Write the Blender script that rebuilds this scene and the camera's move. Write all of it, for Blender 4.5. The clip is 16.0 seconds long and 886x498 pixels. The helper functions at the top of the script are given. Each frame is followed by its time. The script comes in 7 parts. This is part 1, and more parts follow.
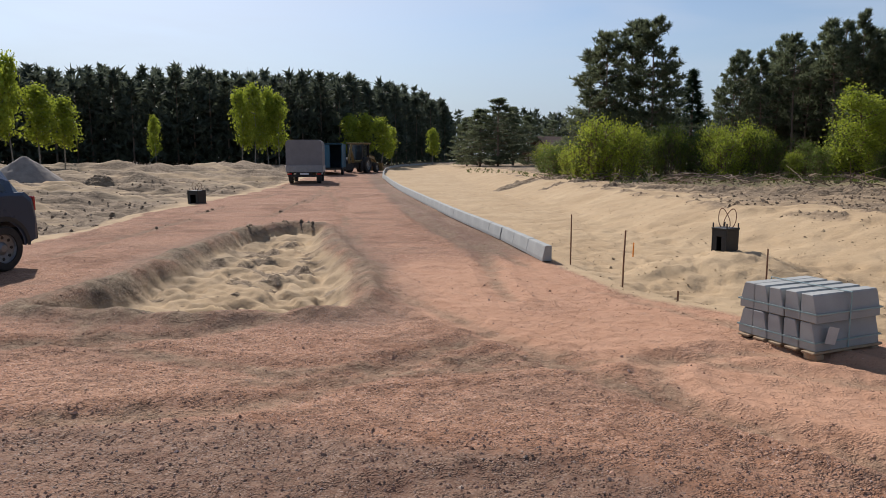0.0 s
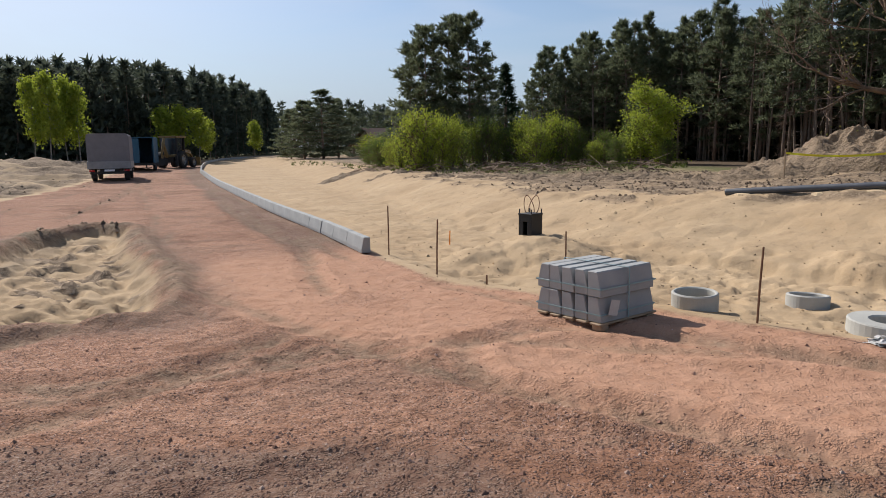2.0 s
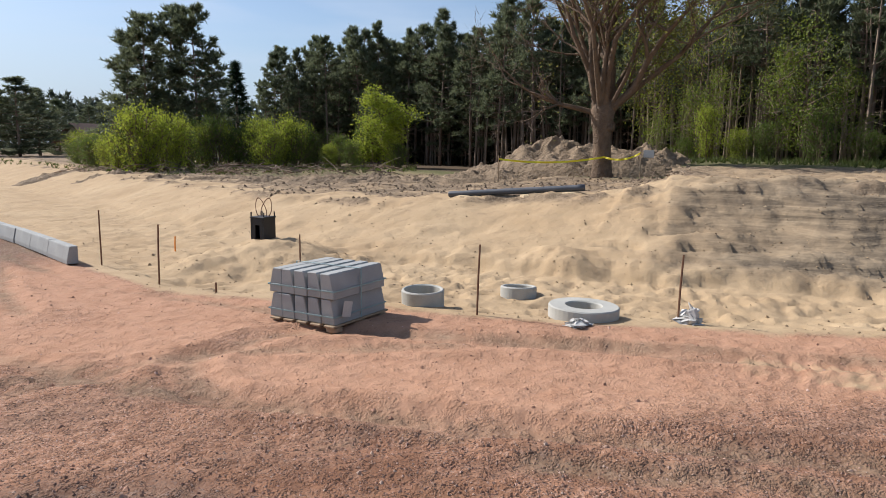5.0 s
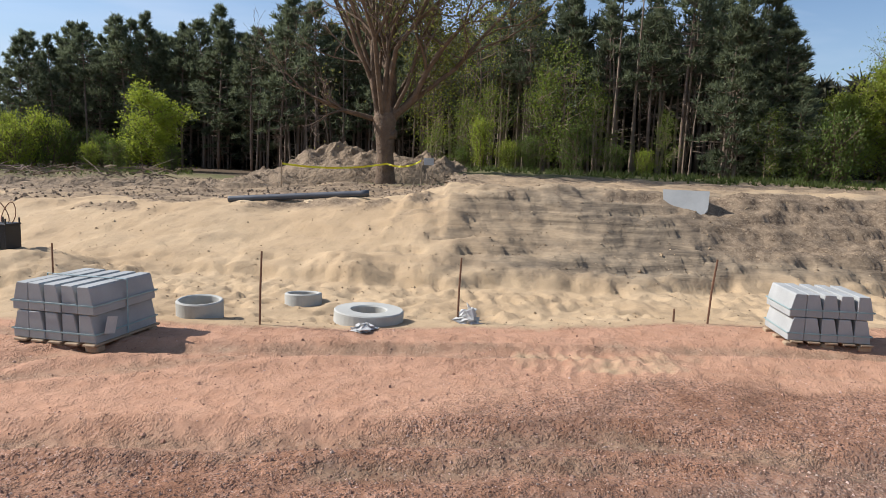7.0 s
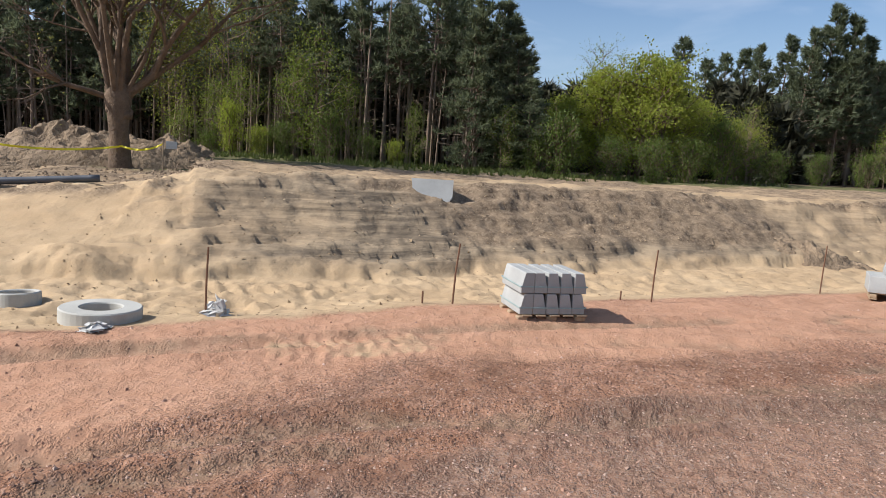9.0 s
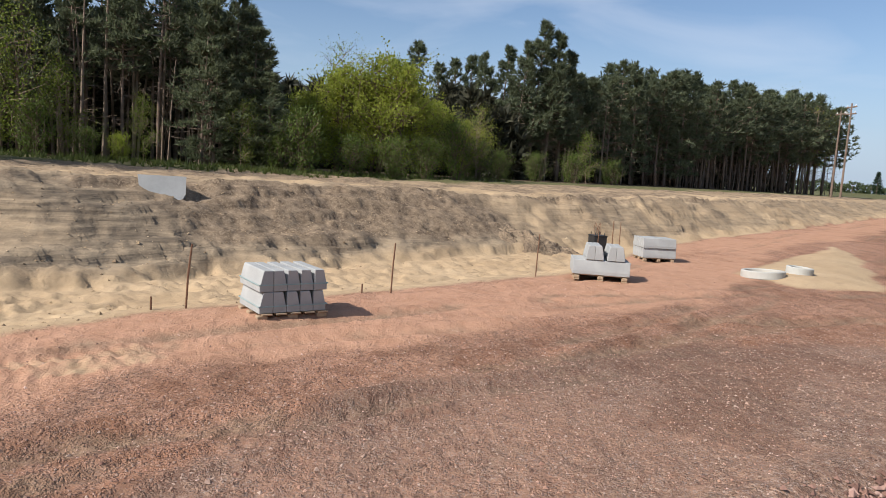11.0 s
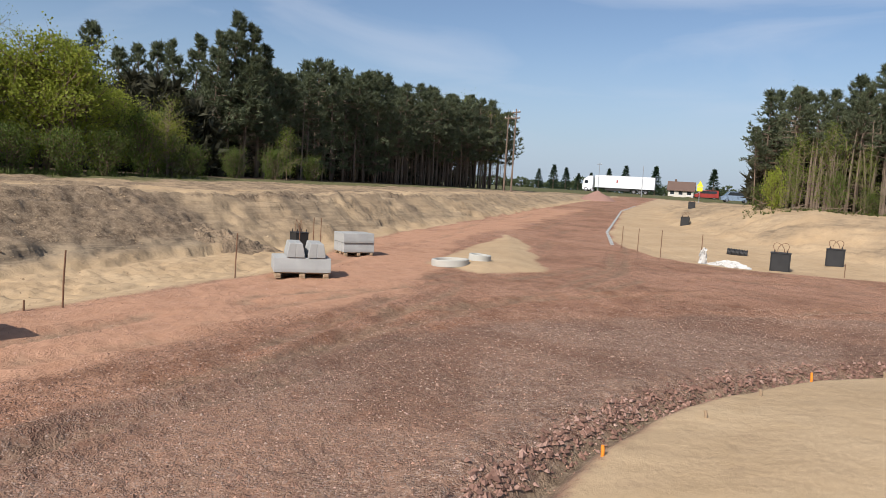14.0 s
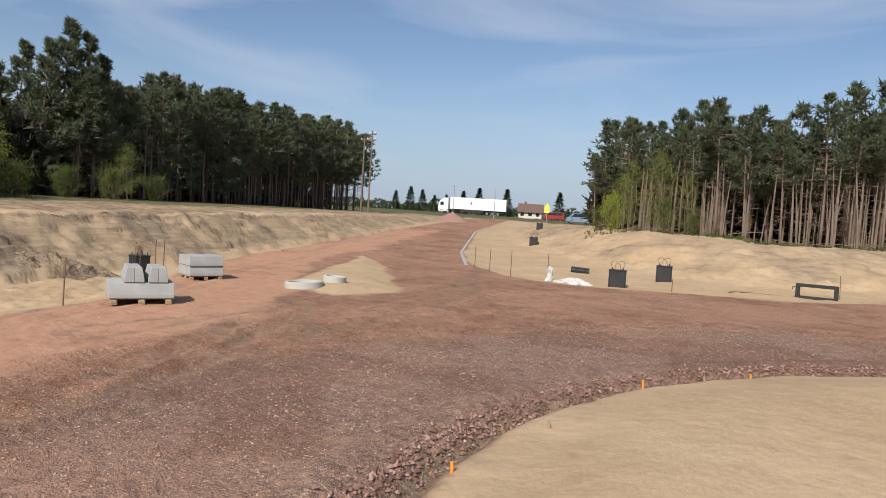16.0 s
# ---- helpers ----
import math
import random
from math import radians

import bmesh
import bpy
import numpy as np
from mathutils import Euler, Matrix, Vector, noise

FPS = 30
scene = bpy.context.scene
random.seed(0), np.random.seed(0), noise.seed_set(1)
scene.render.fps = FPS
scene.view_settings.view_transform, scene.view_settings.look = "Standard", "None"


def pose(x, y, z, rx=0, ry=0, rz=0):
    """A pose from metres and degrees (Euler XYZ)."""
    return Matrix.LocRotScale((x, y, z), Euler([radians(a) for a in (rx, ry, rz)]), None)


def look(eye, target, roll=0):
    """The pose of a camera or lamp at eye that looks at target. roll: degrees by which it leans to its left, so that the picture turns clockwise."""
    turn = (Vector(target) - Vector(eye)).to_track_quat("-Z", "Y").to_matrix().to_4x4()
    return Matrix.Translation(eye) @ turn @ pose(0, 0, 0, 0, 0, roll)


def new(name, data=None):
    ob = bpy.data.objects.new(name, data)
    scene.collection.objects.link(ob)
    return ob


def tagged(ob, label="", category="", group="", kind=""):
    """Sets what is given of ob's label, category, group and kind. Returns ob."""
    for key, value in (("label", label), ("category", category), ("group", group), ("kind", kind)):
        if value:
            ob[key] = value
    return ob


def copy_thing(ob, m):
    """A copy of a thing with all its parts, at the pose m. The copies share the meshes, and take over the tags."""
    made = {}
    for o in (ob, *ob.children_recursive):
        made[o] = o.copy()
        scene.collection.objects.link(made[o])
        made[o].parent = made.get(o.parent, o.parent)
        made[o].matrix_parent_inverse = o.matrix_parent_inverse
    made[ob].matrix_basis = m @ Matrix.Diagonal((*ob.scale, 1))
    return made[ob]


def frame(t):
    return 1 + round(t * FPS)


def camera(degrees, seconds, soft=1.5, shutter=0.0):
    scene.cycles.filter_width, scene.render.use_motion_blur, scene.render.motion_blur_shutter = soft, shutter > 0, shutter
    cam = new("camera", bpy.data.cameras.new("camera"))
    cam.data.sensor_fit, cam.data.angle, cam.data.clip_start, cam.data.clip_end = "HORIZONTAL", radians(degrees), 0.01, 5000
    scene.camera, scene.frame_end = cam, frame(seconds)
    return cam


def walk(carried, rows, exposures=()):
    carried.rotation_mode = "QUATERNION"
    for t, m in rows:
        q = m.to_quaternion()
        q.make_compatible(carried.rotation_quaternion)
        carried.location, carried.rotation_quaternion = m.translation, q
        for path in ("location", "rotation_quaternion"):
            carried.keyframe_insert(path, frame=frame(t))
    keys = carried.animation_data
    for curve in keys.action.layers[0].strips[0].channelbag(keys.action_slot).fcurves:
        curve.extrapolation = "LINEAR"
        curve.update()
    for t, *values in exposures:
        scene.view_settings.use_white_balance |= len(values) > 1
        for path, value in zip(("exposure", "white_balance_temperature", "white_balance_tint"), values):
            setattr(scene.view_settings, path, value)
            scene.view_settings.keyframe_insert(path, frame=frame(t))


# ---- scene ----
cam = camera(65.64, 16.0, 0.9)
PATH = [
    (0.0, pose(-0.000, 0.000, 1.650, 82.40, -0.00, 0.00)),
    (0.5, pose(0.030, 0.018, 1.646, 81.61, 0.15, -2.53)),
    (1.0, pose(0.096, 0.005, 1.648, 81.23, 0.35, -6.07)),
    (1.5, pose(0.174, -0.015, 1.649, 81.33, 0.57, -10.16)),
    (2.0, pose(0.205, -0.057, 1.659, 81.63, 0.75, -14.17)),
    (2.5, pose(0.215, -0.100, 1.668, 81.88, 0.79, -17.65)),
    (3.0, pose(0.245, -0.088, 1.659, 81.89, 0.78, -20.66)),
    (3.5, pose(0.293, -0.059, 1.651, 81.64, 0.67, -23.79)),
    (6.0, pose(0.309, -0.024, 1.655, 82.38, -1.38, -44.38)),
    (6.5, pose(0.340, -0.028, 1.649, 82.59, -1.67, -48.67)),
    (7.0, pose(0.341, -0.013, 1.646, 82.66, -1.96, -53.33)),
    (7.5, pose(0.340, -0.018, 1.645, 82.67, -2.33, -58.13)),
    (8.0, pose(0.345, -0.019, 1.639, 82.70, -2.71, -63.11)),
    (8.5, pose(0.376, -0.027, 1.633, 82.65, -3.08, -68.21)),
    (9.0, pose(0.367, -0.042, 1.632, 82.64, -3.40, -73.44)),
    (9.5, pose(0.368, -0.057, 1.628, 82.69, -3.64, -78.67)),
    (12.0, pose(0.414, -0.211, 1.645, 84.19, -3.47, -103.70)),
    (12.5, pose(0.427, -0.219, 1.654, 84.26, -3.50, -107.87)),
    (13.0, pose(0.431, -0.229, 1.653, 84.33, -3.57, -111.57)),
    (13.5, pose(0.439, -0.238, 1.655, 84.46, -3.56, -115.08)),
    (14.0, pose(0.434, -0.260, 1.656, 84.85, -3.45, -118.59)),
    (14.5, pose(0.427, -0.291, 1.652, 85.51, -3.36, -122.09)),
    (15.0, pose(0.418, -0.312, 1.652, 86.26, -3.35, -125.32)),
    (15.5, pose(0.407, -0.311, 1.654, 86.91, -3.43, -128.12)),
    (16.0, pose(0.404, -0.320, 1.654, 87.35, -3.61, -130.41)),
]
EXPOSURES = [(0.0, 0.0, 6300, 13), (3.5, 0.12, 6300, 13), (7.0, 0.34, 6080, 12), (9.5, 0.32, 6180, 12), (12.5, 0.2, 6350, 13), (16.0, 0.08, 6400, 13)]
walk(cam, PATH, EXPOSURES)

# ---- world, sun ----
SUN_AZ, SUN_EL = -27.0, 40.0
world = bpy.data.worlds.new("sky")
scene.world = world
world.use_nodes = True
wt = world.node_tree
sky = wt.nodes.new("ShaderNodeTexSky")
sky.sky_type = "NISHITA"
sky.sun_disc = False
sky.sun_elevation, sky.sun_rotation = radians(SUN_EL), radians(SUN_AZ)
sky.air_density, sky.dust_density, sky.ozone_density = 1.0, 0.9, 2.4
wt.nodes["Background"].inputs[1].default_value = 0.1
# thin high cloud veils over the blue
tc = wt.nodes.new("ShaderNodeTexCoord")
mp = wt.nodes.new("ShaderNodeMapping")
mp.inputs["Scale"].default_value = (1.2, 2.2, 9.0)
mp.inputs["Rotation"].default_value = (0.1, 0.12, 0.5)
cn = wt.nodes.new("ShaderNodeTexNoise")
cn.inputs["Scale"].default_value, cn.inputs["Detail"].default_value = 1.3, 6.0
cn.inputs["Distortion"].default_value = 0.6
cr = wt.nodes.new("ShaderNodeMapRange")
cr.inputs[1].default_value, cr.inputs[2].default_value = 0.44, 0.8
cr.inputs[3].default_value, cr.inputs[4].default_value = 0.0, 0.5
cm = wt.nodes.new("ShaderNodeMix")
cm.data_type = "RGBA"
cm.inputs[7].default_value = (6.8, 7.2, 7.8, 1)
wt.links.new(tc.outputs["Generated"], mp.inputs[0])
wt.links.new(mp.outputs[0], cn.inputs["Vector"])
wt.links.new(cn.outputs[0], cr.inputs[0])
wt.links.new(cr.outputs[0], cm.inputs[0])
wt.links.new(sky.outputs[0], cm.inputs[6])
# pale haze low over the land
sp = wt.nodes.new("ShaderNodeSeparateXYZ")
hz = wt.nodes.new("ShaderNodeMapRange")
hz.interpolation_type = "SMOOTHSTEP"
for k, v in ((1, -0.02), (2, 0.24), (3, 0.8), (4, 0.0)):
    hz.inputs[k].default_value = v
hm = wt.nodes.new("ShaderNodeMix")
hm.data_type = "RGBA"
hm.inputs[7].default_value = (3.6, 4.6, 5.9, 1)
wt.links.new(tc.outputs["Generated"], sp.inputs[0])
wt.links.new(sp.outputs[2], hz.inputs[0])
wt.links.new(hz.outputs[0], hm.inputs[0])
wt.links.new(cm.outputs[2], hm.inputs[6])
wt.links.new(hm.outputs[2], wt.nodes["Background"].inputs[0])

lamp = bpy.data.lights.new("sun", "SUN")
lamp.energy, lamp.angle, lamp.color = 5.0, radians(0.55), (1.0, 0.95, 0.87)
sun = new("sun", lamp)
sa, se = radians(SUN_AZ), radians(SUN_EL)
sun.matrix_world = look((math.sin(sa) * math.cos(se) * 50, math.cos(sa) * math.cos(se) * 50, math.sin(se) * 50), (0, 0, 0))

# ---- materials ----


class Nodes:
    """A small writer of node trees."""

    def __init__(self, name):
        self.mat = bpy.data.materials.new(name)
        self.mat.use_nodes = True
        self.t = self.mat.node_tree
        self.bsdf = self.t.nodes["Principled BSDF"]
        self.pos = self.node("ShaderNodeTexCoord").outputs["Object"]

    def node(self, kind, **inputs):
        return self.t.nodes.new(kind)

    def link(self, a, b):
        self.t.links.new(a, b)

    def noise(self, scale, detail=3.0, rough=0.6, vec=None, distort=0.0):
        n = self.node("ShaderNodeTexNoise")
        n.inputs["Scale"].default_value, n.inputs["Detail"].default_value = scale, detail
        n.inputs["Roughness"].default_value, n.inputs["Distortion"].default_value = rough, distort
        self.link(vec or self.pos, n.inputs["Vector"])
        return n.outputs[0]

    def voronoi(self, scale, out="Color", rand=1.0, vec=None):
        n = self.node("ShaderNodeTexVoronoi")
        n.inputs["Scale"].default_value, n.inputs["Randomness"].default_value = scale, rand
        self.link(vec or self.pos, n.inputs["Vector"])
        return n.outputs[out]

    def stretch(self, s):
        n = self.node("ShaderNodeMapping")
        n.inputs["Scale"].default_value = s
        self.link(self.pos, n.inputs[0])
        return n.outputs[0]

    def ramp(self, fac, a, b, lo=0.0, hi=1.0):
        n = self.node("ShaderNodeMapRange")
        for i, v in enumerate((lo, hi, a, b)):
            n.inputs[i + 1].default_value = v
        self.link(fac, n.inputs[0])
        return n.outputs[0]

    def mix(self, fac, a, b, mode="MIX"):
        n = self.node("ShaderNodeMix")
        n.data_type, n.blend_type = "RGBA", mode
        for k, v in ((0, fac), (6, a), (7, b)):
            if isinstance(v, (int, float)):
                n.inputs[k].default_value = v
            elif isinstance(v, tuple):
                n.inputs[k].default_value = (*v, 1)
            else:
                self.link(v, n.inputs[k])
        return n.outputs[2]

    def math(self, op, a, b=0.0):
        n = self.node("ShaderNodeMath")
        n.operation = op
        for k, v in ((0, a), (1, b)):
            if isinstance(v, (int, float)):
                n.inputs[k].default_value = v
            else:
                self.link(v, n.inputs[k])
        return n.outputs[0]

    def bump(self, height, strength=0.3, dist=0.02):
        n = self.node("ShaderNodeBump")
        n.inputs["Strength"].default_value, n.inputs["Distance"].default_value = strength, dist
        self.link(height, n.inputs["Height"])
        self.link(n.outputs[0], self.bsdf.inputs["Normal"])

    def done(self, color, rough=0.8, metal=0.0, spec=0.3):
        b = self.bsdf.inputs
        for key, v in (("Base Color", color), ("Roughness", rough), ("Metallic", metal), ("Specular IOR Level", spec)):
            if isinstance(v, (int, float)):
                b[key].default_value = v
            elif isinstance(v, tuple):
                b[key].default_value = (*v, 1)
            else:
                self.link(v, b[key])
        return self.mat


def worn(name, a, b, scale=6.0, rough=0.8, metal=0.0, spec=0.3, fine=60.0, bump=0.2, dist=0.004):
    """A surface that wanders between two colours at a large and a fine scale."""
    n = Nodes(name)
    big = n.ramp(n.noise(scale, 4), 0, 1, 0.3, 0.7)
    small = n.noise(fine, 3, 0.7)
    col = n.mix(big, a, b)
    col = n.mix(0.35, col, n.mix(small, tuple(c * 0.55 for c in a), tuple(min(1, c * 1.35) for c in b)))
    n.bump(small, bump, dist)
    return n.done(col, n.ramp(big, rough - 0.08, min(1, rough + 0.08)), metal, spec)


def foliage(name, a, b, shine=0.35, translucent=0.35):
    n = Nodes(name)
    g = n.node("ShaderNodeNewGeometry").outputs["Random Per Island"]
    o = n.node("ShaderNodeObjectInfo").outputs["Random"]
    col = n.mix(g, a, b)
    col = n.mix(n.math("MULTIPLY", o, 0.45), col, tuple(c * 0.62 for c in a))
    col = n.mix(n.ramp(n.noise(0.9, 2), 0, 0.5, 0.4, 0.75), col, tuple(c * 1.25 for c in b))
    n.done(col, 0.6, 0, shine)
    tr = n.node("ShaderNodeBsdfTranslucent")
    n.link(n.mix(0.5, col, b), tr.inputs[0])
    mx = n.node("ShaderNodeMixShader")
    mx.inputs[0].default_value = translucent
    n.link(n.bsdf.outputs[0], mx.inputs[1])
    n.link(tr.outputs[0], mx.inputs[2])
    n.link(mx.outputs[0], n.t.nodes["Material Output"].inputs[0])
    return n.mat


def ground_material():
    n = Nodes("earth")
    att = n.node("ShaderNodeAttribute")
    att.attribute_name = "zone"
    sep = n.node("ShaderNodeSeparateColor")
    n.link(att.outputs["Color"], sep.inputs[0])
    att2 = n.node("ShaderNodeAttribute")
    att2.attribute_name = "cover"
    sep2 = n.node("ShaderNodeSeparateColor")
    n.link(att2.outputs["Color"], sep2.inputs[0])
    streak = att.outputs["Alpha"]
    wob = n.math("ADD", n.math("MULTIPLY", n.noise(2.3, 5, 0.65), 0.5), n.math("MULTIPLY", n.noise(14.0, 3, 0.7), 0.5))

    def edge(w, soft=0.22):
        s = n.math("ADD", w, n.math("MULTIPLY", n.math("SUBTRACT", wob, 0.5), 1.1))
        return n.ramp(s, 0, 1, 0.5 - soft, 0.5 + soft)

    slow = n.noise(2.6, 4, 0.58)

    def blend(w, soft):
        return n.ramp(n.math("ADD", w, n.math("MULTIPLY", n.math("SUBTRACT", slow, 0.5), 0.8)), 0, 1, 0.5 - soft, 0.5 + soft)

    sand_w, grey_w, dark_w = edge(sep.outputs[0]), edge(sep.outputs[1], 0.4), blend(sep.outputs[2], 0.32)
    grass_w, litter_w = edge(sep2.outputs[0], 0.25), edge(sep2.outputs[1], 0.3)
    pale_w = blend(sep2.outputs[2], 0.45)
    warp = n.node("ShaderNodeVectorMath")
    warp.operation = "ADD"
    wn = n.node("ShaderNodeTexNoise")
    wn.inputs["Scale"].default_value = 30.0
    n.link(n.pos, wn.inputs["Vector"])
    wsc = n.node("ShaderNodeVectorMath")
    wsc.operation = "SCALE"
    wsc.inputs["Scale"].default_value = 0.022
    n.link(wn.outputs["Color"], wsc.inputs[0])
    n.link(n.pos, warp.inputs[0])
    n.link(wsc.outputs[0], warp.inputs[1])
    wv = warp.outputs[0]
    stones = n.voronoi(42.0, vec=wv)
    st = n.node("ShaderNodeSeparateColor")
    n.link(stones, st.inputs[0])
    stones2 = n.voronoi(95.0, vec=wv)
    st2 = n.node("ShaderNodeSeparateColor")
    n.link(stones2, st2.inputs[0])
    mid = n.noise(0.55, 5, 0.6)
    fine = n.noise(120.0, 3, 0.7)
    patch = n.noise(3.2, 4, 0.65)
    # crushed red stone
    red = n.mix(n.ramp(mid, 0, 1, 0.35, 0.65), (0.372, 0.190, 0.112), (0.454, 0.256, 0.157))
    red = n.mix(n.ramp(st.outputs[0], 0, 0.75, 0.35, 1.0), red, (0.239, 0.122, 0.079))
    red = n.mix(n.ramp(st2.outputs[1], 0, 0.8, 0.66, 0.92), red, (0.512, 0.340, 0.254))
    red = n.mix(n.ramp(patch, 0, 0.6, 0.52, 0.72), red, (0.223, 0.110, 0.063))
    red = n.mix(n.math("MULTIPLY", streak, n.ramp(n.noise(1.6, 5, 0.7), 0.2, 0.95, 0.4, 0.6)), red, (0.186, 0.091, 0.051))
    red = n.mix(n.ramp(n.noise(16.0, 5, 0.8), 0, 0.4, 0.5, 0.68), red, (0.215, 0.108, 0.067))
    red = n.mix(n.ramp(n.noise(5.0, 5, 0.7), 0, 0.5, 0.56, 0.7), red, (0.429, 0.256, 0.176))
    # drifts of dark chippings drawn out along the wheel ways
    drift = n.noise(1.0, 5, 0.7, n.stretch((0.35, 1.7, 1.0)), 0.5)
    red = n.mix(n.ramp(drift, 0, 0.65, 0.52, 0.66), red, n.mix(st.outputs[1], (0.156, 0.087, 0.057), (0.314, 0.197, 0.133)))
    rut = n.noise(1.0, 5, 0.7, n.stretch((2.2, 4.5, 2.0)))
    red = n.mix(n.ramp(rut, 0, 0.5, 0.57, 0.7), red, (0.181, 0.091, 0.053))
    red = n.mix(n.ramp(st2.outputs[0], 0, 0.9, 0.8, 0.95), red, (0.070, 0.041, 0.033))
    # fine trodden stone dust beside the sand
    dust = n.ramp(n.math("ADD", att2.outputs["Alpha"], n.math("MULTIPLY", n.math("SUBTRACT", wob, 0.5), 0.9)), 0, 0.82, 0.3, 0.7)
    red = n.mix(dust, red, n.mix(n.ramp(patch, 0, 1, 0.35, 0.65), (0.495, 0.286, 0.180), (0.429, 0.236, 0.143)))
    # greyish loose chippings
    grey = n.mix(st.outputs[1], (0.181, 0.104, 0.071), (0.330, 0.217, 0.149))
    grey = n.mix(n.ramp(st2.outputs[0], 0, 0.8, 0.72, 1.0), grey, (0.413, 0.325, 0.268))
    grey = n.mix(n.ramp(st2.outputs[2], 0, 0.7, 0.7, 1.0), grey, (0.091, 0.054, 0.039))
    grey = n.mix(n.ramp(n.noise(4.0, 5, 0.7), 0, 0.6, 0.48, 0.66), grey, (0.165, 0.089, 0.060))
    grey = n.mix(n.math("MULTIPLY", streak, 0.6), grey, (0.132, 0.068, 0.043))
    # sand
    sand = n.mix(n.ramp(mid, 0, 1, 0.3, 0.7), (0.405, 0.285, 0.165), (0.495, 0.365, 0.222))
    sand = n.mix(n.ramp(patch, 0, 0.6, 0.5, 0.8), sand, (0.38, 0.265, 0.145))
    sand = n.mix(n.ramp(fine, 0, 0.5, 0.5, 0.75), sand, (0.30, 0.21, 0.125))
    trod = n.noise(1.0, 5, 0.72, n.stretch((2.6, 3.0, 3.0)))
    sand = n.mix(n.ramp(trod, 0, 0.45, 0.56, 0.68), sand, (0.27, 0.19, 0.115))
    # moist greyish sand of the cut
    lay = n.noise(1.0, 5, 0.7, n.stretch((0.6, 0.6, 9.0)), 0.4)
    gs = n.mix(n.ramp(lay, 0, 1, 0.4, 0.6), (0.135, 0.105, 0.074), (0.31, 0.238, 0.155))
    gs = n.mix(n.ramp(patch, 0, 0.5, 0.5, 0.75), gs, (0.15, 0.12, 0.09))
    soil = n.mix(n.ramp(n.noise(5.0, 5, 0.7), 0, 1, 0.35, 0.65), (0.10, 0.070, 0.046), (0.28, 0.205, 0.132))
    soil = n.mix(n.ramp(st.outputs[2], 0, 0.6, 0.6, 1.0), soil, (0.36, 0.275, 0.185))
    grass = n.mix(n.noise(9.0, 4, 0.7), (0.05, 0.055, 0.02), (0.17, 0.16, 0.07))
    litter = n.mix(n.noise(7.0, 4, 0.7), (0.05, 0.035, 0.022), (0.15, 0.105, 0.065))
    col = n.mix(grey_w, red, grey)
    col = n.mix(sand_w, col, sand)
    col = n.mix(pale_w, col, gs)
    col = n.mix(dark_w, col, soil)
    col = n.mix(grass_w, col, grass)
    col = n.mix(litter_w, col, litter)
    # relief: stones on the road, soft grains on the sand
    dist = n.voronoi(42.0, "Distance", vec=wv)
    dist2 = n.voronoi(95.0, "Distance", vec=wv)
    keep = n.ramp(n.noise(9.0, 3, 0.7), 0.1, 1.0, 0.42, 0.62)
    stone_h = n.math("MULTIPLY", n.math("SUBTRACT", 2.0, n.math("ADD", n.math("MULTIPLY", dist, 1.3), n.math("MULTIPLY", dist2, 1.2))), keep)
    stone_h = n.math("MULTIPLY", n.math("ADD", stone_h, n.math("MULTIPLY", n.noise(9.0, 4, 0.6), 0.4)), n.ramp(dust, 1.0, 0.4))
    sand_h = n.math("ADD", n.math("MULTIPLY", n.noise(6.0, 5, 0.62), 1.3), n.math("MULTIPLY", fine, 0.22))
    rough_h = n.math("ADD", n.math("MULTIPLY", n.noise(4.0, 5, 0.6), 2.2), n.math("MULTIPLY", n.noise(1.0, 4, 0.55, n.stretch((0.7, 0.7, 8.0))), 3.0))
    broken = n.math("MAXIMUM", pale_w, n.math("MULTIPLY", dark_w, sand_w))
    sand_h = n.mix(broken, sand_h, rough_h)
    n.bump(n.mix(sand_w, stone_h, sand_h), 0.6, 0.028)
    return n.done(col, 0.95, 0, 0.15)


EARTH = ground_material()
BARK_PINE = worn("pine_bark", (0.11, 0.080, 0.060), (0.27, 0.195, 0.145), 3.0, 0.95, bump=0.6, dist=0.02, fine=22)
BARK_BIRCH = worn("birch_bark", (0.42, 0.39, 0.34), (0.10, 0.09, 0.08), 5.0, 0.9, fine=16)
BARK_OAK = worn("tree_bark", (0.075, 0.052, 0.035), (0.225, 0.155, 0.102), 2.5, 0.95, bump=1.0, dist=0.06, fine=11)
STEM = worn("stem_bark", (0.12, 0.088, 0.065), (0.27, 0.205, 0.15), 2.0, 0.95, fine=18)
TWIG = worn("dead_twig", (0.13, 0.092, 0.066), (0.27, 0.195, 0.14), 4.0, 0.95)
NEEDLE = foliage("pine_needles", (0.052, 0.068, 0.043), (0.19, 0.215, 0.115), 0.3, 0.45)
NEEDLE_BLUE = foliage("spruce_needles", (0.016, 0.035, 0.02), (0.045, 0.08, 0.035), 0.3, 0.18)
# distance haze put into the needle colour: paler and greyer than near pines
NEEDLE_HAZED = foliage("hazed_needles", (0.052, 0.066, 0.050), (0.13, 0.15, 0.10), 0.2, 0.35)
# darker copy of the pine needles, with the wood's inner shade in its colour
NEEDLE_SHADED = foliage("shaded_needles", (0.026, 0.028, 0.017), (0.075, 0.072, 0.044), 0.15, 0.2)
LEAF = foliage("fresh_leaves", (0.17, 0.225, 0.022), (0.37, 0.42, 0.05), 0.35, 0.5)
LEAF_DARK = foliage("dark_leaves", (0.055, 0.085, 0.014), (0.15, 0.20, 0.035), 0.35, 0.4)
LEAF_MID = foliage("green_leaves", (0.16, 0.205, 0.024), (0.38, 0.41, 0.06), 0.3, 0.5)
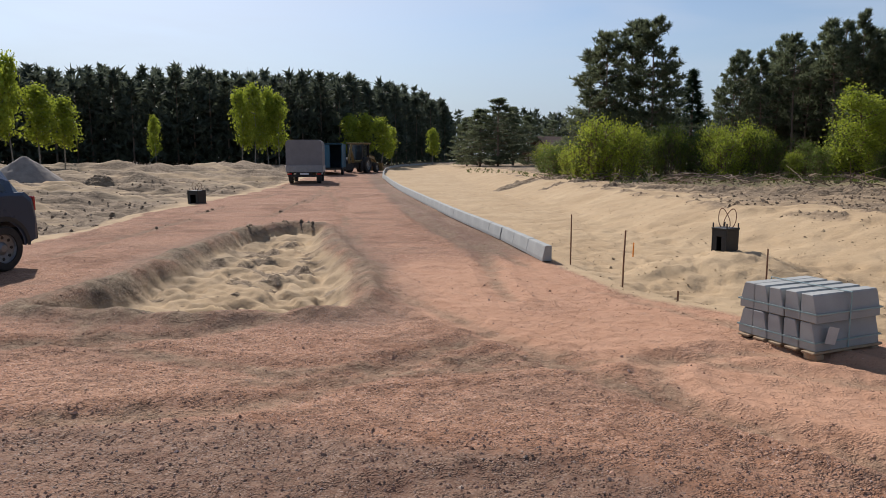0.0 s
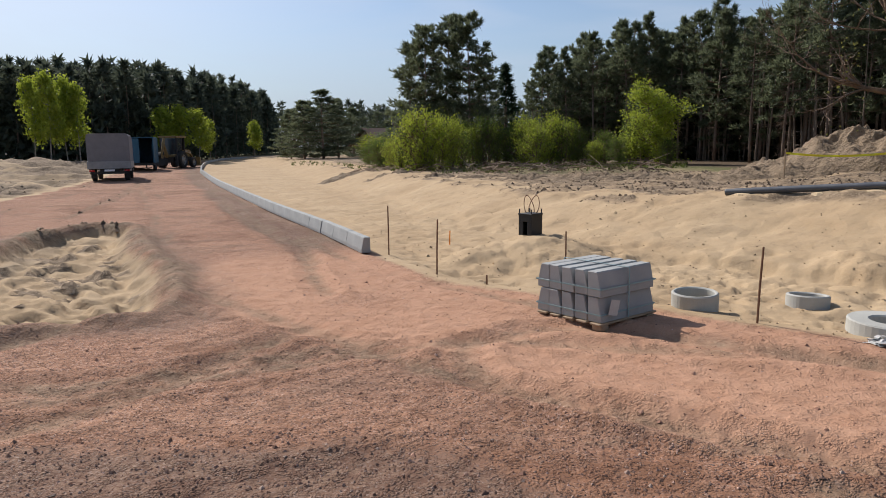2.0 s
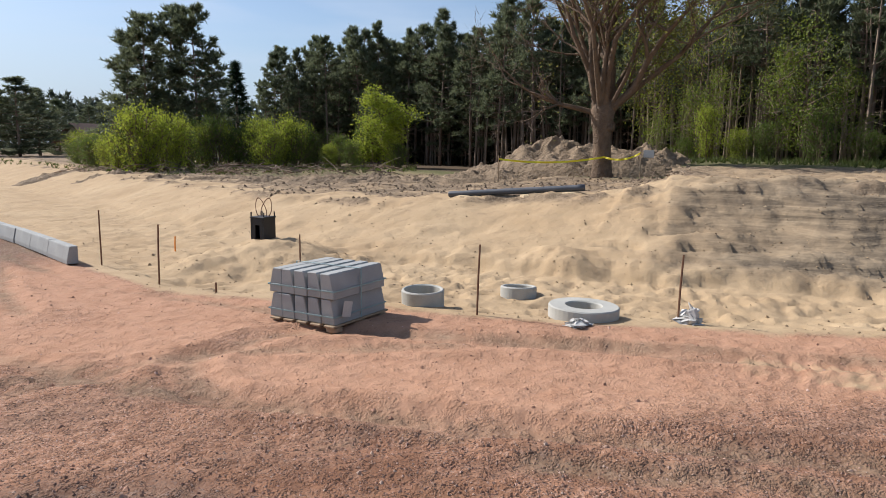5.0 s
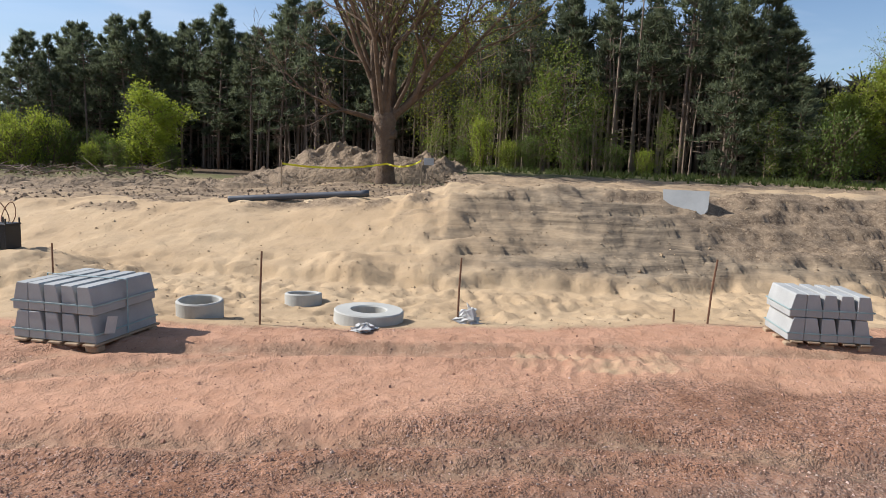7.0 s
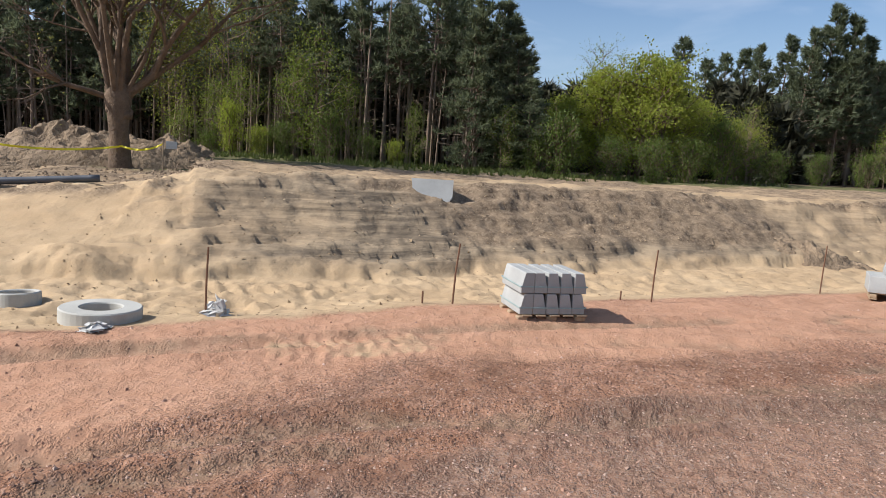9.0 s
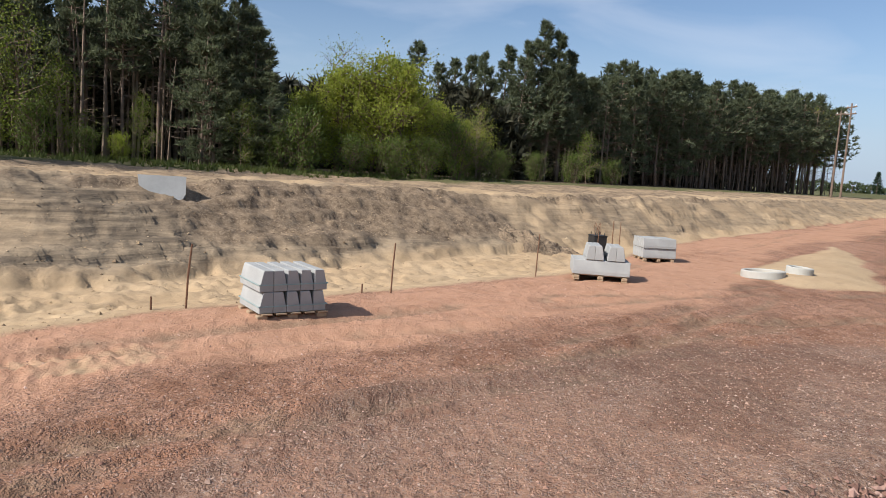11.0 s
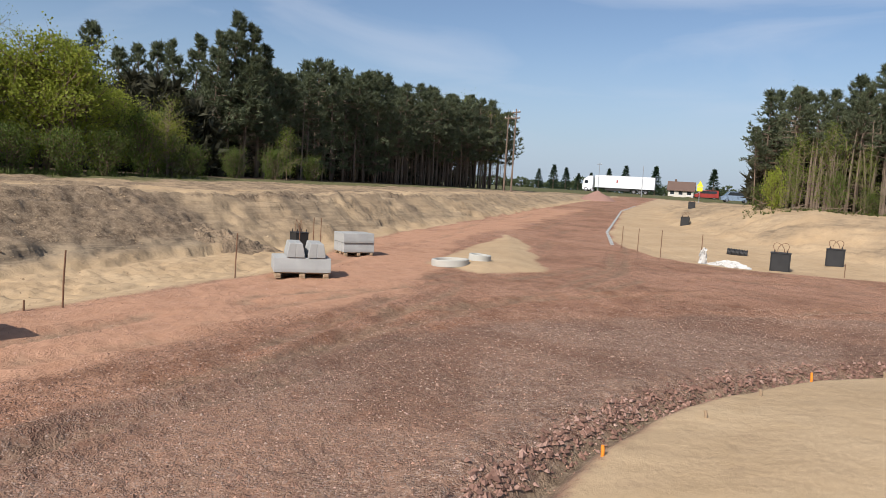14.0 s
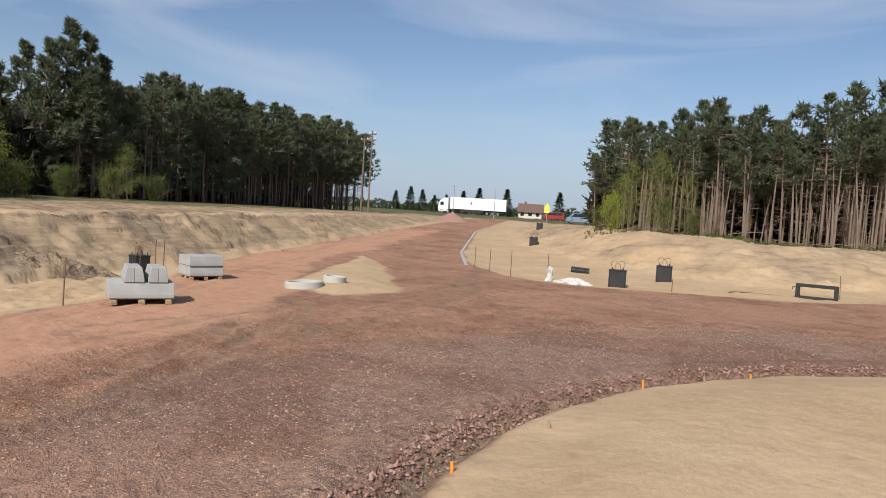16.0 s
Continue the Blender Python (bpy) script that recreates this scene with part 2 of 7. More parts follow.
LEAF_OLIVE = foliage("budding_leaves", (0.11, 0.115, 0.03), (0.24, 0.235, 0.06), 0.3, 0.45)
LEAF_SAPLING = foliage("sapling_leaves", (0.085, 0.12, 0.018), (0.21, 0.255, 0.042), 0.3, 0.45)
# distant green dulled so that the leaf colour itself holds the haze
LEAF_HAZED = foliage("hazed_leaves", (0.065, 0.085, 0.045), (0.14, 0.17, 0.085), 0.0, 0.3)
GRASS = foliage("grass_blades", (0.045, 0.07, 0.015), (0.14, 0.165, 0.04), 0.3, 0.4)
CONCRETE = worn("concrete", (0.28, 0.285, 0.27), (0.40, 0.40, 0.38), 3.0, 0.88, fine=140, bump=0.25, dist=0.003)
CONCRETE_PALE = worn("pale_concrete", (0.36, 0.35, 0.31), (0.48, 0.47, 0.42), 3.0, 0.9, fine=120, bump=0.3, dist=0.003)
WOOD = worn("pallet_wood", (0.26, 0.18, 0.11), (0.42, 0.31, 0.20), 9.0, 0.85, fine=70)
RUST = worn("rusty_steel", (0.13, 0.07, 0.045), (0.24, 0.13, 0.075), 14.0, 0.8, 0.3, fine=120)
BLACK = worn("black_plastic", (0.012, 0.012, 0.013), (0.03, 0.03, 0.03), 5.0, 0.55, spec=0.4)
PIPE_GREY = worn("pipe_plastic", (0.05, 0.055, 0.065), (0.09, 0.095, 0.105), 4.0, 0.4, spec=0.5)
WHITE = worn("white_film", (0.46, 0.45, 0.42), (0.60, 0.58, 0.54), 6.0, 0.5)
YELLOW = worn("yellow_tape", (0.75, 0.62, 0.02), (0.85, 0.72, 0.05), 6.0, 0.45)
ORANGE = worn("orange_paint", (0.80, 0.22, 0.02), (0.90, 0.32, 0.04), 12.0, 0.6)
STRAP = worn("strap", (0.20, 0.30, 0.30), (0.30, 0.40, 0.40), 6.0, 0.4)
STONE = worn("crushed_stone", (0.15, 0.10, 0.085), (0.40, 0.31, 0.27), 30.0, 0.9, fine=160)
STONE_RED = worn("red_stone", (0.20, 0.115, 0.09), (0.36, 0.22, 0.17), 25.0, 0.9, fine=160)
SOILCLOD = worn("soil_clod", (0.11, 0.077, 0.05), (0.34, 0.25, 0.16), 3.0, 0.95, bump=0.9, dist=0.10, fine=9)
SANDCLOD = worn("sand_clod", (0.52, 0.38, 0.22), (0.68, 0.53, 0.34), 2.5, 0.95, bump=0.6, dist=0.03, fine=25)
GRAVELHEAP = worn("grey_gravel", (0.17, 0.145, 0.125), (0.32, 0.28, 0.24), 3.0, 0.95, fine=30)

# ---- mesh writing ----


class Mesh:
    def __init__(self):
        self.v, self.f = [], []

    def face(self, *pts):
        k = len(self.v)
        self.v.extend(tuple(p) for p in pts)
        self.f.append(tuple(range(k, k + len(pts))))

    def box(self, lo, hi, m=None):
        """A box with a narrow bevel all round its upright and long edges."""
        k = len(self.v)
        b = min(0.012, *((h - l) * 0.2 for l, h in zip(lo, hi)))
        pts = []
        for z, ins in ((lo[2], b), (lo[2] + b, 0), (hi[2] - b, 0), (hi[2], b)):
            x0, x1, y0, y1 = lo[0] + ins, hi[0] - ins, lo[1] + ins, hi[1] - ins
            pts += [(x0 + b, y0, z), (x1 - b, y0, z), (x1, y0 + b, z), (x1, y1 - b, z), (x1 - b, y1, z), (x0 + b, y1, z), (x0, y1 - b, z), (x0, y0 + b, z)]
        self.v += [tuple(m @ Vector(p)) for p in pts] if m else pts
        for r in range(3):
            for i in range(8):
                j = (i + 1) % 8
                self.f.append((k + r * 8 + i, k + r * 8 + j, k + r * 8 + 8 + j, k + r * 8 + 8 + i))
        self.f.append(tuple(k + i for i in range(7, -1, -1)))
        self.f.append(tuple(k + 24 + i for i in range(8)))
        return self

    def tube(self, path, radii, sides=6, cap=True):
        path = [Vector(p) for p in path]
        k = len(self.v)
        n = len(path)
        side = None
        for i, p in enumerate(path):
            d = (path[min(i + 1, n - 1)] - path[max(i - 1, 0)])
            d = d.normalized() if d.length > 1e-9 else Vector((0, 0, 1))
            if side is None:
                side = d.orthogonal().normalized()
            else:
                side = side - d * side.dot(d)
                side = side.normalized() if side.length > 1e-6 else d.orthogonal().normalized()
            up = d.cross(side)
            r = radii[i] if isinstance(radii, (list, tuple)) else radii
            for j in range(sides):
                a = 2 * math.pi * j / sides
                self.v.append(tuple(p + side * (math.cos(a) * r) + up * (math.sin(a) * r)))
        for i in range(n - 1):
            for j in range(sides):
                a, b = k + i * sides + j, k + i * sides + (j + 1) % sides
                self.f.append((a, b, b + sides, a + sides))
        if cap:
            self.f.append(tuple(k + j for j in range(sides - 1, -1, -1)))
            self.f.append(tuple(k + (n - 1) * sides + j for j in range(sides)))
        return self

    def lathe(self, profile, seg=32, closed=True):
        """profile: (radius, z) points, turned round z."""
        k, n = len(self.v), len(profile)
        for i in range(seg):
            a = 2 * math.pi * i / seg
            self.v += [(r * math.cos(a), r * math.sin(a), z) for r, z in profile]
        for i in range(seg):
            j = (i + 1) % seg
            for p in range(n if closed else n - 1):
                q = (p + 1) % n
                self.f.append((k + i * n + p, k + j * n + p, k + j * n + q, k + i * n + q))
        return self

    def prism(self, outline, lo, hi, axis="x"):
        """An outline of (a, b) points pushed along an axis from lo to hi."""
        k, n = len(self.v), len(outline)
        for s in (lo, hi):
            for a, b in outline:
                self.v.append({"x": (s, a, b), "y": (a, s, b), "z": (a, b, s)}[axis])
        for i in range(n):
            j = (i + 1) % n
            self.f.append((k + i, k + j, k + n + j, k + n + i))
        self.f.append(tuple(k + i for i in range(n - 1, -1, -1)))
        self.f.append(tuple(k + n + i for i in range(n)))
        return self

    def data(self, name, material, smooth=False):
        me = bpy.data.meshes.new(name)
        me.from_pydata(self.v, [], self.f)
        me.materials.append(material)
        if smooth:
            me.polygons.foreach_set("use_smooth", [True] * len(me.polygons))
        me.validate()
        bm = bmesh.new()
        bm.from_mesh(me)
        if len(bm.faces) < 5000:
            bmesh.ops.recalc_face_normals(bm, faces=bm.faces)
        bm.to_mesh(me)
        bm.free()
        return me


def part(name, mesh, material, parent=None, label="", smooth=False):
    ob = new(name, mesh.data(name, material, smooth))
    if parent:
        ob.parent = parent
    return tagged(ob, label)


def thing(name, label, category, m=None, group="", kind=""):
    ob = new(name)
    ob.empty_display_size = 0.2
    if m:
        ob.matrix_basis = m
    return tagged(ob, label, category, group, kind)


# ---- the lie of the land ----


def lattice(x, y, seed):
    h = (x.astype(np.int64) * 374761393 + y.astype(np.int64) * 668265263 + seed * 1442695041) & 0x7FFFFFFF
    h = ((h ^ (h >> 13)) * 1274126177) & 0x7FFFFFFF
    return ((h ^ (h >> 16)) & 0xFFFF) / 65535.0


def vnoise(x, y, seed=0):
    """Smooth noise from 0 to 1, one lump a metre."""
    xi, yi = np.floor(x), np.floor(y)
    u, v = x - xi, y - yi
    u, v = u * u * (3 - 2 * u), v * v * (3 - 2 * v)
    a, b = lattice(xi, yi, seed), lattice(xi + 1, yi, seed)
    c, d = lattice(xi, yi + 1, seed), lattice(xi + 1, yi + 1, seed)
    return (a + (b - a) * u) * (1 - v) + (c + (d - c) * u) * v


def fbm(x, y, seed=0, octaves=4):
    t, amp, total = 0.0, 1.0, 0.0
    for k in range(octaves):
        t = t + amp * vnoise(x * 2**k + 17.3 * k, y * 2**k - 9.1 * k, seed + k)
        total += amp
        amp *= 0.5
    return t / total


def blotch(x, y, seed=0, octaves=4):
    """Noise from 0 to 1 that reaches both ends."""
    return np.clip((fbm(x, y, seed, octaves) - 0.5) * 2.6 + 0.5, 0, 1)


def smooth(t):
    t = np.clip(t, 0, 1)
    return t * t * (3 - 2 * t)


def along(x, y, pts, values=()):
    """Signed distance from an open line (positive to its left), way along it, and values given at its points."""
    best = np.full(x.shape, 1e9)
    sd, way = np.zeros(x.shape), np.zeros(x.shape)
    vals = [np.zeros(x.shape) for _ in values]
    run = 0.0
    for i in range(len(pts) - 1):
        (ax, ay), (bx, by) = pts[i], pts[i + 1]
        dx, dy = bx - ax, by - ay
        ln = math.hypot(dx, dy)
        t = np.clip(((x - ax) * dx + (y - ay) * dy) / ln**2, 0, 1)
        ex, ey = x - ax - t * dx, y - ay - t * dy
        d = np.hypot(ex, ey)
        near = d < best - 1e-9
        cross = dx * (y - ay) - dy * (x - ax)
        best = np.where(near, d, best)
        sd = np.where(near, np.where(cross >= 0, d, -d), sd)
        way = np.where(near, run + t * ln, way)
        for k, vv in enumerate(values):
            vals[k] = np.where(near, vv[i] + (vv[i + 1] - vv[i]) * t, vals[k])
        run += ln
    return (sd, way, *vals)


def inside(x, y, poly):
    """Signed distance from a closed outline, positive within."""
    best = np.full(x.shape, 1e9)
    odd = np.zeros(x.shape, bool)
    for (ax, ay), (bx, by) in zip(poly, poly[1:] + poly[:1]):
        dx, dy = bx - ax, by - ay
        t = np.clip(((x - ax) * dx + (y - ay) * dy) / (dx * dx + dy * dy), 0, 1)
        best = np.minimum(best, np.hypot(x - ax - t * dx, y - ay - t * dy))
        odd ^= ((ay > y) != (by > y)) & (x < dx * (y - ay) / (dy if abs(dy) > 1e-9 else 1e-9) + ax)
    return np.where(odd, best, -best)


# foot of the cut on the north-east side, from north-west to south-east; crest height and width of its slope
FOOT = [(-12, 135), (-3, 92), (0.8, 60), (2.9, 30.6), (3.7, 21), (4.3, 14.2), (4.9, 11), (6.3, 8.8), (7.1, 6.6), (7.8, 5.4), (10.1, 3.0), (12.8, 0.3), (16.4, -3.7), (18.7, -7), (24.3, -13), (33.4, -23.2), (50.6, -40.8), (66, -58), (120, -118)]
CREST = [0.8, 0.7, 0.6, 0.54, 0.53, 0.57, 0.62, 0.76, 0.95, 1.12, 1.15, 1.15, 1.12, 1.1, 1.2, 1.3, 1.5, 1.6, 1.6]
SLOPE = [3, 3, 3, 2.8, 2.8, 2.9, 3.1, 3.3, 3.3, 3.2, 3.1, 3.0, 2.6, 2.2, 2.4, 2.6, 3, 3, 3]
# edge of the red road on that side
RED_NE = [(-14, 135), (-6.4, 83), (-5.3, 61), (-3.5, 44), (-0.9, 26.6), (0.3, 19), (1.35, 13.3), (1.7, 10.8), (1.95, 9.7), (2.26, 8.5), (2.75, 7.6), (3.3, 6.85), (3.96, 5.9), (5.04, 4.65), (6.3, 3.5), (7.5, 2.2), (8.2, 1.4), (9.3, 0.2), (10.8, -1.6), (12.3, -3.6), (15.5, -5.6), (20, -8.6), (25.3, -14.4), (34.4, -24.2), (51, -42), (66, -59), (120, -119)]
# edge of the red road to the south, and foot of the cut there
RED_S = [(118, -126), (60.3, -60.5), (38.7, -36.4), (22.3, -20.3), (17.8, -16.4), (14.7, -15.2), (12.5, -15.3), (10.25, -17.2), (8.1, -19.3), (6.8, -22.3), (4.5, -40), (3, -90)]
FOOT_S = [(120, -132), (60, -64), (42, -42), (30, -31.5), (22, -25.2), (17.5, -23.2), (13, -22.6), (9.6, -24), (7.4, -28), (5.4, -41), (4, -90)]
CREST_S = [1.6, 1.6, 1.55, 1.6, 1.5, 1.4, 1.35, 1.3, 1.3, 1.3, 1.3]
# edge of the red road on the west side
RED_W = [(-5, -60), (-9.0, -10), (-9.2, 3), (-8.0, 13.3), (-8.4, 17.4), (-8.8, 23.5), (-9.4, 40), (-11, 60), (-15, 90), (-24, 135)]
PIT = [(-4.35, 7.4), (-4.2, 9.4), (-4.35, 12.5), (-4.4, 15.2), (-3.6, 16.6), (-2.8, 16.0), (-2.2, 12.6), (-1.5, 10.2), (-1.05, 8.4), (-1.15, 7.35), (-2.6, 7.1)]
SANDTONGUE = [(11.7, -7.3), (13.5, -7.2), (17.0, -10.4), (20.6, -13.9), (18.8, -13.3), (14.8, -11.0), (11.9, -9.1)]
ISLAND, ISLAND_R = (-1.95, -6.4), 6.75
TRACKS = [
    [(-7.5, 60), (-5.2, 40), (-2.2, 24), (-0.9, 14), (0.3, 8.5), (2.2, 5.2), (4.8, 2.6), (7.6, -1.0), (11.5, -5.0), (17, -9.5), (26, -18), (44, -38)],
    [(-8.0, 42), (-6.2, 26), (-5.6, 15), (-5.6, 9), (-4.4, 5.2), (-1.4, 3.9), (1.8, 4.6), (3.6, 3.6), (6.4, 0.2), (10, -6), (13, -10.5), (22, -18.8)],
    [(-2.8, 24), (-0.3, 12), (-0.2, 7.4), (-1.8, 5.6), (-5, 4.6)],
    [(2.6, 4.9), (5.2, 1.9), (7.4, -2.6), (8.2, -8), (7.8, -14), (6, -22)],
    [(9.4, -3), (10.2, -8.2), (12.2, -12.4), (9.6, -15.6)],
]
HEAPS = [(4.3, 9.9, 0.36, 1.7), (3.2, 9.9, 0.14, 0.9), (7.35, 7.0, 0.16, 0.7)]


def land(x, y):
    """Height of the ground and the shares of its covers."""
    se_way = 0.73 * x - 0.683 * y
    nw_way = y - 0.07 * x
    road = 1.52 * smooth((se_way - 14) / 98) ** 0.9 * np.where(se_way > 14, 1, 0)
    road = np.where(se_way > 14, np.minimum(0.0214 * np.maximum(se_way - 20, 0), 1.52), 0) * 0.75 + road * 0.25
    base = road + 0.016 * np.clip(se_way - 92, 0, 80) + 0.008 * np.clip(nw_way - 40, 0, 60)
    z = base + 0.05 * (fbm(x * 0.35, y * 0.35, 3) - 0.5) + 0.02 * (fbm(x * 1.7, y * 1.7, 5) - 0.5)
    ne, ne_way = along(x, y, RED_NE)[:2]
    so, so_way = along(x, y, RED_S)[:2]
    we, we_way = along(x, y, RED_W)[:2]
    foot, foot_way, crest, slope = along(x, y, FOOT, (CREST, SLOPE))
    foot_s, fs_way, crest_s = along(x, y, FOOT_S, (CREST_S,))
    wob = fbm(x * 0.8, y * 0.8, 11) - 0.5
    ne, so, we = ne + 0.5 * wob, so + 0.6 * wob, we + 1.2 * wob
    foot = foot + 0.7 * (fbm(x * 0.9, y * 0.9, 12) - 0.5)
    foot_s = foot_s + 1.6 * (fbm(x * 0.5, y * 0.5, 14) - 0.5)
    isl = ISLAND_R - np.hypot(x - ISLAND[0], (y - ISLAND[1]) * 0.93) + 0.25 * wob
    pit = inside(x, y, PIT) + 0.35 * wob
    tongue = inside(x, y, SANDTONGUE) + 0.5 * wob
    sandy = np.maximum.reduce([ne, so, we - 0.0, isl - 0.42, pit, tongue])
    sand = smooth(0.5 + sandy / 0.5)
    onroad = 1 - sand
    # sand flats lie a little lower than the road
    z -= 0.09 * smooth((ne - 0.1) / 0.7) + 0.10 * smooth((so - 0.1) / 1.2)
    lumps = fbm(x * 2.2, y * 2.2, 21, 5)
    z += smooth((ne - 0.2) / 0.8) * (0.05 * (lumps - 0.5) + 0.05 * (fbm(x * 6, y * 6, 23, 3) - 0.5)) * (1 - 0.45 * smooth(foot / 0.6))
    z += smooth((so - 0.2) / 0.8) * 0.10 * (lumps - 0.5)
    # footprints and wheel dents in the sand
    dent = vnoise(x * 3.1, y * 3.1, 31)
    z -= smooth((ne - 0.1) / 0.5) * (0.03 * smooth((dent - 0.66) / 0.12) + 0.035 * smooth((vnoise(x * 6.1, y * 6.1, 33) - 0.62) / 0.12) + 0.03 * (fbm(x * 9, y * 9, 35, 2) - 0.5)) * (foot < 0.6)
    # the cut
    up = smooth(foot / slope)
    ramp = np.clip(foot / slope, 0, 1)
    prof = 0.3 * up + 0.7 * np.minimum(1, ramp * 1.08)
    top = np.maximum(crest - z, 0) + 0.02 * np.clip(foot - slope, 0, 11)
    rough = fbm(x * 1.1, y * 1.1, 41, 5) - 0.5
    face = smooth(foot / 0.5) * smooth((slope + 1.4 - foot) / 1.5)
    z += prof * top + 0.10 * smooth(foot / 0.14) * smooth((1.6 - foot) / 1.4) * smooth((foot_way - 124) / 5) * (0.4 + blotch(x * 0.6, y * 0.6, 163)) + face * ((0.05 + 0.07 * smooth((foot_way - 128) / 6) - 0.02 * smooth((foot_way - 140) / 4)) * rough + 0.09 * (fbm(x * 3.5, y * 3.5, 43, 4) - 0.5) * smooth((foot_way - 129) / 3) - 0.05 * np.abs(fbm(x * 2.2 + z * 9, y * 2.2 - z * 9, 45, 3) - 0.5))
    z += face * smooth((foot_way - 131) / 4) * (0.018 + 0.045 * smooth((foot_way - 144) / 3)) * np.sin(2 * math.pi * (z / 0.21 + 1.6 * fbm(x * 0.5, y * 0.5, 46))) * smooth((blotch(x * 0.8, y * 0.8, 48) - 0.3) / 0.3)
    ledge = fbm(foot_way * 0.85, foot * 4.2, 165, 4)
    z += face * smooth((foot_way - 129) / 3) * (0.075 * (smooth((ledge - 0.45) / 0.09) - 0.5) + 0.05 * (fbm(x * 6, y * 6, 167, 3) - 0.5))
    lip_n = blotch(x * 1.7, y * 1.7, 141)
    crumb = np.exp(-((foot - slope * 0.9) / 0.3) ** 2) * smooth((lip_n - 0.5) / 0.2)
    z += 0.07 * np.exp(-((foot - slope * (0.86 + 0.2 * (lip_n - 0.5))) / 0.13) ** 2) * lip_n
    slip = vnoise(x * 2.4 + 5, y * 2.4, 143)
    z -= face * smooth((132 - foot_way) / 6) * (0.03 * smooth((slip - 0.68) / 0.1) + 0.02 * (fbm(x * 5, y * 5, 145, 3) - 0.5))
    debris = smooth((foot - slope + 0.6) / 0.8) * smooth((14 - foot) / 5)
    z += debris * (0.20 * (fbm(x * 1.6, y * 1.6, 47, 5) - 0.45) + 0.05 * (fbm(x * 9, y * 9, 49, 3) - 0.5))
    prof_s = smooth(foot_s / 5.0) * 0.6 + 0.4 * np.clip(foot_s / 4.2, 0, 1)
    z += prof_s * np.maximum(crest_s - z, 0) + smooth(foot_s / 0.8) * smooth((8 - foot_s) / 3) * (0.34 * (fbm(x * 0.9, y * 0.9, 51, 5) - 0.5) + 0.22 * (fbm(x * 2.6, y * 2.6, 53, 4) - 0.5) + 0.14 * (fbm(x * 6, y * 6, 55, 3) - 0.5))
    # churned sand to the west with its long pale bank
    wl = smooth(we / 1.6)
    z += wl * (-0.12 + 0.37 * smooth((we - 2) / 8) + 0.75 * (fbm(x * 0.5, y * 0.6, 61, 5) - 0.5) + 0.22 * (fbm(x * 1.3, y * 0.5, 63, 4) - 0.5)) * (y < 130)
    z += wl * (0.55 * (blotch(x * 0.16, y * 0.5, 65, 5) - 0.5) + 0.16 * (blotch(x * 0.9, y * 1.4, 67, 4) - 0.5)) * smooth((75 - y) / 15)
    berm, berm_way = along(x, y, [(-40, 52), (-24, 54), (-14, 62), (-13, 74)])[:2]
    z += 0.75 * np.exp(-(berm / 3.4) ** 2)
    # pit with a broken rim
    z -= 0.26 * smooth((pit + 0.10) / np.where(x < -2.9, 0.34, 0.5)) - smooth((pit - 0.15) / 0.3) * (0.22 * (fbm(x * 1.6 + y, y * 2.6, 71, 5) - 0.45) + 0.10 * np.abs(fbm(x * 4 + y * 2, y * 3, 73, 3) - 0.5))
    z += (0.05 + 0.09 * fbm(x * 3, y * 3, 169, 3)) * np.exp(-((pit + 0.22) / 0.2) ** 2)
    inpit = smooth((pit - 0.05) / 0.2)
    fold = 1 - np.abs(2 * fbm(x * 1.5 + 0.8 * y, y * 1.1, 153, 3) - 1)
    z += inpit * (0.08 * smooth((fold - 0.8) / 0.12) - 0.04 * smooth((vnoise(x * 4.2, y * 2.4, 155) - 0.6) / 0.1))
    sd_p, way_p = along(x, y, [(-4.0, 7.4), (-3.4, 10), (-3.2, 13), (-3.3, 16)])[:2]
    for off in (-0.35, 0.25, 1.1):
        q = sd_p + off
        z += inpit * 0.04 * np.exp(-(q / 0.2) ** 2) * (smooth(2 * np.sin(2 * math.pi * (way_p + 0.6 * np.abs(q)) / 0.3)) - 0.6)
    # sand island, its drain and the loose stone rim
    z += 0.22 * smooth((isl - 0.35) / 1.6) - 0.12 * np.exp(-((isl - 0.27) / 0.12) ** 2) + 0.05 * np.exp(-((isl + 0.18) / 0.2) ** 2) * (0.4 + fbm(x * 8, y * 8, 77, 2))
    z += 0.10 * smooth((tongue + 0.1) / 0.8)
    for hx, hy, hh, hr in HEAPS:
        r = np.hypot(x - hx, y - hy) + 0.35 * (fbm(x * 2, y * 2, 83) - 0.5)
        z += hh * smooth(1 - r / hr)
    # a crisp tyre print in spilled sand
    tp_sd, tp_way = along(x, y, [(5.25, 2.95), (5.75, 2.15), (6.35, 1.55)])[:2]
    print_w = smooth((0.42 - np.abs(tp_sd) + 0.3 * wob) / 0.2) * smooth(tp_way / 0.2) * smooth((1.7 - tp_way) / 0.2)
    z += print_w * 0.016 * np.sin(2 * math.pi * (tp_way + 0.4 * np.abs(tp_sd)) / 0.14) * np.cos(tp_sd * 11) + print_w * 0.03 * (fbm(x * 6, y * 6, 123) - 0.5)
    # tyre lugs pressed into the flat below the cut
    for off in (-0.3, -0.62, -0.94, -1.3, -1.7):
        q = foot - off + 0.2 * (fbm(x * 0.3, y * 0.3, 147) - 0.5)
        lug = np.sin(2 * math.pi * (foot_way + 0.5 * np.abs(q)) / 0.21)
        z += 0.036 * np.exp(-(q / 0.12) ** 2) * smooth(lug * 1.5 + 0.3) * smooth((ne - 0.25) / 0.3) * smooth((foot_way - 118) / 6) * smooth((fbm(x * 0.7, y * 0.7, 149 + int(off * 4)) - 0.38) / 0.15)
    # wheel ruts
    rut_dark, way_dark = np.zeros(x.shape), np.zeros(x.shape)
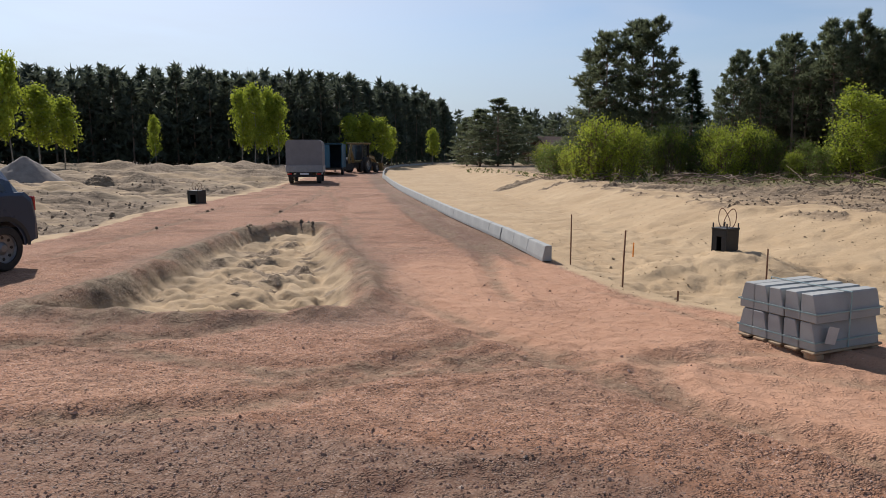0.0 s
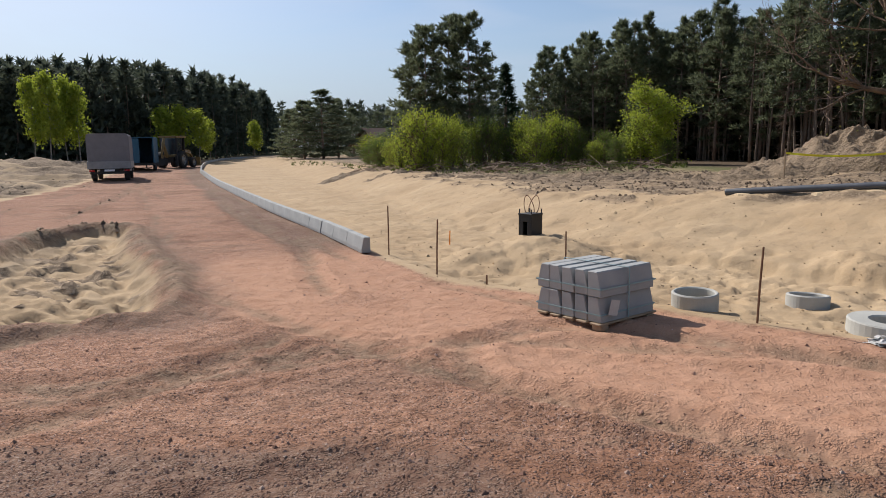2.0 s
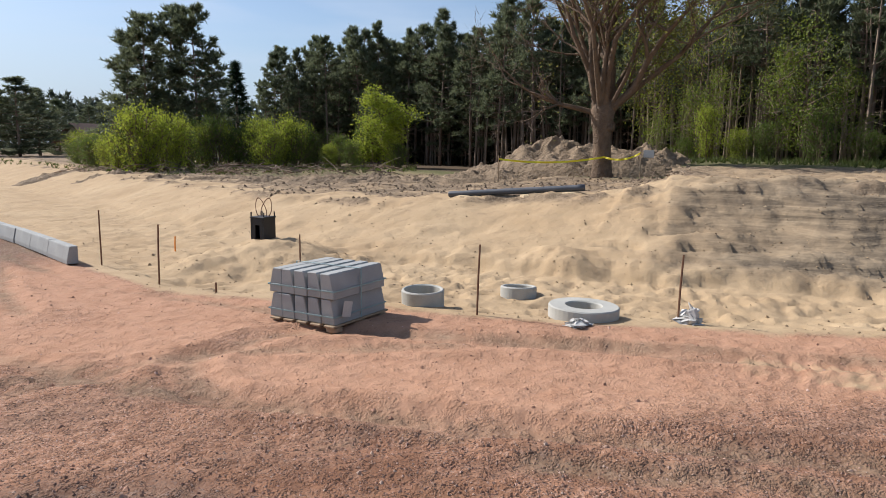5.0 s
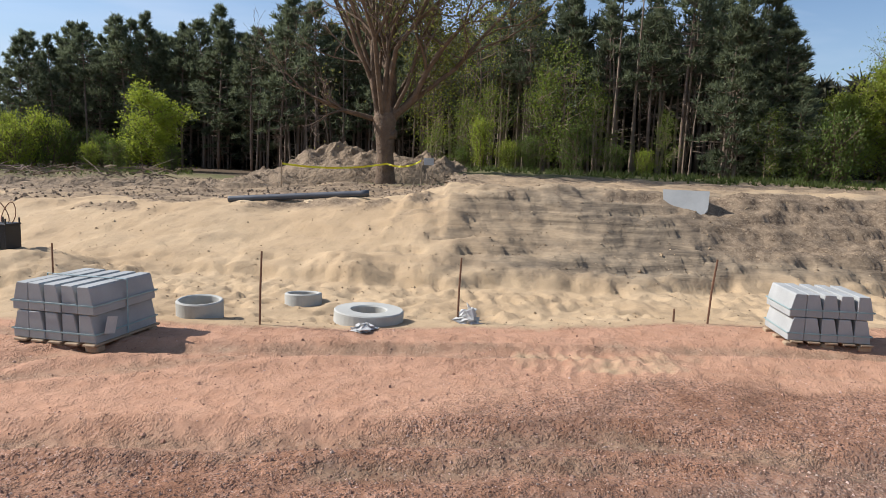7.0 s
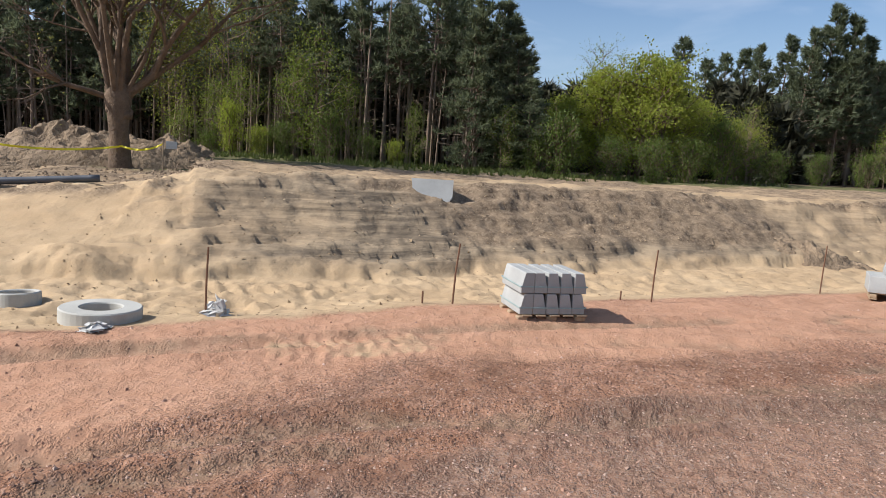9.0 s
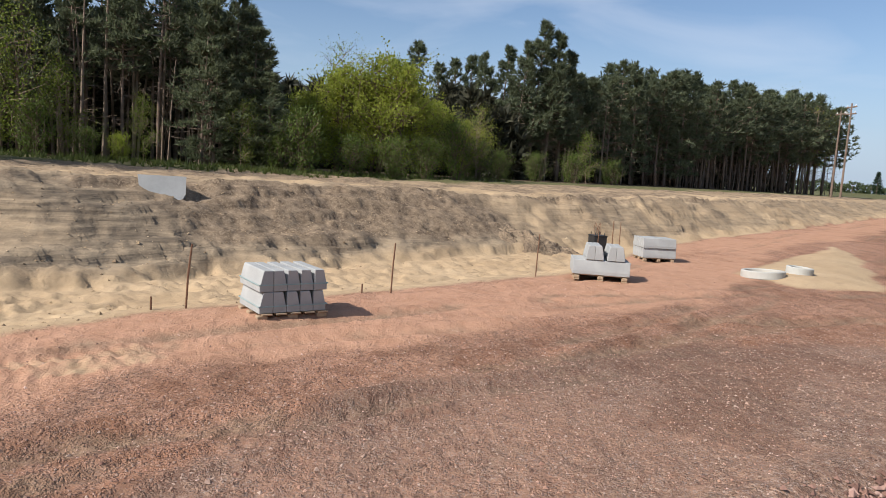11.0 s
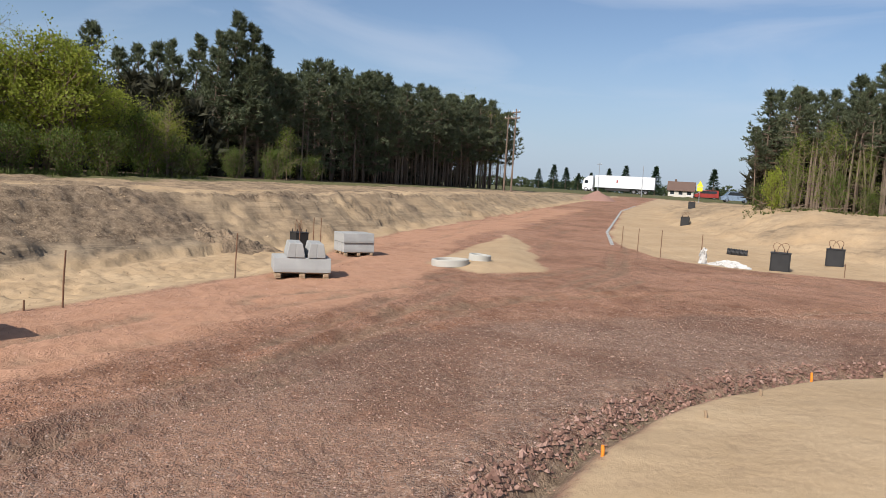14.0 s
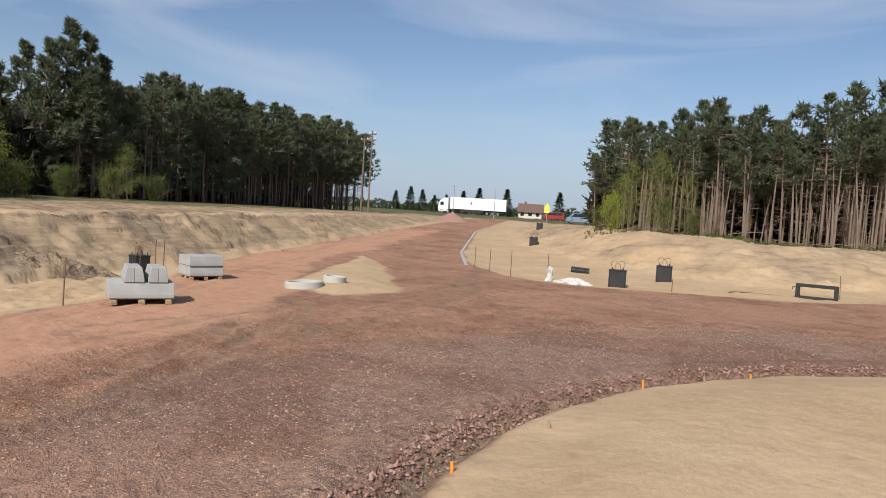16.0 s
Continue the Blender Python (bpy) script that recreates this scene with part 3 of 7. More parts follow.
    for k, line in enumerate(TRACKS):
        sd, way = along(x, y, line)[:2]
        sd = sd + 0.5 * (fbm(way * 0.12, way * 0 + k, 91) - 0.5)
        for off in (-0.95, 0.95, -1.5 + 0.2 * k, 1.35 - 0.15 * k):
            q = sd - off
            patchy = smooth((fbm(way * 0.3 + off * 7, way * 0 + k, 93) - 0.36) / 0.25)
            groove = np.exp(-(q / 0.15) ** 2) * patchy
            ridge = np.exp(-((np.abs(q) - 0.27) / 0.08) ** 2) * patchy
            lug = np.sin((way + np.abs(q) * 0.7) * 2 * math.pi / 0.16)
            z += (onroad + 0.35 * sand * (pit > 0)) * (-0.026 * groove + 0.018 * ridge + 0.004 * groove * lug)
            rut_dark = np.maximum(rut_dark, groove * patchy)
            way_dark = np.maximum(way_dark, np.exp(-((q + 0.1) / 0.34) ** 2) * patchy * (0.45 + 0.55 * blotch(way * 0.9 + off, sd * 2.5, 151)))
    z += onroad * (0.020 * (fbm(x * 5, y * 5, 95, 3) - 0.5) + 0.014 * (vnoise(x * 14, y * 14, 97) - 0.5))
    ring = np.hypot(x - ISLAND[0], y - ISLAND[1])
    grey = smooth((9.75 + 0.8 * (fbm(x * 0.7, y * 0.7, 99) - 0.5) + 0.9 * smooth((2.5 - x) / 2) - ring) / 0.4) * (0.62 + 0.4 * blotch(x * 0.8, y * 0.8, 161)) + 0.35 * (fbm(x * 0.5, y * 0.9, 101) - 0.5)
    strip = smooth((ne + 1.35) / 0.4) * smooth((y - 10) / 3)
    grey = np.maximum(grey, strip * 0.95)
    rut_dark = np.maximum(rut_dark, strip * 0.9 * blotch(x * 1.5, y * 0.5, 171))
    grey = np.maximum(grey, (0.45 + 0.4 * blotch(x * 1.2, y * 1.2, 127)) * np.exp(-((pit + 0.45) / 0.4) ** 2)) * onroad
    grey = np.maximum(grey, 0.9 * smooth((isl + 0.5) / 0.2) * onroad)
    dark = 0.48 * rut_dark * onroad
    band = smooth((ring - 9.45 + 0.5 * wob) / 0.25) * smooth((11.1 + 1.2 * (fbm(x * 0.7, y * 0.7, 157) - 0.5) - ring) / 0.7) * smooth((6.0 - y + 0.4 * x) / 3)
    way_dark = np.maximum(way_dark, band * (0.75 + 0.5 * blotch(x * 0.9, y * 0.9, 159)))
    streak = onroad * np.maximum(0.75 * smooth((blotch(x * 0.5 + y * 0.25, y * 0.5 - x * 0.25, 115, 5) - 0.55) / 0.3), 0.7 * way_dark)
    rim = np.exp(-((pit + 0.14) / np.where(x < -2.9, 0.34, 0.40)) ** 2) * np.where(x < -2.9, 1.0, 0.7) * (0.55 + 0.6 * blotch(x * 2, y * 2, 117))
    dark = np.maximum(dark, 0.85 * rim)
    dark = np.maximum(dark, 0.85 * np.exp(-((isl - 0.27) / 0.12) ** 2))
    north = smooth((y - 6.5) / 4)
    spill = smooth((foot - slope - 0.9 + 0.5 * north + 2.0 * (blotch(x * 0.7, y * 0.7, 103, 5) - 0.5)) / 0.9) * smooth((14 - foot) / 5)
    dark = np.maximum(dark, spill * (0.52 + 0.5 * blotch(x * 1.4, y * 1.4, 104)) * (0.8 + 0.2 * north))
    dark = np.maximum(dark, wl * (0.1 + 0.95 * smooth((blotch(x * 0.2, y * 0.7, 105, 5) - 0.35) / 0.3)))
    midcut = smooth((foot_way - 130) / 4) * smooth((147.5 - foot_way) / 5)
    pale = face * midcut * (0.70 + 0.4 * blotch(x * 0.6, y * 0.6, 107)) * smooth((foot - 0.05) / 0.15)
    pale = np.maximum(pale, face * (0.18 + 0.5 * blotch(x * 0.5, y * 0.5, 109)) * smooth((foot_way - 142) / 6))
    pale = np.maximum(pale, wl * (0.1 + 0.7 * blotch(x * 0.3 + 9, y * 0.9, 111)))
    pale = np.maximum(pale, smooth((foot_s - 0.5) / 1) * smooth((9 - foot_s) / 2) * (0.05 + 0.55 * blotch(x * 0.6, y * 0.6, 113)))
    pale = np.maximum(pale, inpit * 0.3 * blotch(x * 1.6 + y, y * 2.4, 129))
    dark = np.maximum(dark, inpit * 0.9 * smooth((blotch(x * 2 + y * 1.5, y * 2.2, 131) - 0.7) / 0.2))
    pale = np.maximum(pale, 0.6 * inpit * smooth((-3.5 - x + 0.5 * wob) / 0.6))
    pale = np.maximum(pale, 0.62 * face * smooth((foot_way - 129) / 3) * smooth((0.47 - ledge) / 0.06))
    smear = smooth((foot_way - 134.8) / 2.5) * smooth((145.4 - foot_way) / 1.8) * smooth((foot - 0.3) / 0.8) * smooth((slope + 0.6 - foot) / 0.6)
    dark = np.maximum(dark, smear * (0.85 + 0.25 * blotch(x * 0.5 + z * 2, y * 0.5, 119)))
    dark = np.maximum(dark, 0.75 * crumb * smooth((142 - foot_way) / 6))
    lip = np.exp(-((foot - slope * 0.93) / 0.16) ** 2) * smooth((foot_way - 142) / 2) * smooth((x < 40) * 1.0)
    dark = np.maximum(dark, lip * (0.55 + 0.5 * blotch(x * 0.9, y * 0.9, 121)))
    grass = smooth((foot - slope - 8 + 3 * wob) / 3) * 0.8
    grass = np.maximum(grass, smooth((foot - slope - 5.5 + 3 * wob) / 1.5) * smooth((x - 12) / 5) * 0.75)
    grass = np.maximum(grass, 0.55 * smooth((foot - slope - 2.2) / 1.5) * smooth((y - 19) / 5) * smooth((52 - y) / 10))
    grass = np.maximum(grass, smooth((foot_s - 8.5 + 2 * wob) / 1.2) * 0.8)
    far = smooth((np.hypot(x, y) - 105) / 20)
    grass = np.maximum(grass, far)
    litter = smooth((foot - slope - 10 + 3 * wob) / 2.5) * smooth((95 - np.hypot(x, y)) / 20)
    litter = np.maximum(litter, smooth((foot_s - 11.5 + 2 * wob) / 2) * smooth((95 - np.hypot(x, y)) / 20))
    litter = np.maximum(litter, smooth((y - 78 + 0.2 * (x + 20)) / 6) * smooth((-x - 17) / 6))
    sand = np.maximum(sand, 0.55 * print_w * (0.6 + 0.6 * blotch(x * 2, y * 2, 125)))
    dust = onroad * (1 - band) * smooth((ne + 3.2 + 1.6 * (fbm(x * 0.6, y * 0.6, 133) - 0.5)) / 1.1) * smooth((13 - y) / 4) * smooth((60 - x) / 30) * (0.55 + 0.5 * blotch(x * 0.8, y * 0.8, 135))
    return z, sand * (1 - far), grey, dark * (1 - far), grass, litter, pale, streak, dust


def height(x, y):
    return float(land(np.array([float(x)]), np.array([float(y)]))[0][0])


def build_ground():
    az = np.concatenate([np.arange(-44, 172, 0.3), np.arange(172, 316, 3.0)])
    rr = [0.0, 0.6, 1.2, 1.7, 2.1, 2.4]
    while rr[-1] < 75:
        rr.append(rr[-1] + max(0.028, rr[-1] * 0.0068))
    while rr[-1] < 3800:
        rr.append(rr[-1] * 1.09)
    rr = np.array(rr[1:])
    a, r = np.meshgrid(np.radians(az), rr)
    x, y = r * np.sin(a), r * np.cos(a)
    z, sand, grey, dark, grass, litter, pale, streak, dust = land(x.ravel(), y.ravel())
    n, m = len(rr), len(az)
    co = np.zeros((n * m + 1, 3))
    co[1:, 0], co[1:, 1], co[1:, 2] = x.ravel(), y.ravel(), z
    co[0, 2] = z[0]
    i, j = np.meshgrid(np.arange(n - 1), np.arange(m), indexing="ij")
    k = (j + 1) % m
    quads = np.stack([i * m + j, i * m + k, (i + 1) * m + k, (i + 1) * m + j], -1).reshape(-1, 4) + 1
    jj = np.arange(m)
    tris = np.stack([np.zeros(m, int), (jj + 1) % m + 1, jj + 1], -1)
    me = bpy.data.meshes.new("ground")
    me.vertices.add(len(co))
    me.vertices.foreach_set("co", co.ravel())
    quads = quads[:, ::-1]
    loops = np.concatenate([quads.ravel(), tris[:, ::-1].ravel()])
    me.loops.add(len(loops))
    me.loops.foreach_set("vertex_index", loops.astype(np.int32))
    starts = np.concatenate([np.arange(len(quads)) * 4, len(quads) * 4 + np.arange(m) * 3])
    me.polygons.add(len(starts))
    me.polygons.foreach_set("loop_start", starts.astype(np.int32))
    me.polygons.foreach_set("use_smooth", np.ones(len(starts), bool))
    me.update(calc_edges=True)
    me.validate()
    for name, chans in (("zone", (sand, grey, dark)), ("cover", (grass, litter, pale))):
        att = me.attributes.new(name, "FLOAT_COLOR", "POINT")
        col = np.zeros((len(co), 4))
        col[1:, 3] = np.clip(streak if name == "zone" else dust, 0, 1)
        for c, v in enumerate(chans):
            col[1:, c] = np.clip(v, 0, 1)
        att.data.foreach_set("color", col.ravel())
    me.materials.append(EARTH)
    ob = new("ground", me)
    if ob.data.polygons[5000].normal.z < 0:
        me.flip_normals()
    return tagged(ob, "red crushed-stone road, pale sand and sandy cut of a building site", "ground", kind="structure")


build_ground()

# ---- trees ----
rng = np.random.default_rng(7)


def at(az, d):
    """A place on the ground by bearing (degrees from north, clockwise) and distance from the crossing."""
    return d * math.sin(radians(az)), d * math.cos(radians(az))


def unit(v):
    return v / (np.linalg.norm(v, axis=-1, keepdims=True) + 1e-9)


def add_blades(mesh, centres, axes, n, length, width, spread=0.8):
    """n narrow needles or shoots fanned round an axis at each centre."""
    c = np.repeat(centres, n, 0)
    a = np.repeat(unit(axes), n, 0)
    d = unit(a + spread * rng.normal(size=c.shape))
    side = unit(np.cross(d, rng.normal(size=c.shape))) * (width / 2)
    ln = length * rng.uniform(0.65, 1.25, (len(c), 1))
    v = np.stack([c - side, c + side, c + d * ln], 1).reshape(-1, 3)
    k = len(mesh.v)
    mesh.v += v.tolist()
    mesh.f += (np.arange(len(c) * 3).reshape(-1, 3) + k).tolist()


def add_leaves(mesh, centres, size):
    """A small folded leaf spray at each centre."""
    d = unit(rng.normal(size=centres.shape) + np.array([0, 0, 0.15]))
    s = unit(np.cross(d, rng.normal(size=centres.shape)))
    ln = size * rng.uniform(0.6, 1.3, (len(centres), 1))
    tip, mid = centres + d * ln, centres + d * ln * 0.5
    up = np.cross(d, s) * ln * 0.08
    v = np.stack([centres, mid + s * ln * 0.36 + up, tip, mid - s * ln * 0.36 + up], 1).reshape(-1, 3)
    k = len(mesh.v)
    mesh.v += v.tolist()
    mesh.f += (np.arange(len(centres) * 4).reshape(-1, 4) + k).tolist()


def pine(seed, bare=0.45, width=1.9, tufts=9, blades=6, whorls=17, blade=(0.36, 0.085), needle=None, cone=0.75):
    """A Scots pine ten metres high: trunk, crown of whorled boughs, dead lower twigs."""
    global rng
    rng = np.random.default_rng(seed)
    tree = thing("pine_tree", "tall dark green pine with bare brown lower trunk", "tree", group="pines of the wood edge")
    h = 10.0
    lean = rng.normal(0, 0.18, 2)
    pts = [(lean[0] * t * t + 0.05 * math.sin(5 * t + seed), lean[1] * t * t + 0.05 * math.cos(4 * t + seed), h * t * 0.985 - (0.25 if t == 0 else 0)) for t in np.linspace(0, 1, 8)]
    rad = [0.10 * (1 - 0.88 * t) + 0.008 for t in np.linspace(0, 1, 8)]
    part("trunk", Mesh().tube(pts, rad, 6), BARK_PINE, tree, smooth=True)
    spine = np.array(pts)

    def stem(z):
        return np.array([np.interp(z, spine[:, 2], spine[:, k]) for k in range(3)])

    crown, wood, cen, axs = Mesh(), Mesh(), [], []
    for w in range(whorls):
        t = bare + (0.985 - bare) * (w + rng.uniform(-0.3, 0.3)) / (whorls - 1)
        t = min(max(t, bare), 0.99)
        u = (t - bare) / (1 - bare)
        reach = width * (min(1, 1.2 * (1 - u)) ** (cone + 0.15) * 0.93 + 0.07) * (0.5 + 0.5 * min(1, u * 3 + 0.25))
        for b in range(int(rng.integers(3, 6))):
            a = rng.uniform(0, 2 * math.pi)
            r = reach * rng.uniform(0.5, 1.2)
            rise = 0.05 + 0.85 * u + rng.normal(0, 0.16)
            p0 = stem(h * t)
            out = np.array([math.cos(a), math.sin(a), 0.0])
            across = np.array([-math.sin(a), math.cos(a), 0.0])
            p1 = p0 + out * r * 0.55 + np.array([0, 0, r * 0.18 * rise])
            p2 = p0 + out * r + np.array([0, 0, r * 0.75 * rise])
            wood.tube([p0, p1, p2], [0.028, 0.018, 0.006], 3, False)
            # shoots in a shallow fan towards the end of the bough, each with a turned-up tuft
            for q in range(tufts):
                s = 1.04 - 0.72 * rng.uniform() ** 1.5
                base = p1 + (p2 - p1) * (s - 0.5) * 2 if s > 0.5 else p0 + (p1 - p0) * s * 2
                side = rng.normal(0, 0.06 + 0.30 * r * (1.12 - s) + 0.05 * r)
                cen.append(base + across * side + np.array([0, 0, rng.normal(0.02, 0.07)]))
                axs.append(out * 0.6 + across * np.sign(side) * 0.3 + np.array([0, 0, 0.45 + 0.5 * u]))
    for q in range(5):
        cen.append(stem(h * (0.985 - 0.02 * q)))
        axs.append(np.array([0, 0, 1.0]))
    cen.append(stem(h * 0.985))
    axs.append(np.array([0, 0, 1.0]))
    add_blades(crown, np.array(cen), np.array(axs), blades, *blade, 0.6)
    tagged(part("crown", crown, needle or NEEDLE, tree), kind="stuff")
    tagged(part("bough", wood, BARK_PINE, tree), kind="stuff")
    if bare > 0.2:
        dead = Mesh()
        for k in range(44):
            t = rng.uniform(0.06, bare + 0.2)
            a, r = rng.uniform(0, 6.28), rng.uniform(0.4, 1.35) * (0.4 + t)
            p0 = stem(h * t)
            p1 = p0 + np.array([math.cos(a) * r, math.sin(a) * r, rng.uniform(-0.25, 0.2)])
            pm = (p0 + p1) / 2 + rng.normal(0, 0.06, 3)
            dead.tube([p0, pm, p1], [0.016, 0.011, 0.005], 3, False)
            for q in range(3):
                f = p0 + (p1 - p0) * rng.uniform(0.4, 1)
                dead.tube([f, f + rng.normal(0, 0.22, 3)], [0.008, 0.004], 3, False)
        tagged(part("dead_twig", dead, TWIG, tree), kind="stuff")
    return tree


def spruce(seed):
    global rng
    rng = np.random.default_rng(seed)
    tree = thing("spruce_tree", "dark pointed spruce with boughs to the ground", "tree", group="spruces")
    part("trunk", Mesh().tube([(0, 0, -0.2), (0, 0, 5), (0, 0, 9.8)], [0.15, 0.09, 0.01], 6), BARK_PINE, tree)
    crown, cen, axs = Mesh(), [], []
    for k in range(620):
        t = rng.uniform(0.04, 0.99) ** 1.1
        a, r = rng.uniform(0, 6.28), (1 - t) * 1.9 * rng.uniform(0.35, 1.0) * (0.8 + 0.2 * math.sin(t * 60))
        cen.append((math.cos(a) * r, math.sin(a) * r, 10 * t - r * 0.2))
        axs.append((math.cos(a), math.sin(a), 0.1))
    add_blades(crown, np.array(cen), np.array(axs), 6, 0.45, 0.11)
    tagged(part("crown", crown, NEEDLE_BLUE, tree), kind="stuff")
    return tree


def leafy(seed, name, label, leaf, bark, h=4.0, w=1.5, stems=1, n=2600, size=0.15, low=0.25, limbs=13, clump=0.28, group="fresh green shrubs", radius=0.07):
    """A broad-leaved tree or shrub: stems, limbs, and a loose crown of leaf sprays with gaps."""
    global rng
    rng = np.random.default_rng(seed)
    tree = thing(name, label, "tree" if stems == 1 else "shrub", group=group)
    wood, ends = Mesh(), []
    for s in range(stems):
        a0 = rng.uniform(0, 6.28)
        off = 0 if stems == 1 else rng.uniform(0.05, 0.35)
        foot = np.array([math.cos(a0) * off * w * 0.5, math.sin(a0) * off * w * 0.5, -0.15])
        tip = np.array([foot[0] * (1 if stems == 1 else 4) + rng.normal(0, 0.1), foot[1] * (1 if stems == 1 else 4) + rng.normal(0, 0.1), h * rng.uniform(0.8, 0.95)])
        mid = (foot + tip) / 2 + rng.normal(0, 0.04 * h, 3)
        wood.tube([foot, mid, tip], [radius, radius * 0.6, radius * 0.12], 6 if stems == 1 else 4)
        for b in range(limbs if stems == 1 else max(4, limbs // stems + 2)):
            t = low + (0.97 - low) * (b + rng.uniform()) / (limbs if stems == 1 else max(4, limbs // stems + 2))
            p0 = foot + (mid - foot) * t * 2 if t < 0.5 else mid + (tip - mid) * (t - 0.5) * 2
            a = rng.uniform(0, 6.28)
            u = (t - low) / (1 - low)
            r = w * (math.sin(math.pi * min(1, 0.22 + 0.72 * u)) ** 0.8) * rng.uniform(0.6, 1.1)
            p1 = p0 + np.array([math.cos(a) * r, math.sin(a) * r, r * rng.uniform(0.25, 0.8)])
            pm = (p0 + p1) / 2 + np.array([0, 0, -0.05 * r])
            wood.tube([p0, pm, p1], [radius * 0.45, radius * 0.28, 0.008], 4, False)
            for q in range(4):
                f = p0 + (p1 - p0) * rng.uniform(0.35, 1.0)
                e = f + rng.normal(0, 0.26 * r + 0.08, 3)
                wood.tube([f, e], [0.012, 0.004], 3, False)
                ends += [f, e, (f + e) / 2]
            ends.append(p1)
        ends.append(tip)
    part("trunk" if stems == 1 else "stem", wood, bark, tree)
    ends = np.array(ends)
    cen = ends[rng.integers(0, len(ends), n)] + np.clip(rng.normal(0, clump, (n, 3)), -1.5 * clump, 1.5 * clump) * np.array([1, 1, 0.8])
    cen = cen[cen[:, 2] > 0.08]
    crown = Mesh()
    add_leaves(crown, cen, size)
    tagged(part("crown", crown, leaf, tree), kind="stuff")
    return tree


def plant(proto, x, y, scale, wide=None, turn=None, sink=0.05):
    wide = wide or scale
    t = rng.uniform(0, 360) if turn is None else turn
    return copy_thing(proto, Matrix.Translation((x, y, height(x, y) - sink)) @ pose(0, 0, 0, 0, 0, t) @ Matrix.Diagonal((wide / proto.scale.x, wide / proto.scale.y, scale / proto.scale.z, 1)))


def put_first(proto, x, y, scale, wide=None):
    """The prototype itself takes the first place."""
    wide = wide or scale
    proto.matrix_basis = Matrix.Translation((x, y, height(x, y) - 0.05)) @ Matrix.Diagonal((wide, wide, scale, 1))


PINES = [pine(101, 0.52, tufts=10), pine(102, 0.6, 1.8, 10, whorls=14), pine(103, 0.42, 2.1, 10), pine(104, 0.56, 1.7, 10, whorls=15, cone=0.6)]
FULL = [pine(111, 0.16, 2.2, 13, 6, 20), pine(112, 0.12, 2.4, 13, 6, 20, cone=0.65)]
CONE = pine(151, 0.28, 2.2, 12, 6, 20, cone=1.05)
BROAD = pine(121, 0.18, 3.0, 20, 7, 20, cone=0.45)
LIGHT = [pine(131, 0.42, 1.9, 6, 5, 14, (0.45, 0.12)), pine(132, 0.5, 1.7, 6, 5, 14, (0.45, 0.12)), pine(133, 0.35, 2.1, 6, 5, 14, (0.45, 0.12))]
AIRY = [pine(161, 0.14, 2.3, 18, 7, 17, cone=0.35), pine(162, 0.18, 2.4, 18, 7, 17, cone=0.3)]
EDGE_TREE = pine(171, 0.05, 2.3, 14, 6, 24, cone=0.6)
SPRUCE = spruce(141)
firsts = {}


def grow(proto, az, d, h, wide=1.0):
    """A ten metre prototype grown to h metres at a bearing and distance."""
    x, y = at(az, d)
    if proto.name not in firsts:
        firsts[proto.name] = 1
        put_first(proto, x, y, h / 10, h / 10 * wide)
        return proto
    return plant(proto, x, y, h / 10, h / 10 * wide)


def level(stops, a):
    return float(np.interp(a, [s[0] for s in stops], [s[1] for s in stops]))


def tree_height(el, d, base):
    return d * math.tan(radians(el)) + 1.65 - base


# big pines, spruce and a round pine north of the road
for az, d, el, kind, wide in ((11.7, 42, 8.6, AIRY[0], 1.55), (13.0, 41, 9.7, AIRY[1], 1.35), (14.6, 43, 10.6, AIRY[0], 1.3), (16.6, 42, 10.4, AIRY[1], 1.25), (18.2, 44, 7.2, AIRY[0], 1.4), (19.6, 46, 6.9, SPRUCE, 1.9), (4.5, 72, 4.9, EDGE_TREE, 2.4), (3.1, 74, 4.1, EDGE_TREE, 2.4), (5.8, 75, 4.2, EDGE_TREE, 2.4), (2.0, 80, 3.4, EDGE_TREE, 2.2), (7.0, 80, 3.4, EDGE_TREE, 2.2), (12.6, 47, 5.0, BROAD, 1.0), (21.8, 48, 5.4, FULL[1], 1.2), (10.8, 70, 3.2, EDGE_TREE, 2.0), (9.0, 90, 3.0, EDGE_TREE, 2.0)):
    grow(kind, az, d, tree_height(el, d, 0.95), wide * 0.85)
# the pine wood behind the cut
EDGE_A = [(22, 47), (27, 45), (33, 41), (40, 36), (50, 32), (62, 28), (75, 26), (81.5, 26)]
TOP_A = [(22, 7.0), (24, 8.2), (27.5, 9.3), (31, 9.6), (34, 10.2), (38, 11.3), (44, 12.2), (50, 13.2), (58, 13.6), (66, 14), (74, 14.2), (78.5, 12.8), (81.2, 7.5)]
for row in range(3):
    az = 22.5 + 0.5 * row
    while az < 78:
        d = level(EDGE_A, az) + row * 1.9 + rng.uniform(-0.7, 0.7)
        el = level(TOP_A, az) * (rng.uniform(0.84, 1.09) if az < 42 else rng.uniform(0.76, 1.05))
        dense = az < 40
        kind = (FULL + [CONE])[int(rng.integers(0, 3))] if (dense and rng.uniform() < 0.6) or az > 79.3 else (PINES + [CONE])[int(rng.integers(0, 5))]
        grow(kind, az, d, tree_height(el, d, 1.2), rng.uniform(0.85, 1.15))
        az += math.degrees(1.6 / d) * rng.uniform(0.7, 1.35)
# full-boughed pines that end the wood
for az, d, el, wide in ((76.2, 26, 12.9, 1.0), (77.9, 26.5, 12.2, 1.1), (79.3, 26, 9.8, 1.25), (80.5, 25.5, 6.6, 1.5), (78.6, 28, 11.2, 1.1)):
    grow(EDGE_TREE, az, d, tree_height(el, d, 1.2), wide)
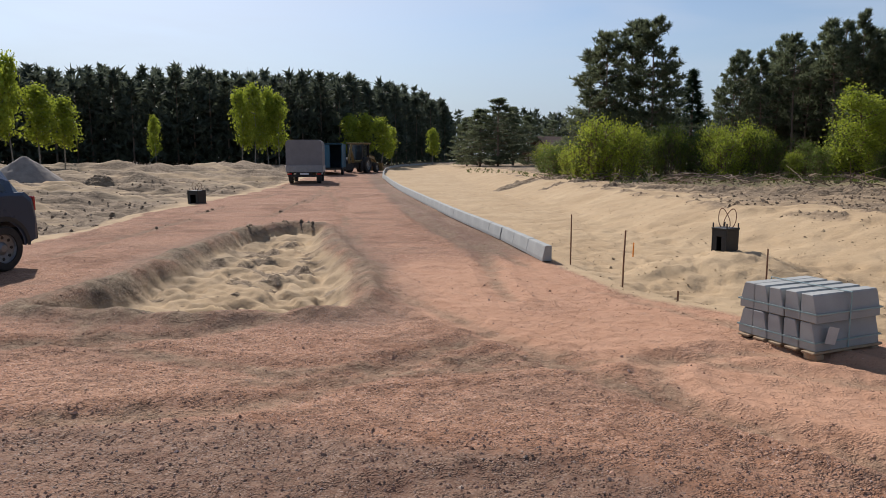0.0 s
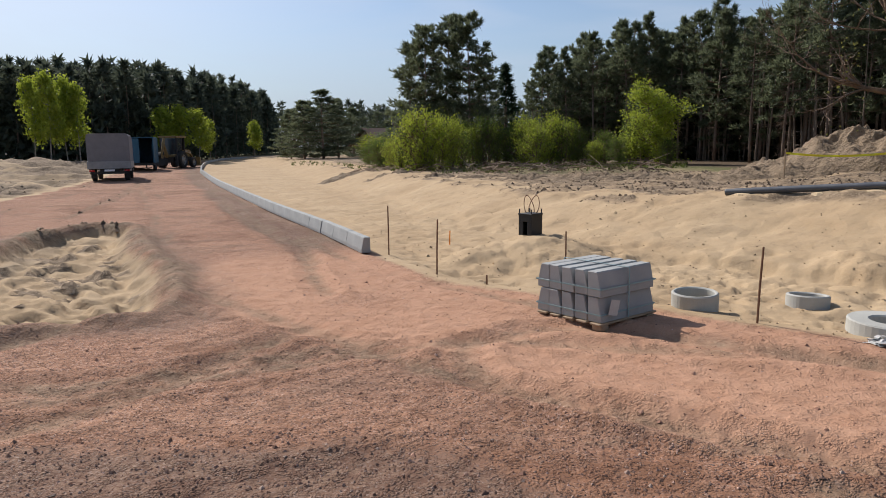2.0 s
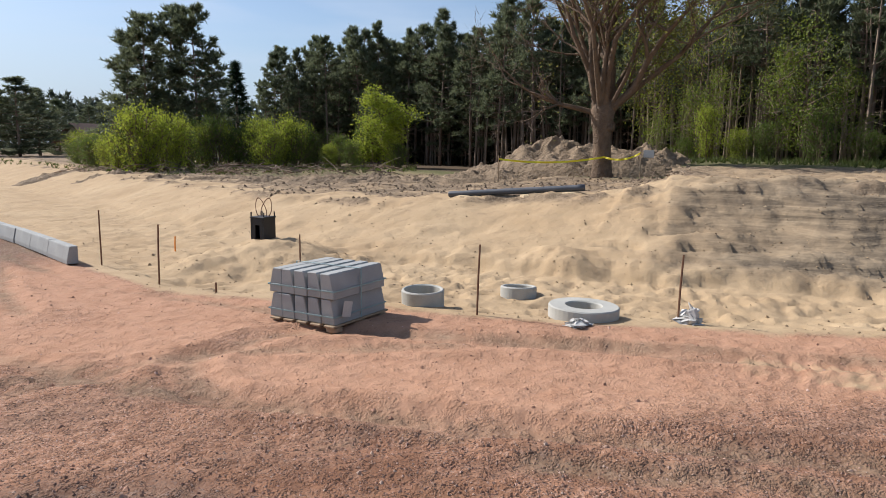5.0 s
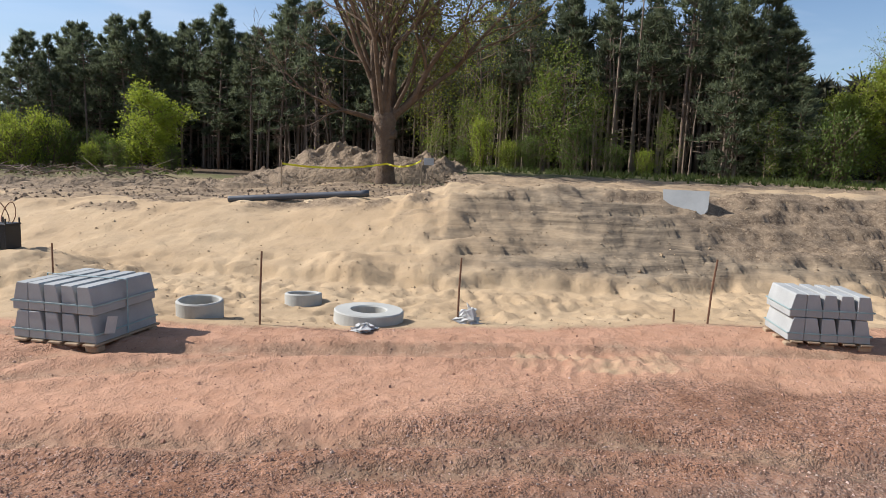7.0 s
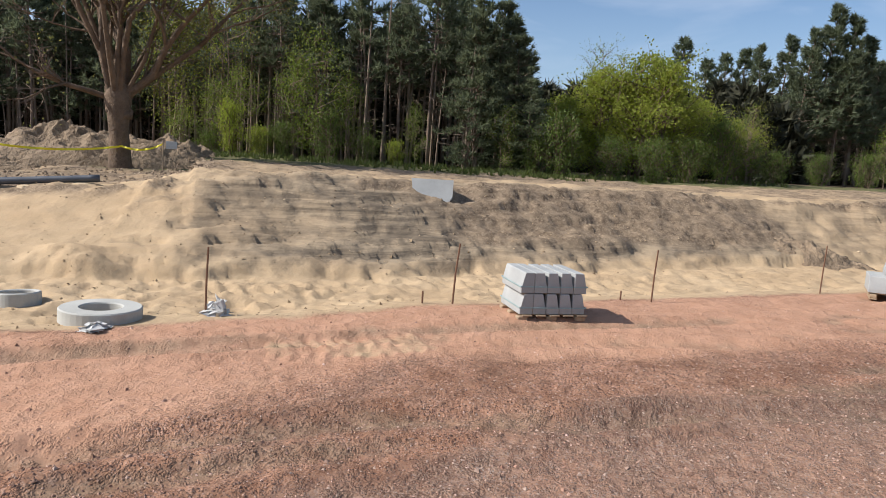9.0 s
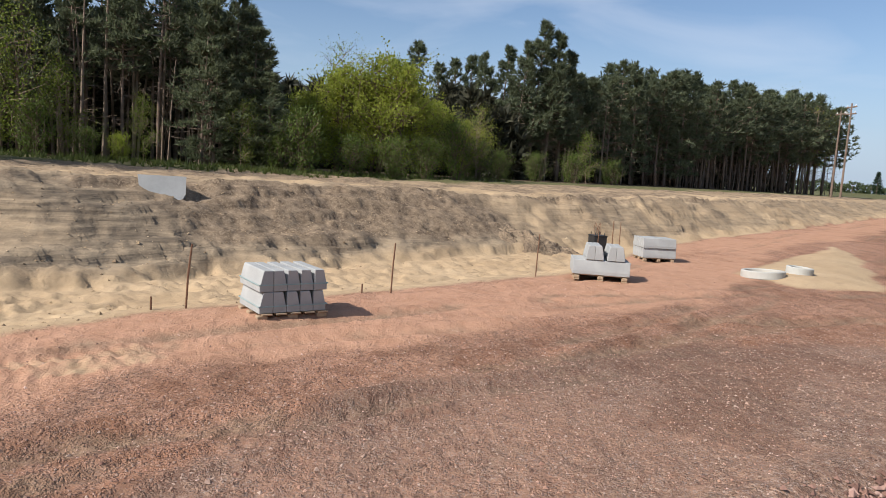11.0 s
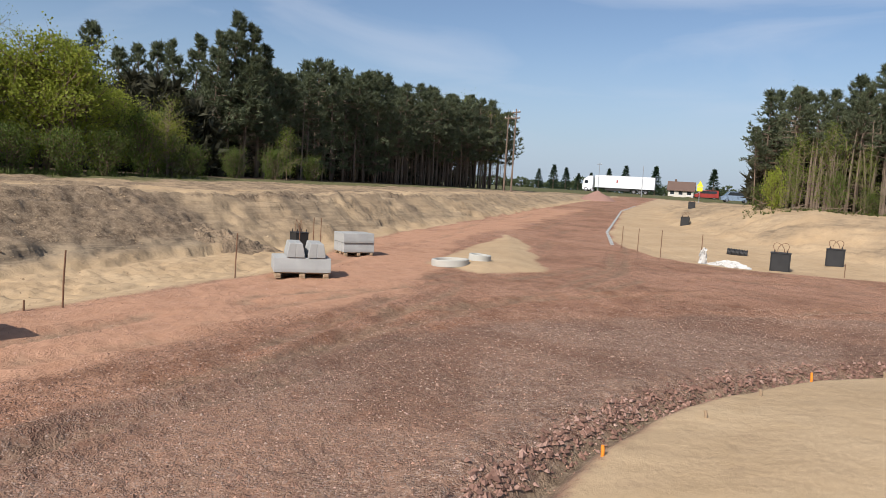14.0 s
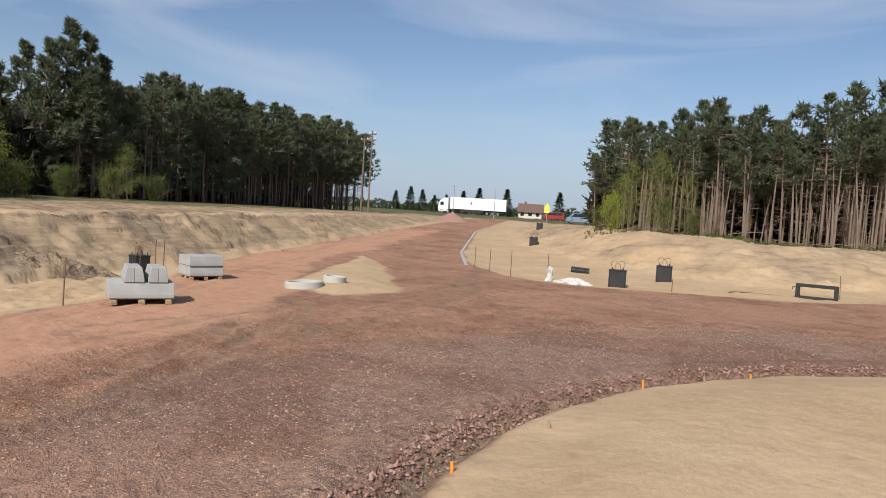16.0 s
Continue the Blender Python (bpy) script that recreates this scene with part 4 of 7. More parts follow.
# pines to the south-east along the road
for az, d, el in ((83.6, 60, 4.6), (84.6, 58, 5.4), (85.4, 62, 4.8), (90.3, 46, 8.2), (91.8, 47, 9.7), (93.6, 45, 8.2), (95.0, 46, 8.6), (96.2, 47, 9.0), (97.6, 46, 9.2), (98.7, 46, 9.8), (100.2, 45, 10.2), (101.4, 46, 11.7), (102.6, 46, 11.0), (103.6, 47, 9.6)):
    grow((FULL + LIGHT)[int(rng.integers(0, 5))] if az < 97 else CONE, az, d, tree_height(el, d, 1.2), 1.0)
TOP_B = [(97, 7.0), (104, 9.2), (107, 8.8), (112, 8.1), (118, 7.3), (122, 6.6), (125.5, 5.8)]
for row in range(3):
    s = row * 0.02
    while s < 1:
        x, y = 45 + 35 * s + row * 1.6 + rng.uniform(-0.6, 0.6), -10 - 43.5 * s + row * 1.5
        az, d = math.degrees(math.atan2(x, y)), math.hypot(x, y)
        el = level(TOP_B, az) * rng.uniform(0.80, 1.05)
        kind = FULL[int(rng.integers(0, 2))] if row == 0 and d < 62 and rng.uniform() < 0.4 else (PINES[int(rng.integers(0, 4))] if row < 1 and d < 58 else LIGHT[int(rng.integers(0, 3))])
        grow(kind, az, d, tree_height(el, d, 1.3), rng.uniform(0.9, 1.15))
        s += 0.03 * rng.uniform(0.7, 1.3)
# the pine wood south of the road
EDGE_C = [(142.4, 46), (146, 44), (150, 43), (160, 42), (173, 42)]
TOP_C = [(142.4, 6.4), (143.6, 8.4), (145.4, 8.2), (148, 8.8), (151.5, 9.9), (153.5, 9.2), (155.5, 10.3), (158, 10.4), (162, 11), (168, 11.4), (173, 11.4)]
for row in range(3):
    az = 142.6 + row * 0.7
    while az < 172:
        d = level(EDGE_C, az) + row * 1.9 + rng.uniform(-0.7, 0.7)
        el = level(TOP_C, az) * rng.uniform(0.78, 1.04)
        kind = (PINES + [CONE])[int(rng.integers(0, 5))] if row < 1 else LIGHT[int(rng.integers(0, 3))]
        grow(kind, az, d, tree_height(el, d, 1.35), rng.uniform(0.9, 1.1))
        az += math.degrees((1.5 if row < 3 else 1.9) / d) * rng.uniform(0.7, 1.35)

# broad-leaved trees and shrubs
LIME = leafy(201, "young_tree", "small fresh lime-green tree on the sandy bank", LEAF, BARK_OAK, 4.0, 1.35, 1, 9000, 0.095, 0.12, 26, 0.2, "young lime-green trees")
SHRUB = [leafy(211, "shrub", "dense fresh green shrub above the sand", LEAF, BARK_OAK, 3.0, 1.6, 7, 3200, 0.13, 0.08, 40, 0.24), leafy(212, "shrub", "dense dull green shrub above the sand", LEAF_DARK, BARK_OAK, 3.0, 1.7, 7, 3200, 0.13, 0.08, 40, 0.26)]
BIRCH = leafy(221, "birch_tree", "slender white-stemmed birch with fresh yellow-green leaves", LEAF, BARK_BIRCH, 10.0, 1.7, 1, 2400, 0.38, 0.3, 22, 0.5, "birches before the wood", 0.11)
HAZEL = leafy(231, "broadleaf_tree", "broad bright green tree at the wood edge", LEAF_MID, BARK_OAK, 6.0, 2.6, 4, 11000, 0.135, 0.08, 64, 0.24, "green trees at the wood edge", 0.09)
BUDDING = leafy(241, "budding_tree", "pale budding tree with thin bare branches", LEAF, TWIG, 10.0, 2.2, 2, 2600, 0.11, 0.25, 40, 0.5, "budding trees", 0.1)
SAPLING = leafy(251, "sapling", "thin sapling with airy fresh leaves at the wood edge", LEAF_SAPLING, TWIG, 4.0, 1.2, 1, 2600, 0.07, 0.15, 20, 0.22, "saplings at the wood edge", 0.03)


def stand(proto, az, d, h, native, wide=1.0):
    x, y = at(az, d)
    s = h / native
    if proto.name not in firsts:
        firsts[proto.name] = 1
        put_first(proto, x, y, s, s * wide)
        return proto
    return plant(proto, x, y, s, s * wide)


stand(LIME, 30.7, 34, 3.75, 4, 1.15)
stand(SHRUB[0], 12.6, 33, 2.9, 3, 0.75)
for az, d, h, k, w in ((14.4, 34, 2.6, 0, 0.8), (13.4, 33, 1.8, 0, 0.9), (12.0, 34, 2.2, 1, 0.9), (15.2, 34, 2.5, 0, 0.7), (15.9, 35, 1.9, 1, 1.0), (17.2, 36, 2.1, 0, 0.8), (18.9, 37, 2.2, 0, 0.7), (20.6, 36, 2.2, 1, 0.8), (24.2, 35, 2.0, 1, 0.9), (25.0, 36, 2.2, 0, 0.6), (11.0, 35, 1.7, 0, 0.8), (29.6, 34, 2.0, 1, 0.7), (31.8, 35, 2.6, 0, 0.7), (27.6, 35, 1.6, 1, 0.9), (8.4, 47, 1.3, 1, 1.4), (10.0, 46, 1.9, 0, 1.4), (9.4, 44, 1.7, 1, 1.5), (8.8, 52, 2.0, 0, 1.5), (11.6, 45, 1.8, 1, 1.3), (10.3, 38, 1.4, 0, 1.2), (9.2, 40, 1.5, 1, 1.3), (11.4, 36, 1.3, 1, 1.2), (18.0, 36, 2.5, 1, 0.8), (16.0, 37, 2.3, 1, 0.9), (21.4, 35, 2.5, 0, 0.8), (23.2, 35, 2.5, 0, 0.9), (22.3, 34, 2.0, 0, 1.0), (19.8, 37, 1.9, 1, 1.0), (25.6, 36, 1.7, 1, 1.1), (28.6, 33, 1.3, 1, 1.0), (32.4, 33, 1.2, 1, 1.0), (26.8, 34, 1.2, 0, 1.0), (57.0, 25.5, 1.9, 0, 0.7), (61, 25, 1.3, 1, 0.9), (64.5, 24.5, 1.7, 1, 0.8), (59, 25, 1.1, 0, 1.0), (67.5, 24.5, 1.0, 1, 1.1), (70, 24.5, 0.9, 0, 1.1), (55.2, 26, 1.2, 1, 1.0), (83, 25, 2.2, 1, 0.9), (81.5, 25, 1.4, 1, 1.0), (95.5, 31, 2.6, 1, 0.8), (97.4, 33, 1.8, 1, 1.0), (93.0, 29, 1.7, 1, 1.0), (99, 35, 1.5, 1, 1.0), (87, 26, 1.5, 1, 1.1), (90.5, 27, 1.6, 1, 1.1), (144, 38, 2.0, 0, 0.7), (143.2, 40, 1.4, 1, 1.0), (148, 39, 1.9, 1, 0.6), (150, 39, 1.1, 1, 1.0), (105, 42, 1.8, 1, 1.0), (108, 46, 1.6, 1, 1.0), (102, 39, 1.6, 1, 1.0)):
    stand(SHRUB[k], az, d, h, 3, w * 0.7)
for az, d, h, w in ((-16.2, 74, 9.2, 0.85), (-15.2, 72, 9.6, 0.8), (-14.1, 74, 9.4, 0.8), (-13.3, 73, 8.6, 0.8), (-7.6, 84, 7.2, 1.2), (-6.3, 85, 7.4, 1.2), (-5.1, 84, 6.8, 1.2), (-4.2, 86, 5.6, 1.0), (-0.9, 96, 5.6, 1.1), (-33.2, 58, 10.2, 0.8), (-34.6, 60, 9.6, 0.8), (-31.8, 60, 9.4, 0.7), (-30.2, 61, 7.0, 1.2), (-28.6, 62, 6.0, 1.2), (-36.5, 58, 9.6, 0.9), (-22.5, 76, 6.0, 0.7)):
    stand(BIRCH, az, d, h * 0.93, 10, w * 0.85)
for az, d, h, w in ((85.8, 31, 5.0, 0.95), (88.6, 30, 5.6, 0.95), (91.2, 31, 4.6, 1.0), (83.6, 29, 3.6, 0.9), (93.4, 33, 4.0, 0.9), (96.5, 35, 3.2, 0.9)):
    stand(HAZEL, az, d, h * 0.9, 6, w)
for az, d, h, w in ((85.9, 42, 7.7, 0.8), (87.4, 43, 7.4, 0.8), (116, 84, 11.2, 0.8), (118, 86, 11.4, 0.8), (120, 88, 11.6, 0.9), (121.8, 90, 11.2, 0.9), (114, 82, 11.0, 0.8), (145, 55, 8.6, 0.7), (146.5, 56, 8.0, 0.7), (97.2, 33, 3.6, 1.1), (52.5, 28.5, 6.4, 0.8), (56.5, 28, 6.8, 0.7)):
    stand(BUDDING, az, d, h, 10, w)
for az, d, h, w in ((63.5, 25.5, 5.0, 0.9), (61.8, 26, 4.0, 0.9), (66, 25.5, 3.4, 0.9), (57.6, 26, 3.4, 1.0), (78.5, 25, 2.6, 0.8), (71.5, 25, 2.4, 0.8), (55.8, 26.5, 2.9, 1.1), (53.2, 27, 2.2, 1.1), (145.6, 40, 4.2, 0.8), (147.4, 40, 4.8, 0.8), (144.6, 41, 3.6, 0.8), (149.6, 41, 3.6, 0.7), (106, 45, 3.5, 1.0)):
    stand(SAPLING, az, d, h, 4, w)


# the great half-bare tree on the bank
def great_tree(x, y):
    global rng
    rng = np.random.default_rng(17)
    tree = thing("old_tree", "old half-bare tree with stout forked trunk and sparse yellowish leaves", "tree", pose(x, y, height(x, y) - 0.1))
    trunk, limbs, twigs, ends = Mesh(), Mesh(), Mesh(), []
    trunk.tube([(0.06, 0, -0.2), (0.03, 0, 0.25), (0, 0, 0.9), (-0.04, 0, 1.5), (-0.05, 0, 1.95), (-0.02, 0, 2.3)], [0.40, 0.29, 0.245, 0.27, 0.35, 0.22], 14)
    for k in range(16):
        a = rng.uniform(0, 6.28)
        c = Vector((math.cos(a) * 0.3, math.sin(a) * 0.3, rng.uniform(1.5, 2.15)))
        trunk.tube([c * 0.6 + Vector((0, 0, c.z * 0.4)), c, c * 1.08 + Vector((0, 0, -0.1))], [0.14, 0.11, 0.03], 7)
    heads = []
    for k in range(16):
        a = k * 2.4 + rng.uniform(-0.3, 0.3)
        tilt = rng.uniform(0.12, 0.85)
        heads.append((np.array([math.cos(a) * 0.2, math.sin(a) * 0.2, 2.0]), np.array([math.cos(a) * math.sin(tilt), math.sin(a) * math.sin(tilt), math.cos(tilt)]), rng.uniform(4.0, 6.4), rng.uniform(0.055, 0.12)))
    lx = np.array([math.cos(radians(49)), -math.sin(radians(49)), 0])
    heads += [(np.array([-0.1, 0.1, 1.9]), -lx * 0.95 + np.array([0, 0, 0.28]), 3.0, 0.085), (np.array([0.1, -0.1, 2.0]), lx * 0.85 + np.array([0, 0, 0.45]), 2.0, 0.075)]

    def bough(p, d, ln, r, depth):
        if depth > 1 and math.hypot(p[0], p[1]) > 4.2:
            return
        pts, rad, q, dd = [p], [r], p.copy(), unit(d)
        n = 5
        for i in range(n):
            dd = unit(dd + rng.normal(0, 0.19, 3) + np.array([0, 0, 0.08]))
            q = q + dd * ln / n
            pts.append(q.copy())
            rad.append(r * (1 - 0.78 * (i + 1) / n))
        (limbs if depth < 2 else twigs).tube(pts, rad, 7 if depth == 0 else 4 if depth == 1 else 3, False)
        if depth == 3:
            ends.extend(pts[2:])
            return
        for c in range((6, 5, 4)[depth]):
            i = int(rng.integers(1 if depth else 2, n + 1))
            nd = unit(pts[i] - pts[i - 1]) + rng.normal(0, 0.55, 3)
            bough(pts[i], nd, ln * rng.uniform(0.38, 0.6), max(rad[i] * 0.7, 0.006), depth + 1)

    for p, d, ln, r in heads:
        bough(p, d, ln, r, 0)
    part("trunk", trunk, BARK_OAK, tree, smooth=True)
    part("limb", limbs, BARK_OAK, tree, smooth=True)
    tagged(part("twig", twigs, TWIG, tree), kind="stuff")
    ends_a = np.array(ends)
    cen = ends_a[rng.integers(0, len(ends_a), 26000)] + rng.normal(0, 0.22, (26000, 3))
    crown = Mesh()
    add_leaves(crown, cen[(cen @ np.append(lx[:2], 0.0)) + rng.normal(0, 1.3, len(cen)) > 0.0], 0.085)
    tagged(part("foliage", crown, LEAF_OLIVE, tree), kind="stuff")
    return tree


gx, gy = at(49.2, 20.5)
great_tree(gx, gy)


# ---- far woods, each one stuff ----
def far_wood(name, label, places, leaf, tufts=90, round_top=False, low=0.32, big=1.0):
    """places: (x, y, height, half width). Trunks and crowns of many tufts in one mesh."""
    global rng
    rng = np.random.default_rng(len(places) + 5)
    top, wood = Mesh(), Mesh()
    spot = np.array(places)
    feet = land(spot[:, 0], spot[:, 1])[0] - 0.1
    for (x, y, h, w), z0 in zip(places, feet.tolist()):
        wood.tube([(x, y, z0), (x + rng.normal(0, 0.1), y, z0 + h * 0.9)], [0.13, 0.03], 4, False)
        t = rng.uniform(0.02 if round_top else low, 1.0, tufts) ** 0.9
        a = rng.uniform(0, 6.28, tufts)
        r = w * (np.sqrt(np.clip(1 - (2 * t - 1) ** 2, 0, 1)) if round_top else np.minimum(1, 1.5 * (1.02 - t)) ** 0.85) * rng.uniform(0.3, 1.0, tufts)
        c = np.stack([x + np.cos(a) * r, y + np.sin(a) * r, z0 + h * t], -1)
        add_blades(top, c, np.stack([np.cos(a), np.sin(a), np.full(tufts, 0.8)], -1), 4, (0.62 if not round_top else 0.8) * big, (0.26 if not round_top else 0.5) * big, 0.9)
    ob = part(name, top, leaf)
    tagged(ob, label, "wood", kind="stuff")
    tagged(part("trunk", wood, BARK_PINE, ob), kind="stuff")


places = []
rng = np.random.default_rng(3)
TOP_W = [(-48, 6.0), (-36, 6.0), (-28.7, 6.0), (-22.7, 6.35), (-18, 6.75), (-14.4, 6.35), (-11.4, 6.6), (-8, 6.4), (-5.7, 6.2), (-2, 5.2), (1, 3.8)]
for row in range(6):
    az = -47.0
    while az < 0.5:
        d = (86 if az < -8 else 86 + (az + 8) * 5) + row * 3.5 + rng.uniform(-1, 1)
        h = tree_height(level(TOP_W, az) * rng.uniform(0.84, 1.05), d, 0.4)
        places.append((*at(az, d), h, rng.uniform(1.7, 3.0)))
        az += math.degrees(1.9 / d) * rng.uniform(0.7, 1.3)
# these crowns carry haze in their colour
far_wood("pine_wood", "dark continuous pine wood behind the western sand", places, NEEDLE_HAZED, 130, False, 0.03, 1.5)
places = []
for row in range(3):
    az = -3.0
    while az < 27:
        d = 150 + row * 8 + rng.uniform(-4, 4)
        places.append((*at(az, d), tree_height(rng.uniform(2.7, 3.9), d, 0.9), rng.uniform(2.6, 4.0)))
        az += math.degrees(2.6 / d) * rng.uniform(0.7, 1.3)
far_wood("distant_wood", "distant dark wood beyond the bend of the road", places, NEEDLE_HAZED, 90, False, 0.03, 1.6)
places = []
for row in range(2):
    az = 118.0
    while az < 152:
        d = 225 + row * 12 + rng.uniform(-8, 8)
        places.append((*at(az, d), rng.uniform(2.0, 4.6), rng.uniform(2.5, 4.5)))
        az += math.degrees(4.4 / d) * rng.uniform(0.6, 1.3)
far_wood("distant_hedge", "distant row of round green trees beyond the main road", places, LEAF_HAZED, 80, True)
for az, el in ((126.4, 1.7), (127.6, 2.1), (128.6, 1.9), (130.6, 1.6), (132.0, 2.0), (133.3, 2.3), (135.6, 2.4), (129.6, 1.5), (139.9, 2.4)):
    grow(SPRUCE, az, 200, tree_height(el + 0.2, 200, 2.6), 2.1)
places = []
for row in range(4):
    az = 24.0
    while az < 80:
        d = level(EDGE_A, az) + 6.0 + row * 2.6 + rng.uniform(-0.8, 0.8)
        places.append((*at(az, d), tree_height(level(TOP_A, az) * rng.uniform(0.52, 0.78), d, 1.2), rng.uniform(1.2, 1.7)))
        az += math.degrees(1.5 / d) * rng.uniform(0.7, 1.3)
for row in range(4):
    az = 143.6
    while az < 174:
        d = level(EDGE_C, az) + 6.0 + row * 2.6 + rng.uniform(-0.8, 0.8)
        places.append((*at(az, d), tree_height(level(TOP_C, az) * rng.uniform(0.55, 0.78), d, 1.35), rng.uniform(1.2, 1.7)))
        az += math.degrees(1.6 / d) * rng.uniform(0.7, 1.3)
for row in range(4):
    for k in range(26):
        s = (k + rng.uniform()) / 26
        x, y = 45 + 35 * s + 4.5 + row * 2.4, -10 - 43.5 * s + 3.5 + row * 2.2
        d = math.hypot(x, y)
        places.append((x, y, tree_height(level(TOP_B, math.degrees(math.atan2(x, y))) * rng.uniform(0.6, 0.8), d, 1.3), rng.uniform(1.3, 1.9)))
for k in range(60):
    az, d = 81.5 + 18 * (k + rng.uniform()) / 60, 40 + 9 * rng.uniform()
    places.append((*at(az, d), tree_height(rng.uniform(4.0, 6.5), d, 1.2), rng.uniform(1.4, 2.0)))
# back rows take the needle colour that already holds the shade
far_wood("wood_interior", "crowded pines deep inside the woods with shade put into their colour", places, NEEDLE_SHADED, 120, False, 0.0, 1.25)


# ---- grass, brush and sticks at the wood edges ----
def tufts_of_grass(name, label, spots, leaf, size):
    m = Mesh()
    p = np.array(spots)
    c = np.stack([p[:, 0], p[:, 1], land(p[:, 0], p[:, 1])[0] - 0.02], -1)
    add_blades(m, c, np.tile([0, 0, 1.0], (len(c), 1)), 7, size, 0.035, 0.45)
    ob = part(name, m, leaf)
    return tagged(ob, label, "grass", kind="stuff")


rng = np.random.default_rng(23)
spots = []
for k in range(900):
    az = rng.uniform(53, 100)
    spots.append(at(az, level([(53, 24.5), (62, 23.5), (75, 22.5), (84, 23.5), (100, 34)], az) + rng.uniform(-2.2, 3.0)))
for k in range(500):
    az = rng.uniform(2, 34)
    spots.append(at(az, level([(2, 62), (8, 38), (14, 31), (24, 30), (34, 31)], az) + rng.uniform(-2, 4)))
for k in range(500):
    az = rng.uniform(142, 171)
    spots.append(at(az, 38.5 + rng.uniform(-2.0, 3.0)))
tufts_of_grass("grass", "rough spring grass along the wood edges", spots, GRASS, 0.22)

sticks = Mesh()
for k in range(260):
    az = rng.choice([rng.uniform(8, 24), rng.uniform(18, 33), rng.uniform(40, 54), rng.uniform(143, 165)])
    d = level([(8, 36), (20, 29), (33, 27), (40, 23), (54, 22.5), (143, 40), (165, 39)], az) + rng.uniform(-1.5, 1.5)
    x, y = at(az, d)
    z = height(x, y) + rng.uniform(0.02, 0.35)
    v = rng.normal(0, 1, 3) * np.array([1, 1, 0.22])
    v = v / np.linalg.norm(v) * rng.uniform(0.3, 1.1)
    sticks.tube([(x - v[0], y - v[1], z - abs(v[2])), (x, y, z + 0.05), (x + v[0], y + v[1], z + v[2])], [0.022, 0.017, 0.006], 3, False)
tagged(part("brushwood", sticks, TWIG), "grey cut branches and brushwood lying along the bank", "brushwood", kind="stuff")


# slim bare stems that stand crowded inside the pine woods
def slim_stems(name, label, places):
    global rng
    rng = np.random.default_rng(77)
    m = Mesh()
    p = np.array(places)
    zs = land(p[:, 0], p[:, 1])[0]
    for (x, y, h), z in zip(places, zs.tolist()):
        lean = rng.normal(0, 0.18, 2)
        r = rng.uniform(0.035, 0.075)
        m.tube([(x, y, z - 0.1), (x + lean[0] * 0.4, y + lean[1] * 0.4, z + h * 0.5), (x + lean[0], y + lean[1], z + h)], [r, r * 0.75, r * 0.3], 5, False)
        for k in range(9):
            t = rng.uniform(0.15, 0.95)
            a, ln = rng.uniform(0, 6.28), rng.uniform(0.3, 0.9)
            c = np.array([x + lean[0] * t, y + lean[1] * t, z + h * t])
            m.tube([c, c + np.array([math.cos(a) * ln, math.sin(a) * ln, rng.uniform(-0.15, 0.2)])], [0.012, 0.004], 3, False)
    return tagged(part(name, m, STEM), label, "trunks", kind="stuff")


rng = np.random.default_rng(29)
places = []
for k in range(170):
    az = rng.uniform(33, 76.5)
    d = level(EDGE_A, az) + rng.uniform(-0.6, 4.5)
    places.append((*at(az, d), rng.uniform(3.5, 6.5)))
for k in range(150):
    az = rng.uniform(144, 171.5)
    d = level(EDGE_C, az) + rng.uniform(-1.2, 4.0)
    places.append((*at(az, d), rng.uniform(2.8, 5.0)))
for k in range(80):
    s = rng.uniform()
    places.append((45 + 35 * s + rng.uniform(-1, 3), -10 - 43.5 * s + rng.uniform(-1, 3), rng.uniform(3, 6)))
slim_stems("slim_stems", "slim grey-brown bare pine stems crowded at the wood edge", places)

# ---- building-site things ----
KERB = [(0, 0), (0.15, 0), (0.15, 0.055), (0.147, 0.07), (0.111, 0.236), (0.101, 0.25), (0.006, 0.25), (0, 0.244)]


def kerb_mesh(length, name="kerb_stone"):
    """A kerb lying along x with its battered face to +y."""
    m = Mesh()
    n = len(KERB)
    for x, ins in ((0, 0.006), (0.008, 0), (length - 0.008, 0), (length, 0.006)):
        for y, z in KERB:
            m.v.append((x, ins + y * (0.15 - 2 * ins) / 0.15, ins + z * (0.25 - 2 * ins) / 0.25))
    for r in range(3):
        for i in range(n):
            j = (i + 1) % n
            m.f.append((r * n + i, r * n + j, r * n + n + j, r * n + n + i))
    m.f.append(tuple(range(n - 1, -1, -1)))
    m.f.append(tuple(range(3 * n, 4 * n)))
    return m.data(name, CONCRETE)


KERB_SHORT, KERB_LONG = kerb_mesh(0.74), kerb_mesh(0.98)


def kerb(mesh, m, label, group):
    ob = new("kerb_stone", mesh)
    ob.matrix_basis = m
    return tagged(ob, label, "kerb stone", group)


def pallet(m, along_x, across):
    p = thing("pallet", "weathered wooden pallet on red gravel under kerb stones", "pallet", m, "pallets of kerb stones")
    step = across / 5
    for k in range(5):
        part("top_board", Mesh().box((-0.03, k * step, 0.085), (along_x + 0.03, k * step + step * 0.72, 0.105)), WOOD, p)
    for x in (0.0, along_x / 2 - 0.05, along_x - 0.1):
        part("runner", Mesh().box((x, -0.02, 0), (x + 0.1, across, 0.02)), WOOD, p)
        for y in (0, across / 2 - 0.06, across - 0.12):
            part("block", Mesh().box((x, y, 0.021), (x + 0.1, y + 0.12, 0.084)), WOOD, p)
    return p


def frame_at(corner, toward, z):
    """A pose with its origin at a corner and its y axis pointing toward another point."""
    dx, dy = toward[0] - corner[0], toward[1] - corner[1]
    return pose(corner[0], corner[1], z, 0, 0, math.degrees(math.atan2(dy, dx)) - 90)


